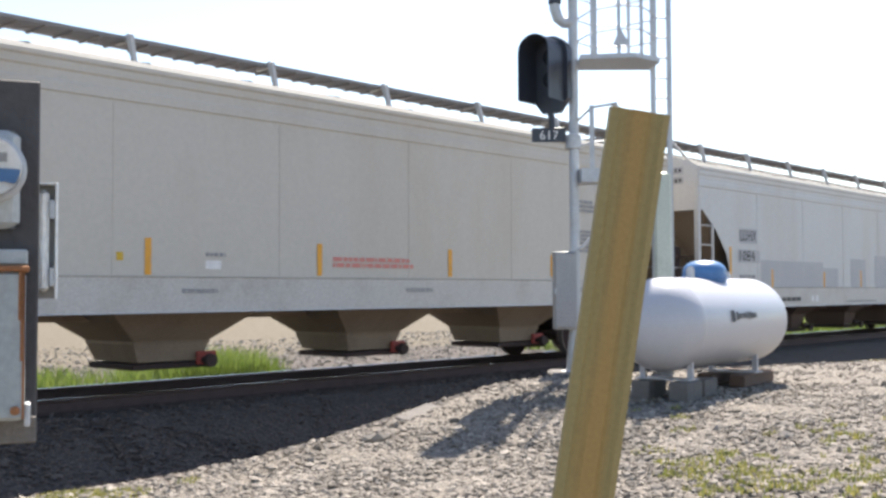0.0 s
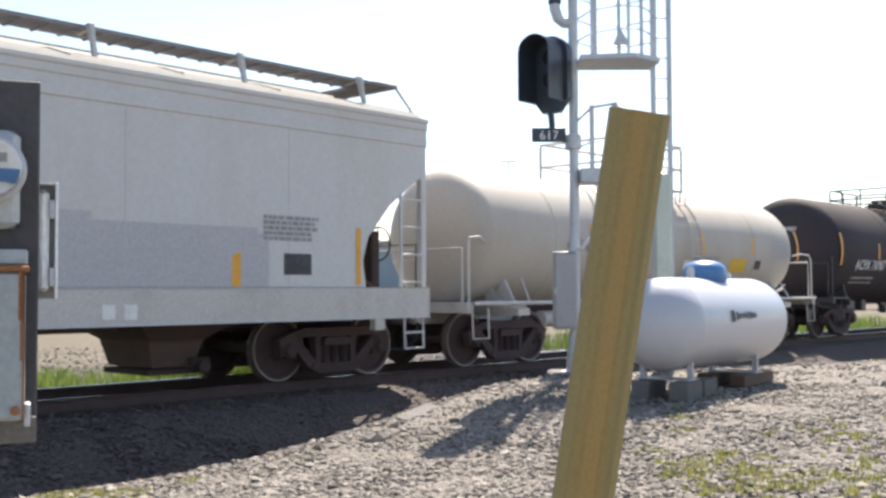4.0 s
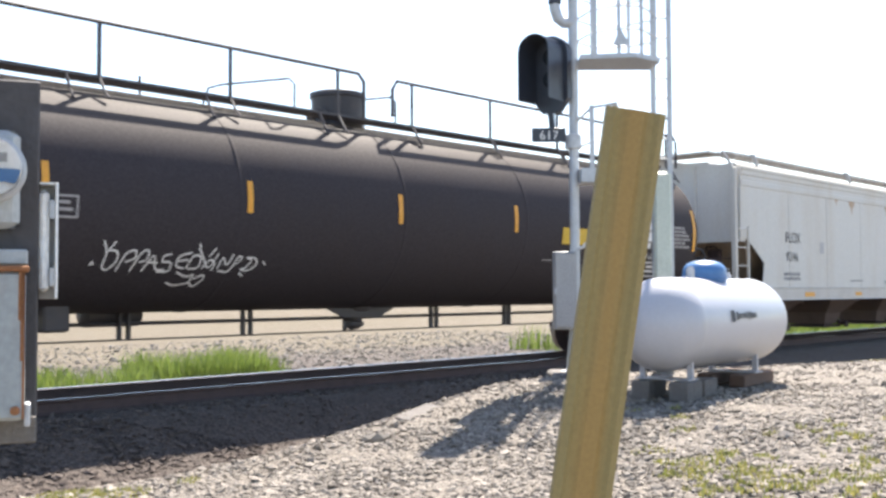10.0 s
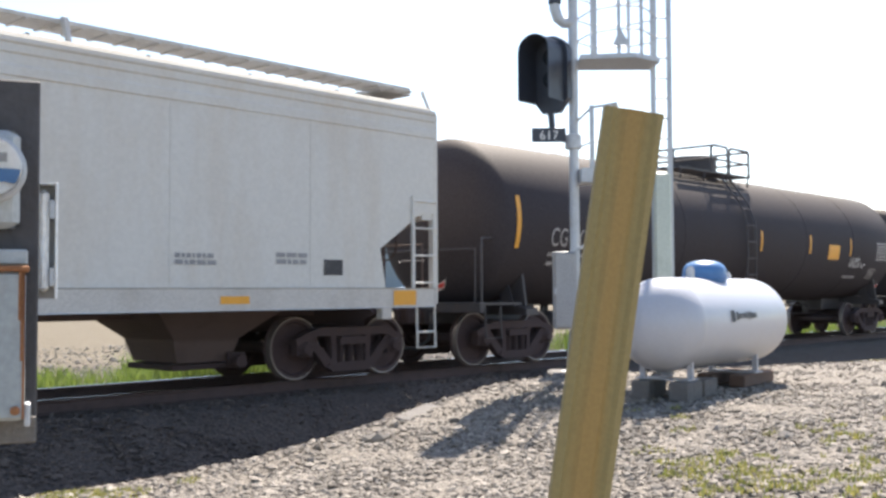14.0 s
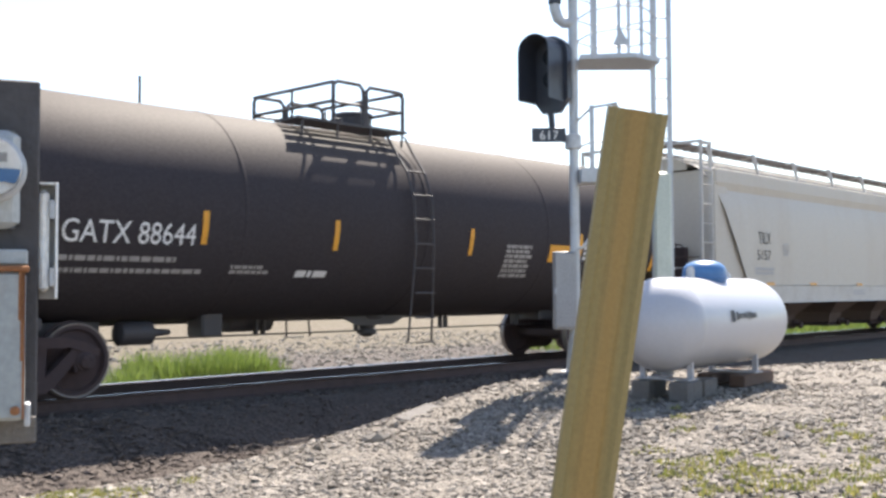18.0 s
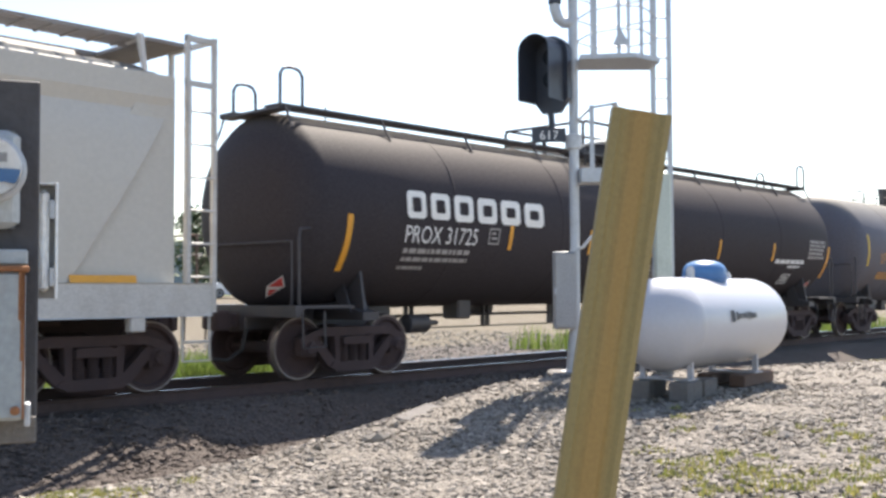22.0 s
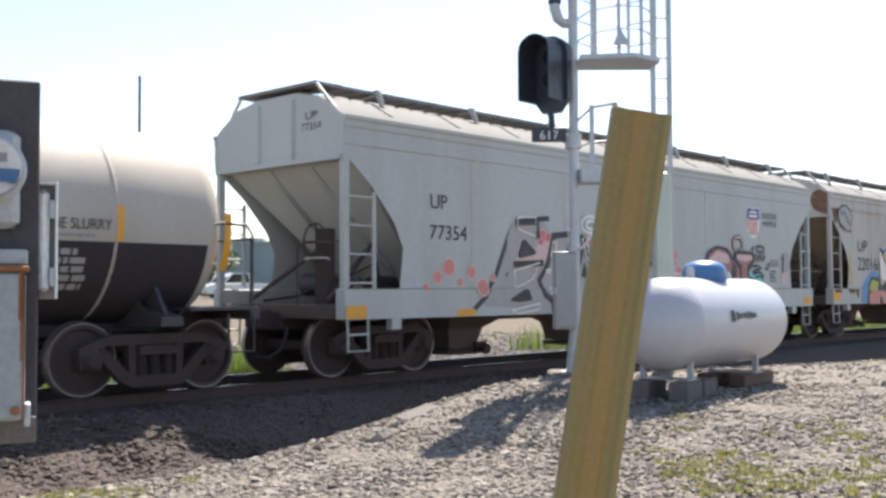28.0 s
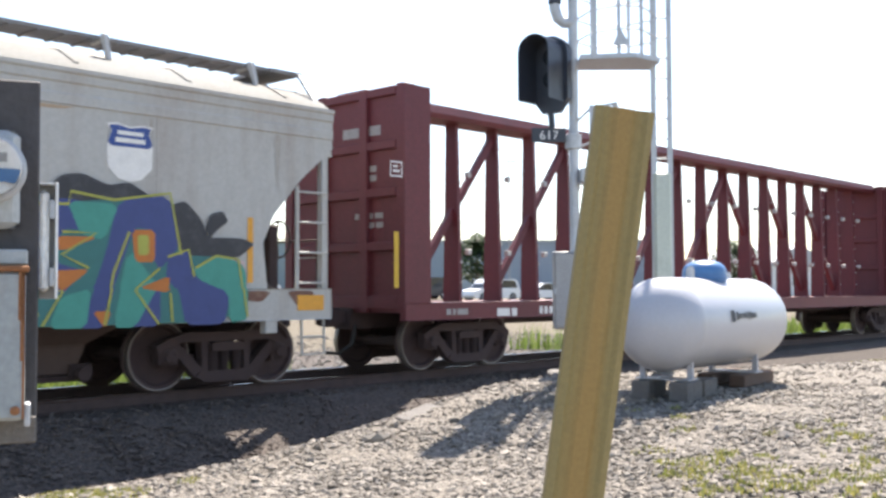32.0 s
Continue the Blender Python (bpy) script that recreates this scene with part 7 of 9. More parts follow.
words("l", "204357", -2.88, -1.63, 1.96, 2.17, "ink")
words("m", "UP", -6.08, -5.70, 2.58, 2.81, "ink")
words("m", "77354", -6.10, -5.23, 2.10, 2.33, "ink")
words("m", "BUILDING", 5.24, 5.97, 2.97, 3.11, "ink")
words("m", "AMERICA", 5.26, 5.97, 2.78, 2.92, "ink")
panel("m", "sticker", 4.95, 5.14, 1.37, 1.49, "lime")
panel("m", "paper_card", 6.19, 6.49, 1.43, 1.70, "pink")
framed("m", 5.61, 5.90, 1.48, 1.74, "ink")
bars("m", 5.61, 6.13, 1.83, 2.01, 3, "greyink")
panel("m", "sill_reflector", -7.87, -7.47, 0.89, 1.08, "stripe")
panel("m", "sill_reflector", -5.50, -5.06, 0.88, 1.00, "stripe")
panel("m", "sill_reflector", -2.93, -2.43, 0.87, 0.98, "stripe")
panel("m", "sill_reflector", 1.32, 1.75, 0.89, 1.01, "stripe")
panel("m", "sill_reflector", 4.94, 5.37, 0.90, 1.00, "stripe")
panel("m", "sill_reflector", 7.36, 7.83, 0.93, 1.11, "stripe")
words("n", "UP", -6.07, -5.40, 2.33, 2.65, "ink")
words("n", "220166", -6.08, -4.44, 1.82, 2.18, "ink")
panel("n", "sticker", 5.77, 5.98, 1.54, 1.70, "lime")
panel("n", "paper_card", 6.03, 6.37, 1.44, 1.69, "pink")
panel("n", "reflective_stripe", 6.42, 6.51, 1.41, 2.27, "stripe")
panel("n", "reflective_stripe", -6.59, -6.50, 1.43, 2.27, "stripe")
panel("n", "sill_reflector", 5.17, 5.65, 1.06, 1.16, "stripe")
panel("n", "sill_reflector", 7.24, 7.71, 1.03, 1.24, "stripe")
panel("n", "sill_reflector", -7.83, -7.34, 1.00, 1.21, "stripe")
panel("n", "sill_reflector", -2.60, -2.18, 1.05, 1.16, "stripe")
panel("n", "sill_reflector", 0.13, 0.53, 1.01, 1.13, "stripe")
panel("n", "sill_reflector", 2.54, 2.95, 1.03, 1.15, "stripe")
panel("o", "reflective_stripe", -11.40, -11.30, 1.34, 2.20, "yellow")
framed("o", -11.48, -11.22, 3.04, 3.28, "chalk")
bars("o", -8.97, -8.44, 0.83, 1.02, 1, "chalk")
bars("o", -7.80, -7.31, 0.85, 1.04, 1, "chalk")
bars("o", -10.23, -9.69, 0.88, 1.02, 1, "dimchalk")

# loose tags and pieces
tag("e", (-5.05, -2.45, 1.3, 1.93), (96, 28), 0.024, "chalk", "white scrawled tag",
    [(5, 1), (8, 7), (7, 15), (10, 17), (14, 12), (13, 6), (9, 6)], [(11, 1), (8, 7)], [(15, 17), (17, 7), (22, 5), (23, 10), (18, 12)], [(22, 17), (25, 6), (29, 5), (29, 11), (25, 12)],
    [(28, 17), (32, 6), (34, 16), (40, 16)], [(30, 12), (35, 12)], [(41, 7), (37, 8), (37, 12), (42, 11), (43, 17), (36, 17)], [(52, 6), (45, 8), (45, 14), (50, 15)], [(45, 11), (51, 10)],
    [(51, 15), (53, 7), (58, 8), (58, 15), (52, 15)], [(55, 3), (59, 9), (64, 16), (67, 6)], [(60, 15), (63, 9), (67, 12), (66, 16)], [(65, 3), (62, 8)], [(69, 15), (70, 7), (74, 14), (76, 6)],
    [(77, 15), (79, 7), (82, 8), (79, 12)], [(70, 16), (76, 17), (78, 12)], [(84, 8), (88, 9), (86, 14), (82, 15), (88, 16), (92, 12), (90, 8), (85, 8)], [(83, 17), (86, 19)],
    [(47, 17), (53, 20), (58, 18), (56, 22), (60, 26), (64, 21), (63, 18), (58, 21)], [(44, 23), (49, 25), (57, 23)], [(1, 14), (2, 12), (3, 14)], [(95, 10), (97, 12)], [(55, 1), (56, 3)])
tag("k", (-2.95, -1.11, 1.73, 2.06), (45, 10), 0.03, "dull_red", "faded red tag",
    [(0, 7), (0, 2), (3, 5), (5, 2), (6, 7)], [(8, 2), (8, 7), (12, 7)], [(8, 5), (12, 4)], [(13, 7), (13, 3), (16, 5), (17, 2), (18, 7)], [(20, 1), (19, 6), (23, 6)], [(24, 6), (24, 3), (29, 3), (29, 6), (24, 6)],
    [(30, 7), (31, 2), (35, 4), (31, 5), (36, 8)], [(37, 7), (37, 2), (41, 2)], [(37, 5), (40, 5)], [(41, 8), (42, 2), (45, 5), (44, 9), (41, 9)], [(45, 0), (44, 2)])
tag("l", (-0.42, 0.25, 1.92, 2.32), (160, 115), 0.034, "ink", "black scrawled tag",
    [(38, 48), (12, 50), (6, 72), (28, 80), (34, 96), (10, 104)], [(50, 104), (44, 80), (58, 64), (72, 84), (66, 106), (50, 96)], [(78, 106), (78, 52), (94, 80), (108, 52), (112, 106)],
    [(120, 80), (150, 74), (146, 40), (128, 52), (124, 92), (140, 108), (158, 88)], [(40, 12), (62, 2), (98, 10), (92, 30), (56, 24), (40, 12)], [(76, 26), (80, 44)])
tag("l", (0.9, 1.9, 2.2, 2.92), (204, 175), 0.022, "ink", "black bubble-letter outline",
    [(4, 10), (24, 2), (44, 14), (44, 44), (60, 60), (48, 96), (20, 108), (6, 92), (28, 80), (40, 60), (16, 66), (12, 50), (34, 36), (10, 30), (4, 10)],
    [(52, 14), (74, 6), (94, 22), (92, 60), (98, 96), (84, 120), (66, 108), (54, 80), (50, 40), (52, 14)], [(72, 50), (78, 74)], [(96, 20), (112, 14), (120, 60), (134, 18), (150, 14), (146, 70), (132, 130), (116, 164), (98, 150), (90, 112)],
    [(118, 70), (112, 104)], [(152, 14), (172, 18), (184, 48), (180, 80), (202, 110), (196, 156), (172, 174), (146, 166), (136, 132), (146, 80)], [(164, 44), (170, 60)], [(168, 104), (174, 132)])
tag("l", (1.21, 2.15, 1.9, 2.18), (186, 80), 0.028, "ink", "black scrawled tag",
    [(22, 62), (2, 50), (6, 26), (30, 18), (42, 34), (28, 50), (14, 42)], [(28, 68), (30, 24)], [(50, 64), (52, 30)], [(52, 12), (56, 16)], [(86, 34), (66, 36), (62, 58), (84, 60)], [(92, 66), (96, 20), (98, 44), (112, 42), (114, 66)],
    [(140, 6), (122, 18), (124, 36), (142, 48), (128, 66), (116, 58)], [(150, 10), (140, 60), (160, 30), (150, 66)], [(134, 50), (186, 44), (176, 62), (186, 70), (160, 62)])
for x_, z_, w_, h_ in ((-3.87, 3.72, 0.16, 0.22), (-2.84, 3.7, 0.24, 0.42), (-1.93, 3.74, 0.15, 0.12), (-0.34, 3.68, 0.14, 0.26), (1.68, 3.76, 0.2, 0.15)):
    rng_ = random.Random(int(x_ * 100))
    top_ = [(x_ - w_, z_), (x_ - w_ * 0.5, z_ + 0.06), (x_ + w_ * 0.5, z_ + 0.05), (x_ + w_, z_), (x_ + w_ * 0.5, z_ - h_ * 0.4), (x_ + w_ * 0.15, z_ - h_ * 0.5), (x_ + 0.02, z_ - h_), (x_ - w_ * 0.2, z_ - h_ * 0.5), (x_ - w_ * 0.6, z_ - h_ * 0.35)]
    lay("f", "rust_stain", [top_], "ruststain", 0.003, "brown rust stain")
shield("m", 4.45, 5.09, 2.49, 3.21, True)
shield("n", 4.38, 5.0, 2.61, 3.31, False)
# white, red and peach piece in front of a blue cloud
spray("n", "sky_blue", [(-5.94, 0.93), (-5.83, 1.37), (-5.14, 1.83), (-4.49, 1.77), (-4.19, 1.64), (-5.35, 0.9)])
spray("n", "ink", [(-5.54, 0.97), (-5.42, 1.37), (-5.16, 1.66), (-4.57, 1.62), (-4.32, 2.18), (-4.08, 1.64), (-3.46, 1.54), (-3.47, 0.9), (-5.54, 0.9)])
spray("n", "gold", [(-5.32, 1.25), (-5.06, 1.55), (-4.6, 1.49), (-4.75, 1.25)], [(-4.5, 1.54), (-4.32, 1.84), (-4.17, 1.51)])
spray("n", "coral", [(-5.34, 1.16), (-4.71, 1.29), (-4.5, 0.9), (-5.33, 0.9)], [(-4.36, 1.27), (-3.64, 1.34), (-3.65, 0.9), (-4.31, 0.9)])
spray("n", "sky_blue", [(-4.31, 2.4), (-3.38, 2.6), (-3.0, 2.56), (-2.82, 2.37), (-2.29, 2.61), (-2.04, 2.44), (-1.53, 2.58), (-0.98, 2.48), (-0.84, 2.13), (0.05, 2.11), (0.01, 1.76), (-0.41, 1.53), (-4.06, 2.14)])
spray("n", "ink", [(-4.47, 2.54), (-4.13, 2.37), (-3.54, 2.41), (-3.27, 2.49), (-2.93, 2.42), (-2.82, 2.0), (-2.72, 2.18), (-2.56, 2.31), (-2.17, 2.31), (-1.93, 2.51), (-1.79, 2.34), (-1.46, 2.45), (-1.12, 2.35), (-1.0, 2.15), (-0.81, 2.57), (-0.7, 2.38), (0.03, 2.42), (-0.24, 1.66), (-0.01, 1.54), (-0.07, 1.31), (0.22, 1.25), (0.14, 0.9), (-4.78, 0.9), (-4.79, 1.23), (-4.49, 1.4), (-4.46, 1.67)])
spray("n", "cream", [(-4.44, 2.43), (-3.98, 1.83), (-3.85, 1.73), (-3.59, 1.35), (-4.15, 1.54), (-4.37, 1.47), (-4.41, 1.68)], [(-2.29, 1.9), (-1.92, 2.37), (-1.77, 2.09), (-1.9, 1.67), (-2.04, 1.46), (-2.22, 1.69)], [(-1.66, 1.67), (-1.12, 1.74), (-0.8, 2.43), (-0.72, 1.8), (-1.11, 1.42), (-1.19, 1.3), (-1.52, 1.35), (-1.73, 1.46)], [(-3.15, 2.06), (-2.99, 1.89), (-3.2, 1.64), (-3.39, 1.41), (-3.36, 1.7), (-3.27, 1.87)], [(-1.46, 1.87), (-1.19, 2.01), (-1.11, 1.73), (-1.52, 1.57), (-1.69, 1.36), (-1.85, 1.47), (-1.72, 1.73)])
spray("n", "peach", [(-4.16, 2.33), (-3.73, 2.34), (-3.59, 1.5), (-3.52, 1.31), (-3.85, 1.55), (-3.98, 1.86)], [(-3.29, 1.4), (-2.93, 1.58), (-2.81, 1.44), (-2.99, 1.34)], [(-2.24, 1.98), (-1.92, 2.36), (-1.85, 2.12), (-2.07, 1.92)], [(-0.88, 1.52), (-0.63, 1.69), (-0.41, 1.58), (-0.05, 1.54), (-0.17, 1.39), (-0.7, 1.3), (-0.91, 1.36)], [(-4.41, 1.61), (-4.15, 1.53), (-4.3, 1.44), (-4.4, 1.45)])
spray("n", "coral", [(-3.53, 2.38), (-3.29, 2.42), (-3.3, 1.7), (-3.41, 1.32), (-3.54, 1.69)], [(-3.33, 2.42), (-3.05, 2.38), (-2.92, 2.15), (-3.01, 1.89), (-3.13, 2.06), (-3.22, 2.21), (-3.33, 2.18)], [(-2.88, 1.95), (-2.59, 1.54), (-2.4, 1.28), (-2.82, 1.34), (-2.99, 1.34), (-2.81, 1.44), (-2.93, 1.6)], [(-2.76, 1.55), (-2.59, 1.71), (-2.29, 1.79), (-2.04, 1.66), (-1.94, 1.44), (-1.71, 1.38), (-1.52, 1.25), (-1.91, 1.25), (-2.13, 1.46), (-2.41, 1.48), (-2.58, 1.4)], [(-0.66, 2.3), (-0.06, 2.36), (-0.29, 1.66), (-0.49, 1.69), (-0.63, 1.97)], [(-3.92, 1.21), (-3.53, 1.23), (-2.52, 1.3), (-2.04, 1.2), (-1.97, 0.9), (-3.92, 0.9)], [(-1.83, 1.22), (-1.12, 1.25), (-1.04, 0.91), (-1.91, 0.9)], [(-4.79, 1.22), (-4.48, 1.24), (-4.0, 1.21), (-3.97, 0.91), (-4.78, 0.9)], [(-0.59, 1.27), (0.12, 1.24), (0.09, 0.91), (-0.55, 0.9)])
spray("n", "pink", [(-2.68, 1.96), (-2.65, 2.13), (-2.47, 2.26), (-2.23, 2.25), (-2.13, 2.13), (-2.29, 1.9), (-2.44, 1.77), (-2.62, 1.78)], [(-2.82, 1.89), (-2.7, 1.76), (-2.59, 1.62), (-2.76, 1.56)], [(-3.3, 2.15), (-3.15, 2.04), (-3.27, 1.85), (-3.33, 1.89)], [(-0.98, 1.23), (-0.66, 1.21), (-0.61, 0.93), (-0.97, 0.92)], [(-2.52, 1.11), (-2.11, 1.13), (-2.04, 0.93), (-2.4, 0.92)])
spray("n", "gold", [(-1.75, 2.2), (-1.53, 2.37), (-1.18, 2.28), (-1.18, 2.01), (-1.46, 1.87), (-1.67, 1.99)])
discs("n", [(-1.59, 2.18, 0.09), (-1.43, 2.24, 0.09), (-1.29, 2.14, 0.09), (-1.46, 2.05, 0.09), (-1.32, 1.98, 0.07), (-1.58, 2.05, 0.06)], "flame", None)
spray("n", "cream", [(-1.75, 0.94), (-1.52, 1.08), (-1.38, 1.03), (-1.12, 1.11), (-1.08, 0.91)], [(-3.87, 1.13), (-3.53, 1.16), (-3.32, 1.03), (-3.79, 0.99)])
stroke("n", "cream", 0.03, [(-3.73, 0.9), (-3.37, 1.07), (-2.87, 1.19), (-2.58, 1.07), (-2.04, 0.99)], [(-3.64, 1.03), (-3.21, 1.08), (-2.81, 1.02), (-2.4, 1.2)], [(-3.32, 0.9), (-2.99, 1.17), (-2.76, 0.92)], [(-0.66, 2.08), (-0.18, 2.17)], [(-0.63, 1.96), (-0.22, 2.04)], [(-0.44, 2.29), (-0.29, 1.76)], [(-4.71, 0.92), (-4.44, 1.14), (-4.24, 1.04), (-4.02, 0.9)], [(-0.48, 0.98), (-0.18, 1.2), (0.12, 1.02)])
spray("n", "ink", [(-4.67, 0.9), (-4.51, 1.17), (-4.35, 0.9)], [(-4.19, 1.6), (-3.52, 1.29), (-3.75, 1.21), (-3.99, 1.33)], [(-1.19, 1.28), (-0.98, 1.42), (-0.98, 0.9), (-1.08, 0.93)], [(-2.04, 1.23), (-1.85, 1.26), (-1.94, 0.91), (-2.0, 1.0)])
discs("n", [(-3.44, 2.32, 0.04), (-3.37, 2.26, 0.03), (-3.45, 2.22, 0.04), (-3.38, 2.15, 0.03), (-2.59, 1.99, 0.04), (-2.5, 1.92, 0.05), (-2.59, 1.87, 0.04), (-2.48, 1.83, 0.04), (-2.22, 0.98, 0.03), (-2.13, 1.05, 0.03), (-3.84, 1.08, 0.03), (-3.84, 0.97, 0.03), (-0.26, 1.11, 0.05), (-0.18, 1.03, 0.04)], "ink", None)
discs("n", [(-2.99, 2.27, 0.03), (-2.97, 2.19, 0.04), (-2.98, 2.12, 0.03), (-2.42, 2.19, 0.05), (-2.52, 2.14, 0.04), (-2.32, 2.15, 0.04), (-2.23, 1.74, 0.04), (-2.13, 1.7, 0.03), (-2.67, 1.49, 0.03), (-2.64, 1.41, 0.03), (-1.85, 1.1, 0.04), (-1.8, 1.0, 0.04)], "cream", None)
discs("n", [(-2.52, 2.36, 0.13)], "peach", 'ink')
# green and blue piece under a black cloud
spray("n", "ink", [(-0.01, 1.88), (0.2, 2.13), (0.4, 2.23), (0.6, 2.19), (0.85, 2.44), (1.11, 2.57), (1.45, 2.5), (1.83, 2.62), (1.83, 2.04), (0.36, 1.76), (0.05, 1.59)])
spray("n", "teal", [(-0.11, 1.71), (0.2, 1.91), (0.6, 1.89), (0.65, 2.32), (1.38, 2.38), (1.74, 2.17), (1.77, 0.9), (0.11, 0.9), (0.24, 1.25), (-0.03, 1.48)])
spray("n", "deep_blue", [(1.06, 2.31), (1.47, 2.22), (1.51, 1.79), (1.36, 1.35), (0.83, 1.27), (1.1, 1.61), (1.19, 1.97)], [(0.19, 1.26), (0.62, 1.32), (0.62, 0.9), (0.15, 0.9)], [(0.05, 1.59), (0.36, 1.77), (0.54, 1.53), (0.28, 1.47)], [(1.54, 1.8), (1.72, 1.92), (1.73, 0.9), (1.49, 0.9)])
spray("n", "jade", [(0.67, 2.26), (1.08, 2.31), (1.06, 1.79), (0.77, 1.18), (0.59, 1.27), (0.68, 1.78)], [(1.04, 1.25), (1.38, 1.28), (1.37, 0.9), (1.04, 0.9)], [(0.64, 1.19), (0.97, 1.22), (0.93, 0.9), (0.67, 0.9)])
spray("n", "flame", [(1.0, 1.98), (1.25, 1.95), (1.21, 1.72), (1.04, 1.65)])
stroke("n", "gold", 0.03, [(-0.07, 1.76), (0.24, 1.94), (0.6, 1.86), (0.65, 2.32), (1.38, 2.39), (1.6, 2.1), (1.55, 1.67), (1.19, 1.29)], [(0.36, 1.77), (0.6, 1.48), (0.77, 1.25)], [(0.94, 2.23), (0.85, 1.66), (0.64, 1.31)])
spray("n", "ink", [(1.04, 2.5), (1.31, 2.58), (1.55, 2.5), (1.73, 2.48), (1.95, 2.63), (2.48, 2.53), (2.81, 2.53), (3.05, 2.66), (3.27, 2.46), (3.57, 2.4), (3.82, 2.64), (4.07, 2.67), (4.4, 2.55), (4.67, 2.61), (4.95, 2.46), (5.23, 2.36), (5.45, 2.43), (5.69, 2.21), (5.79, 1.98), (6.32, 1.99), (6.53, 1.92), (6.26, 1.73), (5.68, 1.69), (5.31, 1.63), (5.02, 1.75), (1.05, 1.54)], [(5.75, 2.09), (5.83, 2.28), (6.02, 2.33), (6.1, 2.2), (5.95, 2.1), (5.83, 1.98)])
spray("n", "teal", [(1.04, 2.33), (1.48, 2.38), (1.62, 2.11), (1.8, 2.35), (2.75, 2.36), (3.39, 2.44), (3.82, 2.32), (5.22, 2.47), (5.38, 1.75), (5.91, 1.74), (6.34, 1.6), (6.4, 0.91), (1.05, 0.9)])
spray("n", "deep_blue", [(1.27, 2.3), (1.48, 2.35), (1.63, 2.09), (1.65, 1.82), (1.51, 1.54), (1.28, 1.42), (1.3, 1.49), (1.46, 1.72), (1.49, 1.99)], [(1.98, 2.38), (2.7, 2.28), (2.77, 1.99), (2.48, 1.69), (2.15, 1.92), (2.01, 2.15)], [(1.92, 1.68), (2.28, 1.64), (2.26, 0.93), (1.94, 0.94)], [(2.47, 1.88), (2.75, 2.19), (2.91, 2.39), (3.16, 2.41), (3.19, 1.61), (2.87, 1.5), (2.69, 1.55)], [(2.76, 1.41), (3.1, 1.46), (3.47, 1.26), (3.49, 1.06), (3.34, 0.9), (2.7, 0.92), (2.64, 1.12)], [(3.44, 2.25), (3.88, 2.34), (4.35, 2.26), (4.2, 1.99), (3.82, 1.98), (3.76, 1.66), (4.09, 1.56), (3.82, 1.3), (3.45, 1.35), (3.32, 1.55)], [(4.53, 2.35), (5.21, 2.45), (5.35, 1.87), (5.06, 1.57), (4.93, 1.75), (4.99, 2.02), (4.74, 2.03), (4.47, 1.3), (4.34, 0.9), (4.06, 0.9), (4.4, 1.73)], [(4.67, 1.3), (5.06, 1.33), (5.06, 0.9), (4.61, 0.9)], [(5.23, 1.7), (5.5, 1.79), (5.57, 1.47), (5.91, 1.37), (6.08, 1.25), (6.0, 0.9), (5.45, 0.91), (5.38, 1.31), (5.21, 1.46)], [(1.27, 1.23), (1.53, 1.25), (1.5, 0.92), (1.26, 0.93)])
spray("n", "jade", [(1.72, 2.34), (1.88, 2.33), (1.89, 1.91), (1.63, 0.92), (1.46, 0.93), (1.66, 1.54)], [(2.1, 1.92), (2.33, 1.93), (2.66, 1.22), (2.63, 0.9), (2.4, 0.9), (2.38, 1.46)], [(3.03, 2.0), (3.27, 2.34), (3.39, 2.43), (3.22, 1.55), (3.04, 1.48)], [(3.91, 2.32), (4.51, 2.32), (4.33, 1.93), (4.07, 1.99)], [(4.67, 1.79), (5.03, 1.36), (4.74, 0.9), (4.47, 0.9)], [(3.82, 1.21), (4.15, 1.31), (4.09, 0.9), (3.69, 0.9)], [(5.6, 1.58), (5.98, 1.74), (6.35, 1.6), (6.37, 0.95), (6.1, 0.93), (6.06, 1.31), (5.68, 1.44)], [(1.05, 1.31), (1.28, 1.38), (1.24, 0.92), (1.06, 0.91)], [(1.3, 2.21), (1.41, 2.17), (1.43, 1.85), (1.3, 1.58)])
spray("n", "flame", [(1.82, 1.67), (2.01, 2.09), (2.2, 1.68)], [(1.8, 1.48), (2.23, 1.46), (2.23, 1.28), (1.83, 1.26)], [(2.64, 1.69), (2.84, 2.01), (3.02, 1.7)], [(3.26, 1.9), (3.36, 2.13), (3.46, 1.9)], [(3.78, 1.92), (4.25, 1.93), (3.82, 1.77)], [(3.75, 1.52), (4.15, 1.55), (3.82, 1.31)], [(4.73, 2.01), (5.0, 2.02), (5.0, 1.68), (4.77, 1.68)], [(4.83, 1.34), (5.21, 1.47), (5.18, 1.3)], [(1.26, 1.89), (1.38, 1.96), (1.41, 1.79), (1.29, 1.63)], [(4.22, 1.05), (4.4, 1.05), (4.34, 0.9)], [(2.76, 1.02), (2.93, 1.02), (2.85, 0.9)])
spray("n", "gold", [(1.88, 1.68), (2.01, 1.94), (2.12, 1.69)], [(1.87, 1.43), (2.17, 1.41), (2.16, 1.33), (1.88, 1.32)], [(2.71, 1.7), (2.83, 1.89), (2.94, 1.71)], [(4.8, 1.95), (4.92, 1.95), (4.92, 1.77), (4.81, 1.76)])
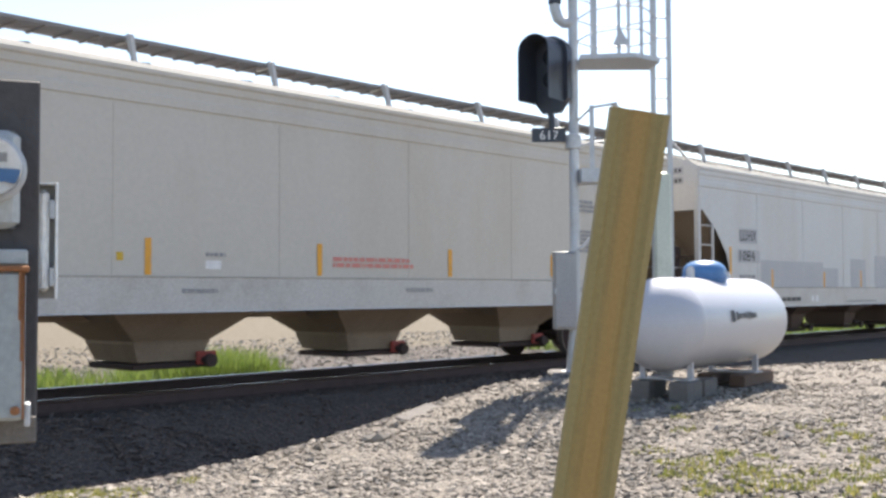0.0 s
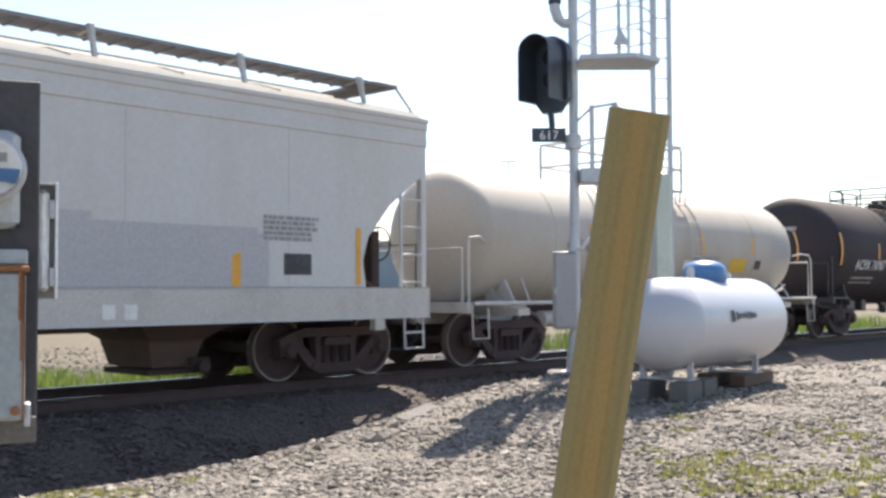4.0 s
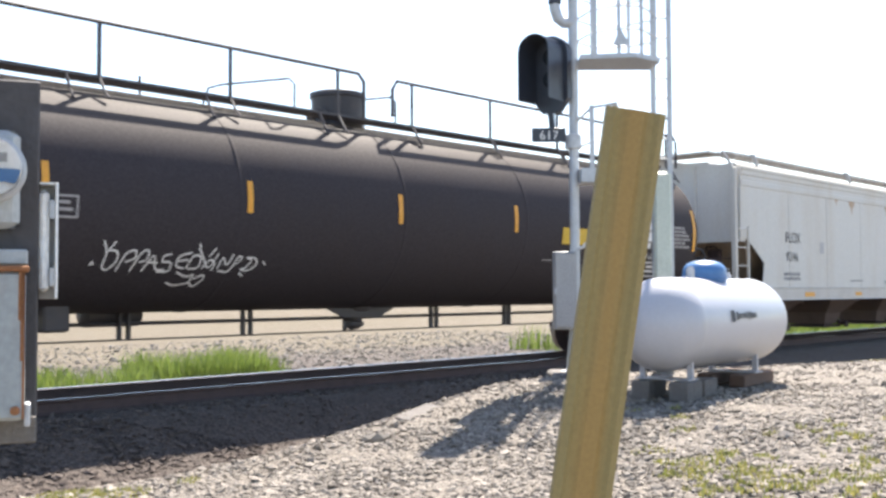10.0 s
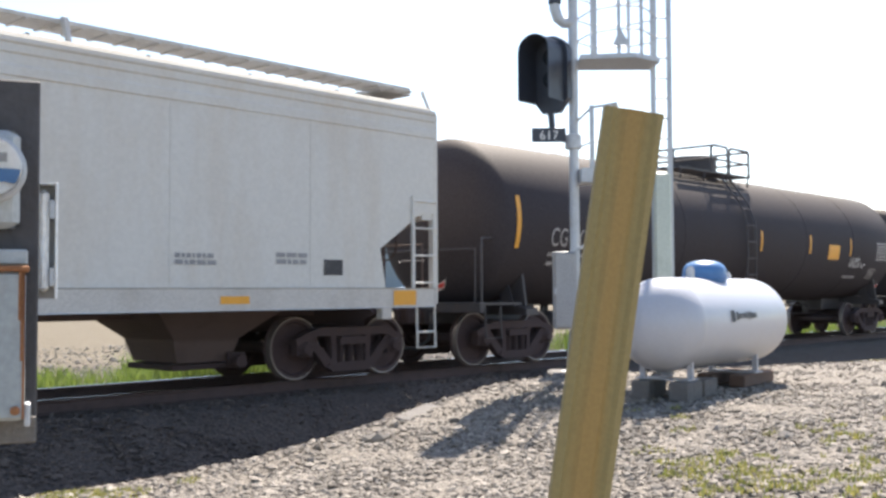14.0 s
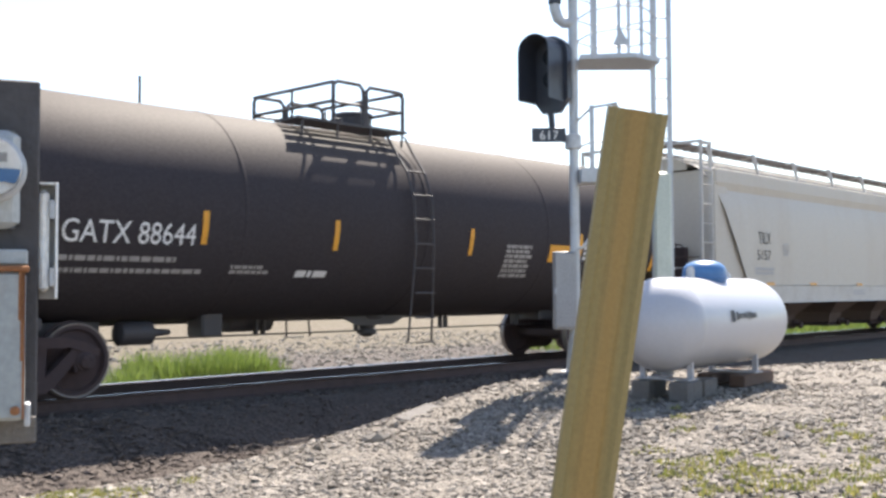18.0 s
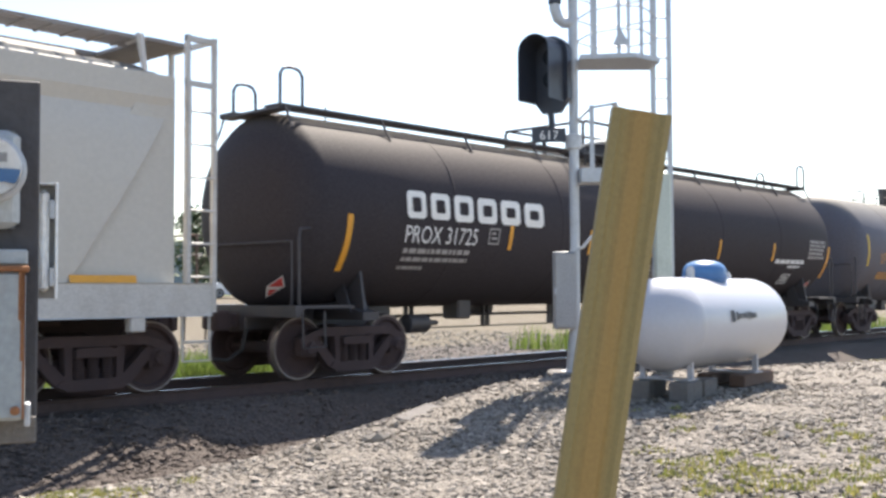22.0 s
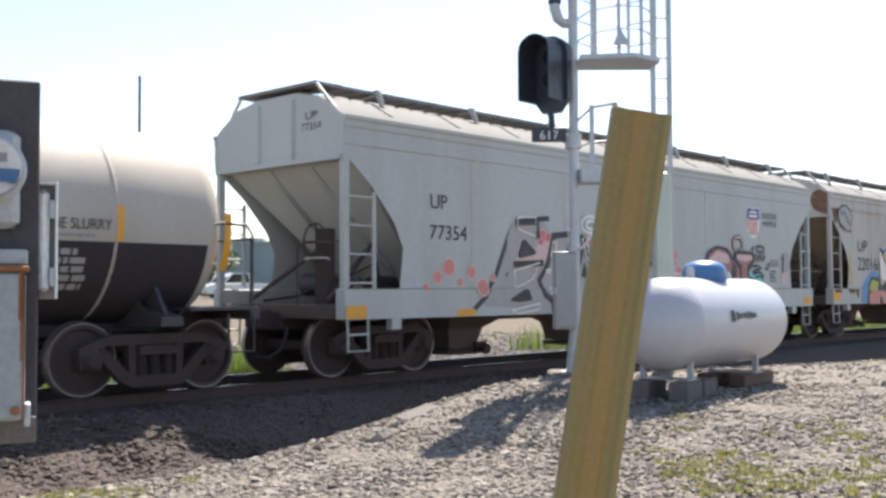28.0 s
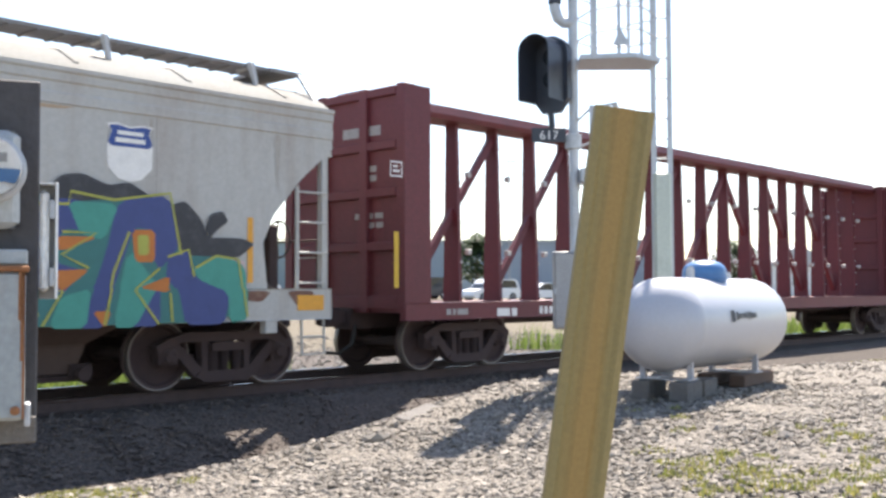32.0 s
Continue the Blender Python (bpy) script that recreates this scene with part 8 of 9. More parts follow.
stroke("n", "gold", 0.032, [(1.27, 2.34), (1.48, 2.38), (1.63, 2.11), (1.67, 1.86), (1.49, 1.5), (1.3, 1.41)], [(1.7, 2.37), (2.03, 2.41), (2.53, 2.3), (2.73, 2.27)], [(1.7, 2.37), (1.68, 1.95), (1.56, 1.54), (1.47, 0.93)], [(1.9, 2.43), (2.86, 2.36), (3.39, 2.45), (3.27, 2.01), (3.51, 1.4)], [(2.01, 2.11), (1.81, 1.64), (1.89, 1.22), (1.94, 0.92)], [(3.39, 2.28), (3.9, 2.3), (3.92, 2.45), (4.47, 2.38), (5.23, 2.51), (5.39, 1.75)], [(5.2, 1.72), (5.5, 1.82), (5.58, 1.48)], [(3.45, 1.35), (3.82, 1.3), (3.58, 0.91)], [(5.6, 1.59), (5.91, 1.75), (6.26, 1.71), (6.38, 0.96)], [(4.67, 2.01), (4.47, 1.52), (4.34, 0.9)], [(5.09, 1.58), (4.74, 1.31), (5.06, 0.9)], [(2.32, 1.93), (2.66, 1.31), (2.6, 0.9)], [(2.76, 1.46), (3.1, 1.49), (3.48, 1.26), (3.52, 1.01)], [(3.04, 1.49), (3.22, 1.56), (3.1, 1.96)], [(3.82, 1.98), (4.24, 1.98), (3.82, 1.72), (4.15, 1.57)], [(5.22, 1.28), (5.25, 0.92)])
discs("n", [(2.16, 1.87, 0.04), (2.21, 1.76, 0.04), (2.26, 1.64, 0.04), (2.31, 1.53, 0.03), (2.36, 1.42, 0.03), (2.41, 1.3, 0.03), (2.56, 2.06, 0.04), (2.63, 1.96, 0.04), (2.56, 1.87, 0.04), (2.63, 1.77, 0.04), (2.56, 1.67, 0.04), (3.09, 1.86, 0.04), (3.16, 1.77, 0.04), (3.09, 1.68, 0.04), (3.16, 1.59, 0.04), (2.46, 1.22, 0.04), (2.54, 1.14, 0.03), (2.46, 1.07, 0.04), (2.54, 0.99, 0.04), (1.4, 2.06, 0.03), (1.43, 1.99, 0.03), (1.41, 1.91, 0.03), (1.43, 1.84, 0.03), (1.41, 1.77, 0.03)], "turquoise", None)
# grey and black piece with pink bubbles
spray("m", "silver", [(-5.06, 1.04), (-4.54, 1.52), (-4.15, 2.29), (-3.05, 2.58), (-2.93, 0.97)])
spray("m", "pink", [(-3.77, 1.98), (-3.38, 2.36), (-3.03, 2.25), (-3.12, 1.85)])
stroke("m", "ink", 0.09, [(-5.11, 0.97), (-4.8, 1.19), (-4.49, 1.57), (-4.15, 2.25), (-3.76, 2.51), (-3.03, 2.57)], [(-3.77, 1.86), (-3.12, 1.82)], [(-4.23, 1.58), (-3.73, 1.38), (-3.12, 1.38)])
discs("m", [(-6.2 + 0.27 * i, 1.35 + 0.32 * ((i * 7) % 5) / 4, 0.06 + 0.035 * (i % 3)) for i in range(7)], "coral", "pink")
spray("m", "silver", [(-4.21, 2.41), (-3.36, 2.48), (-3.32, 1.92), (-2.97, 2.22), (-2.36, 2.3), (-1.52, 2.32), (-0.74, 2.36), (-0.39, 2.34), (0.49, 2.42), (0.58, 1.94), (0.9, 1.89), (1.2, 1.31), (1.2, 0.9), (-4.2, 0.9)])
spray("m", "pink", [(-4.0, 1.77), (-3.81, 1.96), (-3.46, 1.91), (-3.35, 2.13), (-3.02, 2.26), (-3.11, 1.88), (-3.25, 1.79)], [(0.47, 2.16), (0.88, 2.22), (1.14, 1.95), (1.39, 1.6), (1.81, 1.31), (1.64, 1.06), (1.28, 1.0), (1.16, 1.31), (0.92, 1.54), (0.79, 1.88)], [(-1.33, 2.25), (-1.2, 2.31), (-1.14, 2.1), (-1.27, 1.99)], [(-0.64, 2.31), (-0.36, 2.32), (-0.52, 2.11)])
discs("m", [(-3.22, 2.26, 0.1), (-3.07, 2.23, 0.08), (-3.28, 2.15, 0.06), (-1.8, 2.23, 0.08), (-0.5, 2.26, 0.1), (-2.3, 2.3, 0.05)], "soft_red", 'pink')
discs("m", [(1.0, 2.09, 0.11), (1.2, 1.87, 0.1), (1.25, 2.03, 0.09), (1.4, 1.69, 0.09), (1.83, 1.6, 0.08), (2.03, 1.49, 0.11), (1.64, 1.17, 0.13), (1.16, 1.72, 0.08), (1.41, 1.51, 0.08), (1.54, 1.34, 0.07), (0.92, 1.99, 0.07), (1.37, 1.19, 0.08)], "coral", 'pink')
stroke("m", "cream", 0.025, [(1.16, 1.63), (1.75, 1.64)], [(1.2, 1.51), (1.79, 1.52)], [(1.24, 1.41), (1.71, 1.39)], [(1.12, 1.6), (1.2, 1.4)])
stroke("m", "ink", 0.11, [(-3.99, 2.46), (-3.36, 2.49), (-3.37, 2.2)], [(-2.97, 2.26), (-2.36, 2.32)], [(-2.91, 2.24), (-3.1, 1.74), (-3.34, 1.48), (-3.21, 1.23), (-2.96, 1.08), (-2.92, 0.91)], [(-2.33, 2.29), (-2.52, 1.9), (-2.6, 1.55), (-2.42, 1.5)], [(-2.29, 1.95), (-2.09, 2.3), (-1.95, 2.29), (-2.23, 1.56), (-2.24, 1.27)], [(-1.94, 2.28), (-1.88, 1.92), (-1.54, 2.3)], [(-1.4, 2.32), (-1.27, 1.78), (-1.69, 1.46), (-1.52, 1.29), (-1.0, 1.33)], [(-1.52, 2.3), (-1.61, 2.03), (-1.87, 1.26), (-1.93, 0.91)], [(-1.19, 2.31), (-0.74, 2.35), (-0.72, 2.06)], [(-1.12, 1.99), (-1.01, 2.25), (-0.67, 1.74), (-0.46, 1.64), (-0.99, 1.49)], [(-0.32, 2.23), (-0.59, 1.74), (-0.39, 1.52), (-0.31, 1.31), (0.41, 1.17)], [(-0.24, 2.34), (-0.11, 1.97), (0.04, 2.11), (0.63, 1.88)], [(-0.09, 1.8), (0.8, 1.85), (0.96, 1.54), (1.16, 1.25)], [(0.05, 1.7), (0.13, 1.42), (0.49, 1.33), (0.45, 1.17)], [(-4.04, 1.74), (-3.22, 1.78)])
spray("m", "ink", [(-3.93, 1.84), (-3.79, 2.21), (-3.4, 1.95), (-3.54, 1.9)], [(-4.21, 1.13), (-3.7, 1.35), (-3.57, 1.13), (-3.92, 1.09)], [(-2.89, 1.5), (-2.78, 1.75), (-2.64, 1.5)], [(-2.08, 1.53), (-1.98, 1.84), (-1.88, 1.53)], [(-1.72, 1.45), (-1.55, 1.74), (-1.38, 1.43)], [(-0.05, 1.91), (0.04, 2.13), (0.43, 1.92)], [(-3.02, 1.08), (-2.46, 1.12), (-2.85, 0.9), (-3.0, 0.9)], [(-1.93, 0.9), (-1.89, 1.21), (-1.54, 1.24), (-1.81, 0.9)], [(-0.92, 1.27), (-0.59, 1.28), (-0.67, 0.9), (-0.84, 0.9)], [(-0.28, 0.9), (-0.07, 1.2), (0.05, 1.18), (-0.07, 0.9)], [(1.12, 1.19), (1.27, 1.22), (1.18, 0.96)])
stroke("m", "cream", 0.026, [(-3.93, 2.55), (-3.43, 2.57), (-3.44, 2.24), (-3.93, 2.35), (-3.93, 2.55)], [(-2.48, 2.41), (-2.32, 2.42), (-2.36, 2.03), (-2.47, 2.02), (-2.48, 2.41)], [(-1.19, 2.44), (-0.85, 2.46), (-0.85, 2.3), (-1.15, 2.27), (-1.19, 2.44)], [(-0.16, 2.5), (0.49, 2.51), (0.41, 2.22), (-0.12, 2.3), (-0.16, 2.5)], [(-2.04, 2.24), (-1.92, 2.29), (-1.8, 1.87), (-1.86, 1.84), (-2.04, 2.24)], [(-2.93, 2.17), (-2.82, 2.15), (-2.91, 1.88), (-3.02, 1.89), (-2.93, 2.17)], [(-0.74, 2.11), (-0.6, 2.15), (-0.46, 1.88), (-0.57, 1.85), (-0.74, 2.11)], [(-2.44, 1.74), (-2.3, 1.75), (-2.3, 1.68), (-2.44, 1.68), (-2.44, 1.74)], [(-1.86, 1.72), (-1.71, 1.72), (-1.72, 1.66), (-1.86, 1.66), (-1.86, 1.72)], [(-2.72, 1.32), (-2.41, 1.33), (-2.42, 1.12), (-2.7, 1.15), (-2.72, 1.32)], [(-1.73, 1.25), (-1.26, 1.27), (-1.3, 1.05), (-1.7, 1.03), (-1.73, 1.25)], [(0.04, 1.31), (0.41, 1.22), (0.37, 1.11), (0.11, 1.2), (0.04, 1.31)], [(-4.15, 0.96), (-3.35, 1.07), (-3.38, 0.97), (-3.96, 0.9), (-4.15, 0.96)], [(-4.04, 1.63), (-3.33, 1.78), (-3.53, 1.5), (-4.01, 1.33), (-4.04, 1.63)], [(-3.15, 1.66), (-3.0, 1.66), (-3.02, 1.61), (-3.14, 1.61), (-3.15, 1.66)], [(-1.23, 1.77), (-1.03, 1.77), (-1.04, 1.71), (-1.23, 1.71), (-1.23, 1.77)], [(-3.07, 1.34), (-2.8, 1.29), (-2.88, 1.15), (-3.01, 1.2), (-3.07, 1.34)])
stroke("m", "cream", 0.06, *[[(-1.77 + r * math.cos(k * 0.33), 2.51 + r * 0.52 * math.sin(k * 0.33)) for k in range(20)] for r in (0.3, 0.15)])
spray("m", "turquoise", [(2.05, 0.9), (2.14, 1.18), (2.51, 1.46), (3.07, 1.53), (4.41, 1.71), (5.19, 1.68), (5.2, 0.9)])
spray("m", "turquoise", [(3.91, 1.53), (4.42, 1.72), (4.71, 1.68), (4.97, 1.55), (5.17, 1.46), (5.21, 1.17), (5.44, 1.03), (5.28, 0.95), (4.97, 0.9), (3.92, 0.9)])
spray("m", "ink", [(2.45, 1.87), (2.59, 2.12), (2.98, 2.27), (3.49, 2.23), (3.88, 1.94), (4.61, 2.13), (4.66, 1.85), (4.43, 1.64), (4.87, 1.44), (4.81, 1.05), (3.72, 0.96), (3.36, 0.9), (3.1, 0.9), (2.86, 1.3), (2.58, 1.62)])
spray("m", "dusk_red", [(2.58, 1.87), (2.7, 2.05), (3.03, 2.17), (3.42, 2.12), (3.69, 1.89), (3.57, 1.63), (3.37, 1.34), (3.28, 0.94), (3.07, 0.97), (2.98, 1.3), (2.74, 1.62)], [(3.72, 1.91), (4.54, 2.05), (4.52, 1.84), (4.25, 1.81), (4.24, 1.49), (4.75, 1.46), (4.72, 1.12), (3.72, 1.09), (3.62, 1.3), (3.93, 1.5), (3.93, 1.8)])
spray("m", "pink", [(2.63, 1.94), (3.03, 2.13), (3.49, 2.07), (3.54, 1.88), (3.08, 1.91), (2.84, 1.81)], [(3.78, 1.91), (4.52, 2.03), (4.5, 1.91), (3.98, 1.83)], [(3.67, 1.32), (4.62, 1.36), (4.62, 1.27), (3.72, 1.2)])
spray("m", "ink", [(3.15, 1.82), (3.39, 1.77), (3.23, 1.52)])
stroke("m", "ink", 0.1, [(3.99 + 0.22 * math.cos(k * 0.33), 2.32 + 0.17 * math.sin(k * 0.33)) for k in range(20)])
stroke("m", "pink", 0.05, [(3.99 + 0.22 * math.cos(k * 0.33), 2.32 + 0.17 * math.sin(k * 0.33)) for k in range(20)])
stroke("m", "ink", 0.06, [(4.66, 2.3), (4.7, 2.12), (4.76, 1.94)], [(4.66, 1.98), (4.83, 2.12), (4.87, 1.94)], [(4.89, 2.08), (4.96, 1.97), (5.01, 2.11)], [(5.04, 1.97), (5.07, 2.11), (5.17, 1.97)], [(5.19, 2.14), (5.27, 2.07), (5.22, 1.95)], [(4.61, 1.82), (4.91, 1.86), (5.12, 1.81), (4.84, 1.75), (4.66, 1.68)], [(4.69, 1.66), (5.02, 1.71), (5.23, 1.61)], [(4.76, 1.57), (5.07, 1.62), (5.2, 1.53)], [(5.44, 1.93), (5.5, 1.87), (5.44, 1.78), (5.34, 1.8)])
stroke("m", "ink", 0.05, [(5.07 + 0.2 * math.cos(k * 0.33), 2.24 + 0.07 * math.sin(k * 0.33)) for k in range(20)])
spray("m", "ink", [(3.82, 2.16), (4.2, 2.2), (4.66, 2.16), (4.78, 1.95), (4.5, 1.78), (4.48, 1.62), (4.82, 1.52), (4.84, 1.12), (4.4, 1.02), (3.86, 1.1), (3.8, 1.42), (4.06, 1.6), (4.05, 1.78), (3.8, 1.88)])
spray("m", "dusk_red", [(3.92, 2.08), (4.6, 2.08), (4.66, 1.96), (4.4, 1.84), (4.38, 1.54), (4.72, 1.44), (4.74, 1.18), (4.4, 1.1), (3.94, 1.17), (3.9, 1.38), (4.16, 1.52), (4.15, 1.84), (3.92, 1.93)])
spray("m", "pink", [(3.93, 2.08), (4.6, 2.08), (4.62, 2.0), (4.3, 1.96), (3.94, 2.0)], [(3.95, 1.38), (4.66, 1.4), (4.66, 1.34), (3.98, 1.32)])
stroke("m", "pink", 0.025, [(2.9, 2.0), (2.9, 1.8)], [(3.1, 2.0), (3.1, 1.86)], [(3.3, 2.0), (3.31, 1.84)], [(4.1, 2.0), (4.1, 1.88)], [(4.28, 2.0), (4.28, 1.8)], [(4.46, 2.0), (4.46, 1.9)])
spray("m", "silver", [(6.29, 2.17), (6.58, 2.2), (6.56, 1.72), (6.23, 1.71)], [(5.56, 1.16), (5.84, 1.18), (5.84, 1.06), (5.56, 1.05)])
spray("n", "silver", [(-7.38, 3.4), (-7.0, 3.52), (-6.68, 3.38), (-6.58, 3.2), (-6.7, 3.0), (-7.0, 2.96), (-7.3, 3.06), (-7.38, 3.23)])
stroke("n", "ink", 0.045, [(-7.42, 3.44), (-7.25, 3.46), (-7.16, 3.55), (-6.99, 3.53), (-6.88, 3.57), (-6.64, 3.42), (-6.51, 3.22), (-6.65, 2.97), (-6.56, 2.84), (-7.0, 2.91), (-7.33, 3.03), (-7.42, 3.23), (-7.42, 3.44)])
stroke("n", "ink", 0.034, [(-7.32, 3.27), (-7.15, 3.41)], [(-7.29, 3.39), (-7.12, 3.26)], [(-7.06, 3.39), (-7.08, 3.2)], [(-7.06, 3.37), (-6.92, 3.34)], [(-6.89, 3.32), (-6.89, 3.16)], [(-6.84, 3.28), (-6.86, 3.12), (-6.73, 3.09)], [(-6.71, 3.23), (-6.73, 3.07), (-6.63, 3.06)])
# rust at the leading corner of the weathered car
lay("n", "rust_stain", [[(-7.84, 3.62), (-7.3, 3.62), (-7.22, 3.45), (-7.4, 3.3), (-7.48, 3.05), (-7.62, 3.1)]], "oldrust", 0.0022, "brown rust patch")
rng_ = random.Random(31)
for i_ in range(10):
    # rust and soot washed down from the eave
    x_ = -6.3 + 13.2 * (i_ / 9.0) ** 1.25 + rng_.uniform(-0.2, 0.2)
    w_, h_, z_ = rng_.uniform(0.02, 0.06), rng_.uniform(0.25, 0.9), 3.42
    lay("n", "rust_stain", [[(x_ - w_, z_), (x_ + w_, z_), (x_ + w_ * 0.5, z_ - h_ * 0.5), (x_ + 0.01, z_ - h_), (x_ - w_ * 0.6, z_ - h_ * 0.6)]], "sootstain", 0.0019, "washed-down rust run")
for x_, w_ in ((-6.9, 0.5), (-5.3, 0.9), (-2.9, 0.35), (-0.5, 0.7), (3.4, 0.6)):
    lay("n", "rust_stain", [[(x_ - w_, 3.41), (x_ + w_, 3.43), (x_ + w_ * 0.7, 3.39), (x_, 3.375), (x_ - w_ * 0.6, 3.39)]], "ruststain", 0.0024, "rust line under the eave")
for x_, w_, h_ in ((-7.5, 0.25, 0.2), (-6.6, 0.3, 0.12), (-6.2, 0.12, 0.25), (6.4, 0.4, 0.15), (7.3, 0.25, 0.25)):
    lay("n", "rust_stain", [[(x_ - w_, 1.3), (x_ + w_, 1.3), (x_ + w_ * 0.6, 1.3 - h_), (x_ - w_ * 0.3, 1.3 - h_ * 0.8)]], "oldrust", 0.0024, "rust patch on the sill")
x_ = -CARS["n"]["face"] - 0.005
part("rust_patch", Shape().add([(x_, -1.53, 3.25), (x_, -1.18, 3.4), (x_, -1.05, 3.62), (x_, -1.12, 3.86), (x_, -1.3, 3.96), (x_, -1.53, 3.84)], [(0, 1, 2, 3, 4, 5)]), M["oldrust"], CARS["n"], "brown rust patch", smooth=0)
# bulkhead lettering on the centerbeam cars
for key_ in "op":
    c_ = CARS[key_]
    for y0_, z0_, w_, h_, n_ in ((-0.85, 3.78, 1.0, 0.16, 2), (-0.75, 3.2, 0.5, 0.1, 1), (-0.75, 3.05, 0.5, 0.1, 1), (-0.9, 2.45, 0.7, 0.09, 3), (-0.9, 2.3, 0.6, 0.09, 3)):
        s_ = Shape()
        for i_ in range(n_):
            a_ = y0_ + w_ * i_ / n_
            s_.add([(-11.15 + 0.065, a_, z0_), (-11.15 + 0.065, a_ + w_ / n_ * 0.8, z0_), (-11.15 + 0.065, a_ + w_ / n_ * 0.8, z0_ + h_), (-11.15 + 0.065, a_, z0_ + h_)], [(0, 1, 2, 3)])
        part("lettering", s_, M["dimchalk"], c_, smooth=0)


# ---- lettering on the ends that face the camera ----
def head_words(key, text, y0, y1, z0, z1, material):
    """Words on the leading domed head of a tank car."""
    car, me = CARS[key], text_mesh(text, 1.0)
    xs, ys = [v.co.x for v in me.vertices], [v.co.y for v in me.vertices]
    a, b, c, d = min(xs), max(xs), min(ys), max(ys)
    R, zc, shell = car["R"] - 0.008, car["zc"], car["shell"]
    for v in me.vertices:
        y, z = y0 + (v.co.x - a) / (b - a) * (y1 - y0), z0 + (v.co.y - c) / (d - c) * (z1 - z0)
        q = min(1.0, math.hypot(y, z - zc) / R)
        v.co = (-(shell - 0.55) - 0.55 * math.sqrt(1 - q ** 2.5) - 0.014, y, z)
    me.materials.append(M[material])
    new("lettering", me).parent = car


def end_words(key, text, y0, y1, z0, z1, material):
    """Words on the flat leading end of a hopper car."""
    car, me = CARS[key], text_mesh(text, 1.0)
    xs, ys = [v.co.x for v in me.vertices], [v.co.y for v in me.vertices]
    a, b, c, d = min(xs), max(xs), min(ys), max(ys)
    for v in me.vertices:
        v.co = (-car["face"] - 0.006, y0 + (v.co.x - a) / (b - a) * (y1 - y0), z0 + (v.co.y - c) / (d - c) * (z1 - z0))
    me.materials.append(M[material])
    new("lettering", me).parent = car


for z_ in (3.82, 3.6):
    x_ = -CARS["b"]["face"] - 0.006
    part("overpaint", Shape().add([(x_, -1.22, z_), (x_, -0.76, z_), (x_, -0.76, z_ + 0.16), (x_, -1.22, z_ + 0.16)], [(0, 1, 2, 3)]), M["patch"], CARS["b"], "grey overpainted panel", smooth=0)
    for i_ in range(4):
        y_ = -1.16 + 0.095 * i_
        part("lettering", Shape().add([(x_ - 0.004, y_, z_ + 0.04), (x_ - 0.004, y_ + 0.06, z_ + 0.04), (x_ - 0.004, y_ + 0.06, z_ + 0.12), (x_ - 0.004, y_, z_ + 0.12)], [(0, 1, 2, 3)]), M["ink"], CARS["b"], smooth=0)
for i_ in range(6):
    x_, e_ = -CARS["b"]["face"] - 0.006, 0.3 - 0.09 * (i_ % 3)
    part("lettering", Shape().add([(x_, -0.25, 3.62 - 0.1 * i_), (x_, e_, 3.62 - 0.1 * i_), (x_, e_, 3.645 - 0.1 * i_), (x_, -0.25, 3.645 - 0.1 * i_)], [(0, 1, 2, 3)]), M["greyink"], CARS["b"], smooth=0)
head_words("d", "ACFX 76987", 0.5, -0.42, 2.9, 3.02, "chalk")
head_words("h", "GATX 88644", 0.5, -0.42, 2.9, 3.02, "chalk")
end_words("m", "UP", -0.72, -1.0, 3.86, 3.98, "ink")
end_words("m", "77354", -0.62, -1.08, 3.7, 3.81, "ink")


# ---- loose stones and grass ----
def visible_spot(rng, near, far, a0=23.5, a1=71.5):
    d = math.sqrt(rng.uniform(near * near, far * far))
    a = radians(rng.uniform(a0, a1))
    return EYE.x + d * math.sin(a), EYE.y + d * math.cos(a)


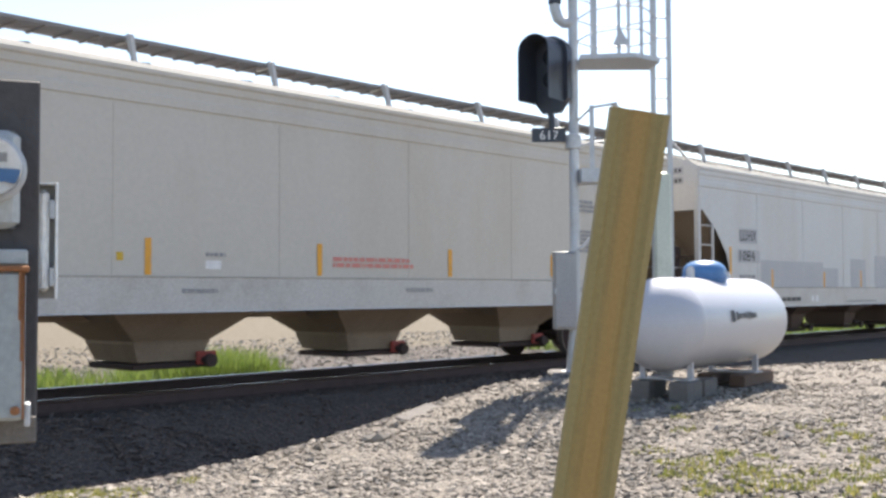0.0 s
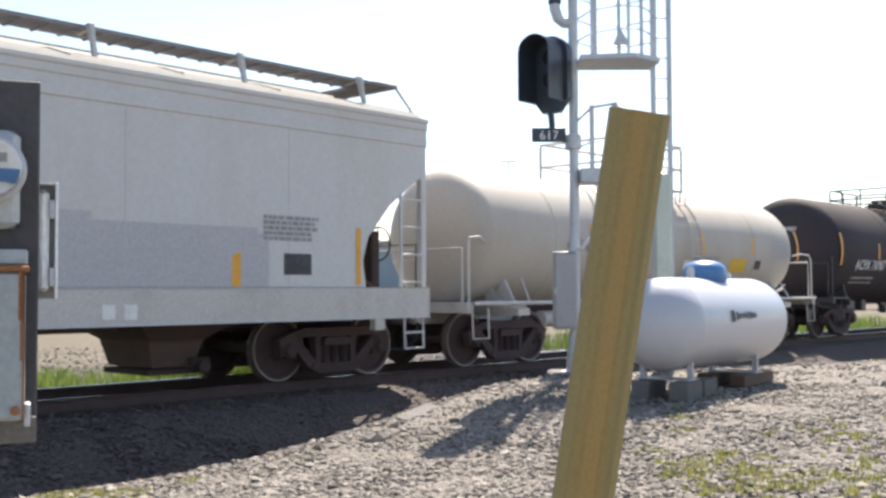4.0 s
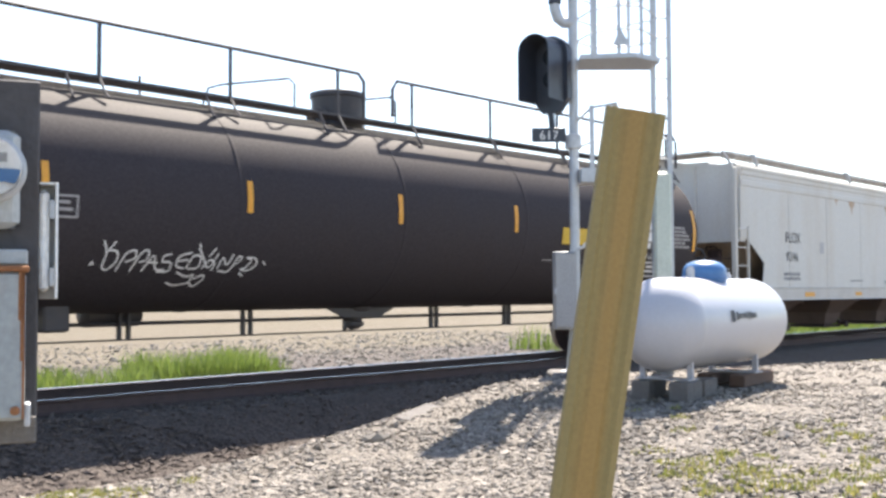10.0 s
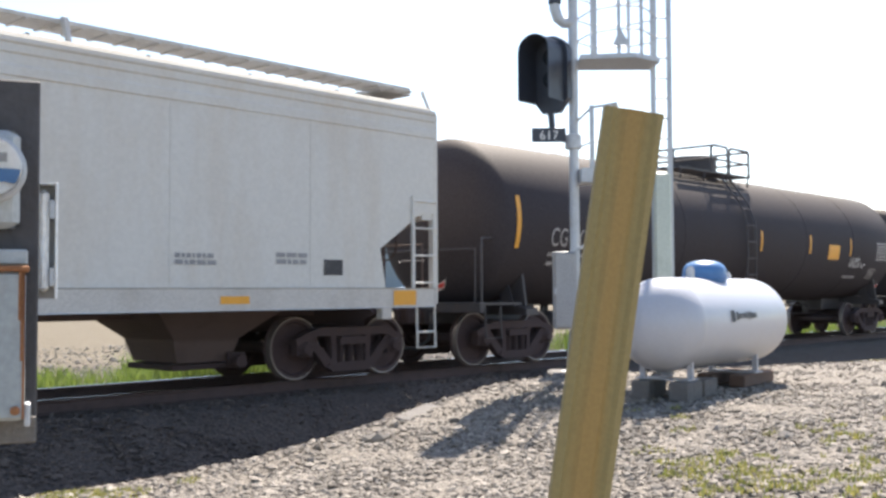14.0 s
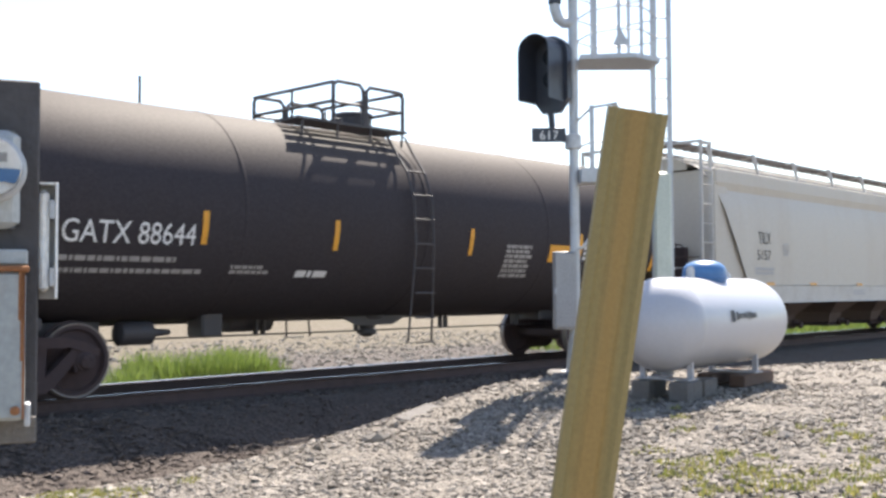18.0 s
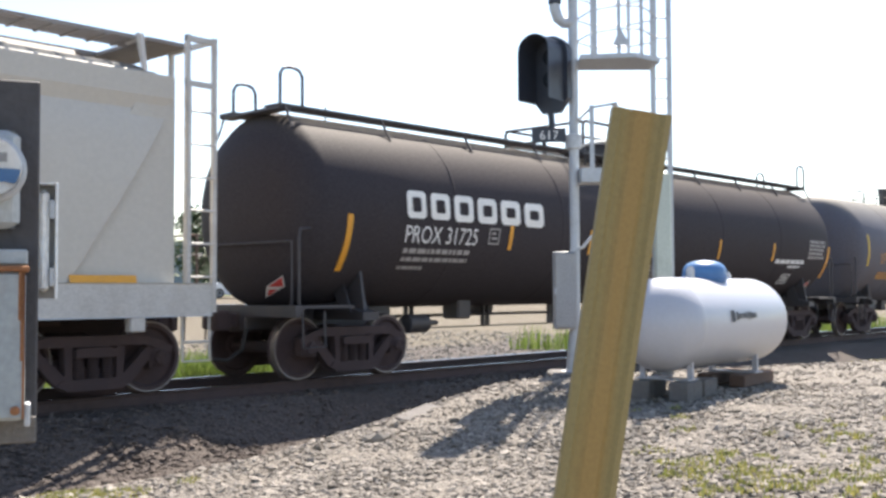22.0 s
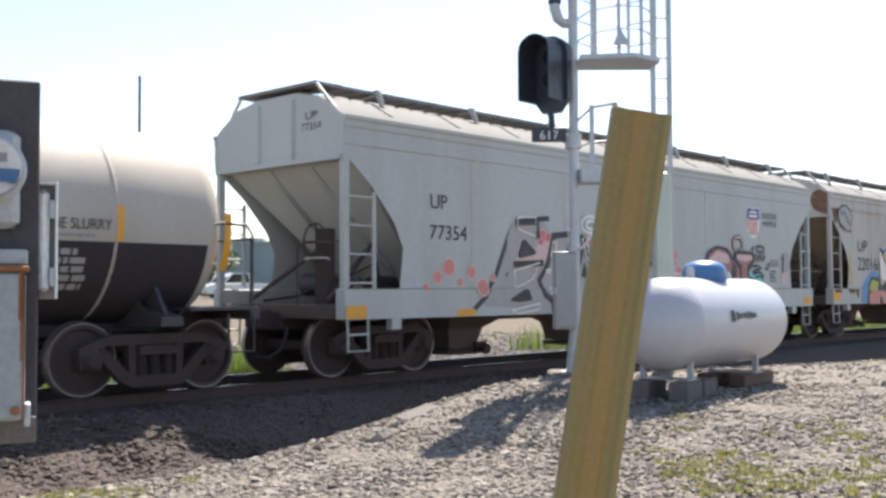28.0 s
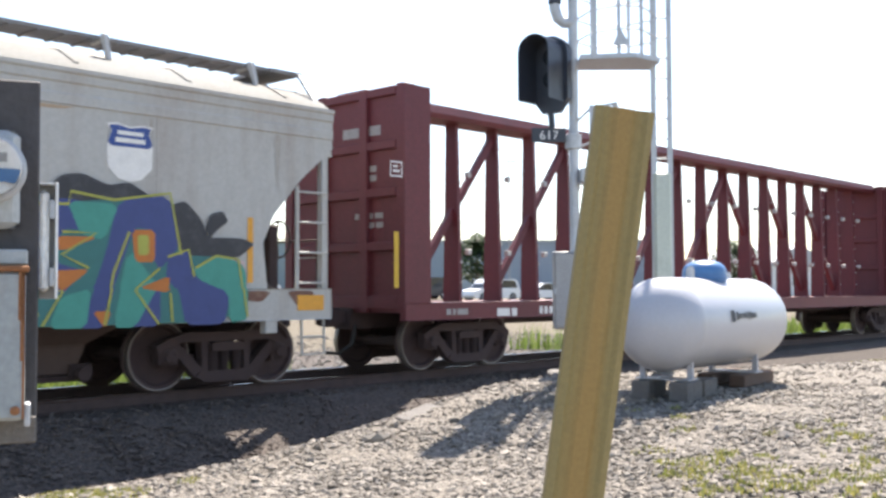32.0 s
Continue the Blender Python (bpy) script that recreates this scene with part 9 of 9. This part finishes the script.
def stones(name, label, material, spots, size, seed):
    """Angular crushed stones, each its own little block."""
    rng = np.random.default_rng(seed)
    p = (1 + 5 ** 0.5) / 2
    ico = np.array([(-1, p, 0), (1, p, 0), (-1, -p, 0), (1, -p, 0), (0, -1, p), (0, 1, p), (0, -1, -p), (0, 1, -p), (p, 0, -1), (p, 0, 1), (-p, 0, -1), (-p, 0, 1)]) / 1.9
    tri = np.array([0, 11, 5, 0, 5, 1, 0, 1, 7, 0, 7, 10, 0, 10, 11, 1, 5, 9, 5, 11, 4, 11, 10, 2, 10, 7, 6, 7, 1, 8, 3, 9, 4, 3, 4, 2, 3, 2, 6, 3, 6, 8, 3, 8, 9, 4, 9, 5, 2, 4, 11, 6, 2, 10, 8, 6, 7, 9, 8, 1]).reshape(20, 3)
    n = len(spots)
    base = np.repeat(ico[None], n, 0) * rng.uniform(0.7, 1.25, (n, 12, 1))
    r = size * rng.lognormal(0, 0.35, (n, 1, 1))
    base = base * r * rng.uniform((0.8, 0.6, 0.32), (1.4, 1.0, 0.6), (n, 1, 3))
    a, b = rng.uniform(0, 6.28, n), rng.normal(0, 0.5, n)
    ca, sa, cb, sb = np.cos(a)[:, None], np.sin(a)[:, None], np.cos(b)[:, None], np.sin(b)[:, None]
    x, y, z = base[..., 0], base[..., 1], base[..., 2]
    y, z = y * cb - z * sb, y * sb + z * cb
    x, y = x * ca - y * sa, x * sa + y * ca
    at = np.array(spots)
    vs = np.stack([x + at[:, 0:1], y + at[:, 1:2], z + at[:, 2:3] + r[:, :, 0] * 0.25], -1).reshape(-1, 3)
    fs = (tri[None] + (np.arange(n) * 12)[:, None, None]).reshape(-1, 3)
    me = bpy.data.meshes.new(name)
    me.vertices.add(len(vs))
    me.vertices.foreach_set("co", vs.ravel())
    me.loops.add(fs.size)
    me.loops.foreach_set("vertex_index", fs.ravel().astype(np.int32))
    me.polygons.add(len(fs))
    me.polygons.foreach_set("loop_start", np.arange(0, fs.size, 3, dtype=np.int32))
    me.update(calc_edges=True)
    me.polygons.foreach_set("use_smooth", np.zeros(len(fs), dtype=bool))
    me.materials.append(M[material])
    return tagged(new(name, me), label, "stones", kind="stuff")


def scatter():
    rng = random.Random(4)
    near, shaded = [], []
    for a, b, n in ((3.4, 6.5, 11000), (6.5, 9.5, 15500), (9.5, 13, 14500), (13, 20, 9500)):
        for _ in range(n):
            x, y = visible_spot(rng, a, b)
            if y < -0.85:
                # towards the track more stones get the colour with shade painted in
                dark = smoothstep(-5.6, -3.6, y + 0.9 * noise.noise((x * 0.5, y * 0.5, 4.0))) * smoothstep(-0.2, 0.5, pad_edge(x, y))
                (shaded if rng.random() < dark else near).append((x, y, height(x, y)))
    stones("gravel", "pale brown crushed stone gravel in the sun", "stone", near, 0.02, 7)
    stones("ballast_gravel", "brown crushed stone along the track, darkened with painted shade", "darkstone", shaded, 0.024, 8)
    far = []
    while len(far) < 9000:
        x, y = rng.uniform(7, 32), 0.9 + 15 * rng.random() ** 1.5
        far.append((x, y, height(x, y)))
    stones("yard_gravel", "grey crushed stone behind the track", "farstone", far, 0.035, 9)
    big = [(7.75, -5.0, height(7.75, -5.0)), (7.55, -5.15, height(7.55, -5.15)), (7.2, -5.3, height(7.2, -5.3)), (12.4, -5.0, height(12.4, -5))]
    for i, sp in enumerate(big):
        ob = stones("rock", "pale rough rock lying on the gravel", "stone", [(0, 0, 0)], 0.075, 30 + i)
        ob.location = sp
        tagged(ob, category="rock", kind="thing")
        del ob["kind"]
    # thin pale slab at the edge of the gravel bank
    slab = part("concrete_slab", Shape().box(-0.35, 0.3, -0.12, 0.12, -0.03, 0.012, 0.006), M["block"], None, at=pose(8.3, -4.85, height(8.3, -4.85) + 0.012, 6, -8, 12))
    tagged(slab, "pale flat concrete slab half buried in gravel", "slab")


def blades(name, label, material, spots, seed, lo, hi, width):
    rng = random.Random(seed)
    vs, fs = [], []
    for x, y, z in spots:
        h, a, lean = rng.uniform(lo, hi), rng.uniform(0, 6.28), rng.uniform(0.1, 0.6)
        dx, dy = math.cos(a), math.sin(a)
        k, w = len(vs), width * rng.uniform(0.6, 1.3)
        b = a + rng.uniform(0.8, 2.2)
        wx, wy = math.cos(b) * w, math.sin(b) * w
        vs += [(x - wx, y - wy, z), (x + wx, y + wy, z), (x + wx * 0.7 + dx * h * lean * 0.35, y + wy * 0.7 + dy * h * lean * 0.35, z + h * 0.55),
               (x - wx * 0.7 + dx * h * lean * 0.35, y - wy * 0.7 + dy * h * lean * 0.35, z + h * 0.55), (x + dx * h * lean, y + dy * h * lean, z + h)]
        fs += [(k, k + 1, k + 2, k + 3), (k + 3, k + 2, k + 4)]
    me = bpy.data.meshes.new(name)
    me.from_pydata(vs, [], fs)
    me.materials.append(M[material])
    return tagged(new(name, me), label, "grass", kind="stuff")


def grass():
    rng = random.Random(12)
    spots = []
    for _ in range(26000):
        x, y = rng.uniform(6.0, 15.5), rng.uniform(1.7, 4.8)
        m = noise.noise((x * 0.6, y * 0.8, 3.0)) + 0.35 * noise.noise((x * 2.3, y * 2.3, 1.0))
        if m > -0.14 + 0.3 * 1.2 * smoothstep(11.6, 12.9, x - 0.8 * (y - 3)) and abs(y - 3.0 - 0.05 * (x - 10)) < 1.1 and x < 12.9 - 0.3 * rng.random():
            if rng.random() < 0.15 + 0.85 * smoothstep(0.25, 0.75, abs(x - 8.5 - 0.6 * (y - 2.6))):
                spots.append((x, y, height(x, y)))
    blades("grass_strip", "bright green grass growing behind the far rail", "grass", [p for p in spots if not 9.7 < p[0] < 12.2], 3, 0.15, 0.5, 0.013)
    blades("grass_clump", "taller bright green grass clump behind the far rail", "grass", [p for p in spots if 9.7 < p[0] < 12.2], 4, 0.28, 0.7, 0.013)
    spots = []
    for _ in range(5000):
        x, y = rng.uniform(23, 44), rng.uniform(2.2, 6.0)
        if noise.noise((x * 0.5, y * 0.7, 8.0)) > -0.1:
            spots.append((x, y, height(x, y)))
    blades("grass_strip", "tall green grass beyond the track", "grass", spots, 5, 0.3, 0.8, 0.02)
    spots = []
    for _ in range(60000):
        x, y = visible_spot(rng, 6.0, 11.5, 54, 71.8)
        d, a = math.hypot(x, y - EYE.y), math.degrees(math.atan2(x, y - EYE.y))
        thick = smoothstep(11.0, 8.0, d) * smoothstep(55.0, 62.0, a + 2.0 * (8.0 - d))
        if rng.random() < 0.5 and 0.7 * noise.noise((x * 1.1, y * 1.1, 5.0)) + 0.8 * noise.noise((x * 6, y * 6, 2.0)) > 0.72 - 0.6 * thick:
            spots.append((x, y, height(x, y) + 0.012))
    for cx, cy, n, r in ((4.4, -4.45, 420, 0.3), (4.1, -4.6, 260, 0.25), (4.75, -4.75, 300, 0.25), (5.42, -4.7, 60, 0.12), (7.2, -8.4, 60, 0.14), (7.9, -8.3, 50, 0.12), (8.4, -8.0, 40, 0.1), (16.5, -6.6, 120, 0.5), (19.0, -7.8, 260, 1.2)):
        for _ in range(n):
            a, d = rng.uniform(0, 6.28), r * math.sqrt(rng.random())
            x, y = cx + d * math.cos(a), cy + d * math.sin(a)
            spots.append((x, y, height(x, y) + 0.005))
    blades("sparse_grass", "short sparse yellow-green grass in gravel", "drygrass", spots, 6, 0.014, 0.05, 0.006)


scatter()
grass()


# ---- things that move ----
# metres that the train has gone at each second
GONE = [0.041, 6.491, 13.037, 19.6, 26.33, 33.052, 39.893, 46.657, 53.564, 60.505, 67.509, 74.582, 81.699, 88.871, 96.177, 103.403, 110.757, 118.208, 125.698, 133.271,
        140.775, 148.265, 156.155, 163.892, 171.679, 179.567, 187.568, 195.582, 203.594, 211.746, 220.042, 228.231, 236.602]


def gone(t):
    i = min(31, int(t))
    a, b = GONE[i], GONE[i + 1]
    return a + (b - a) * (t - i)


# sideways sway of the marker post's tip in centimetres, every half second
SWAY = {0: 0, 1.0: 0, 2.0: 0.1, 3.5: 0, 5.5: 0.4, 6: 0.65, 6.5: 0.3, 7: 1.2, 7.5: -0.2, 8: 0.65, 8.5: 0.3, 9: 0.1, 9.5: 0.65, 10: -0.65, 10.5: 0.65, 11: 1.2, 11.5: 0.1, 12: 0.65, 12.5: -0.4, 13: -0.45,
        13.5: 0.4, 14: -1.0, 14.5: 0.4, 16.5: -0.4, 17: -0.45, 17.5: -0.2, 18: -0.35, 18.5: 0, 19: 0.3, 19.5: -0.2, 20: 0.3, 20.5: 0.1, 21: -0.65, 21.5: 0.4, 22: 0.3, 22.5: 0, 23: 0.3, 24: 0.1, 25: 0, 25.5: 0.4,
        27.5: 0.3, 28: 0.3, 28.5: 0.4, 29: -0.2, 29.5: 0.4, 30: -0.2, 30.5: -0.2, 31: -0.4, 31.5: -1.0, 32: -2.5}
LEAN = 8.56


def motions():
    for car in CARS.values():
        x0 = car.matrix_basis.translation.x
        walk(car, [(t, pose(x0 - gone(t), 0, 0)) for t in range(33)])
    # the wheels turn while they pass before the camera
    for ax, car, dx in WHEELSETS:
        x0 = car["start"] + dx
        rows, t = [], 0.0
        while t <= 32.001:
            x = x0 - gone(min(t, 32))
            if -2 < x < 42:
                rows.append((t, gone(min(t, 32))))
            t += 1 / 15
        if not rows:
            continue
        base = rows[0][1]
        keys = [(t, pose(dx, 0, WHEEL_R) @ Matrix.Rotation(-(g - base) / WHEEL_R, 4, "Y")) for t, g in rows]
        if keys[0][0] > 0.1:
            keys.insert(0, (0, keys[0][1]))
        if keys[-1][0] < 31.9:
            keys.append((32, keys[-1][1]))
        walk(ax, keys)
    p = POST.matrix_basis.translation
    walk(POST, [(t, facing(p.x, p.y, p.z) @ pose(0, 0, 0, 2.3, LEAN + math.degrees(s * 0.01 / 1.9), 0)) for t, s in SWAY.items()])


for car in CARS.values():
    car["start"] = car.matrix_basis.translation.x
motions()
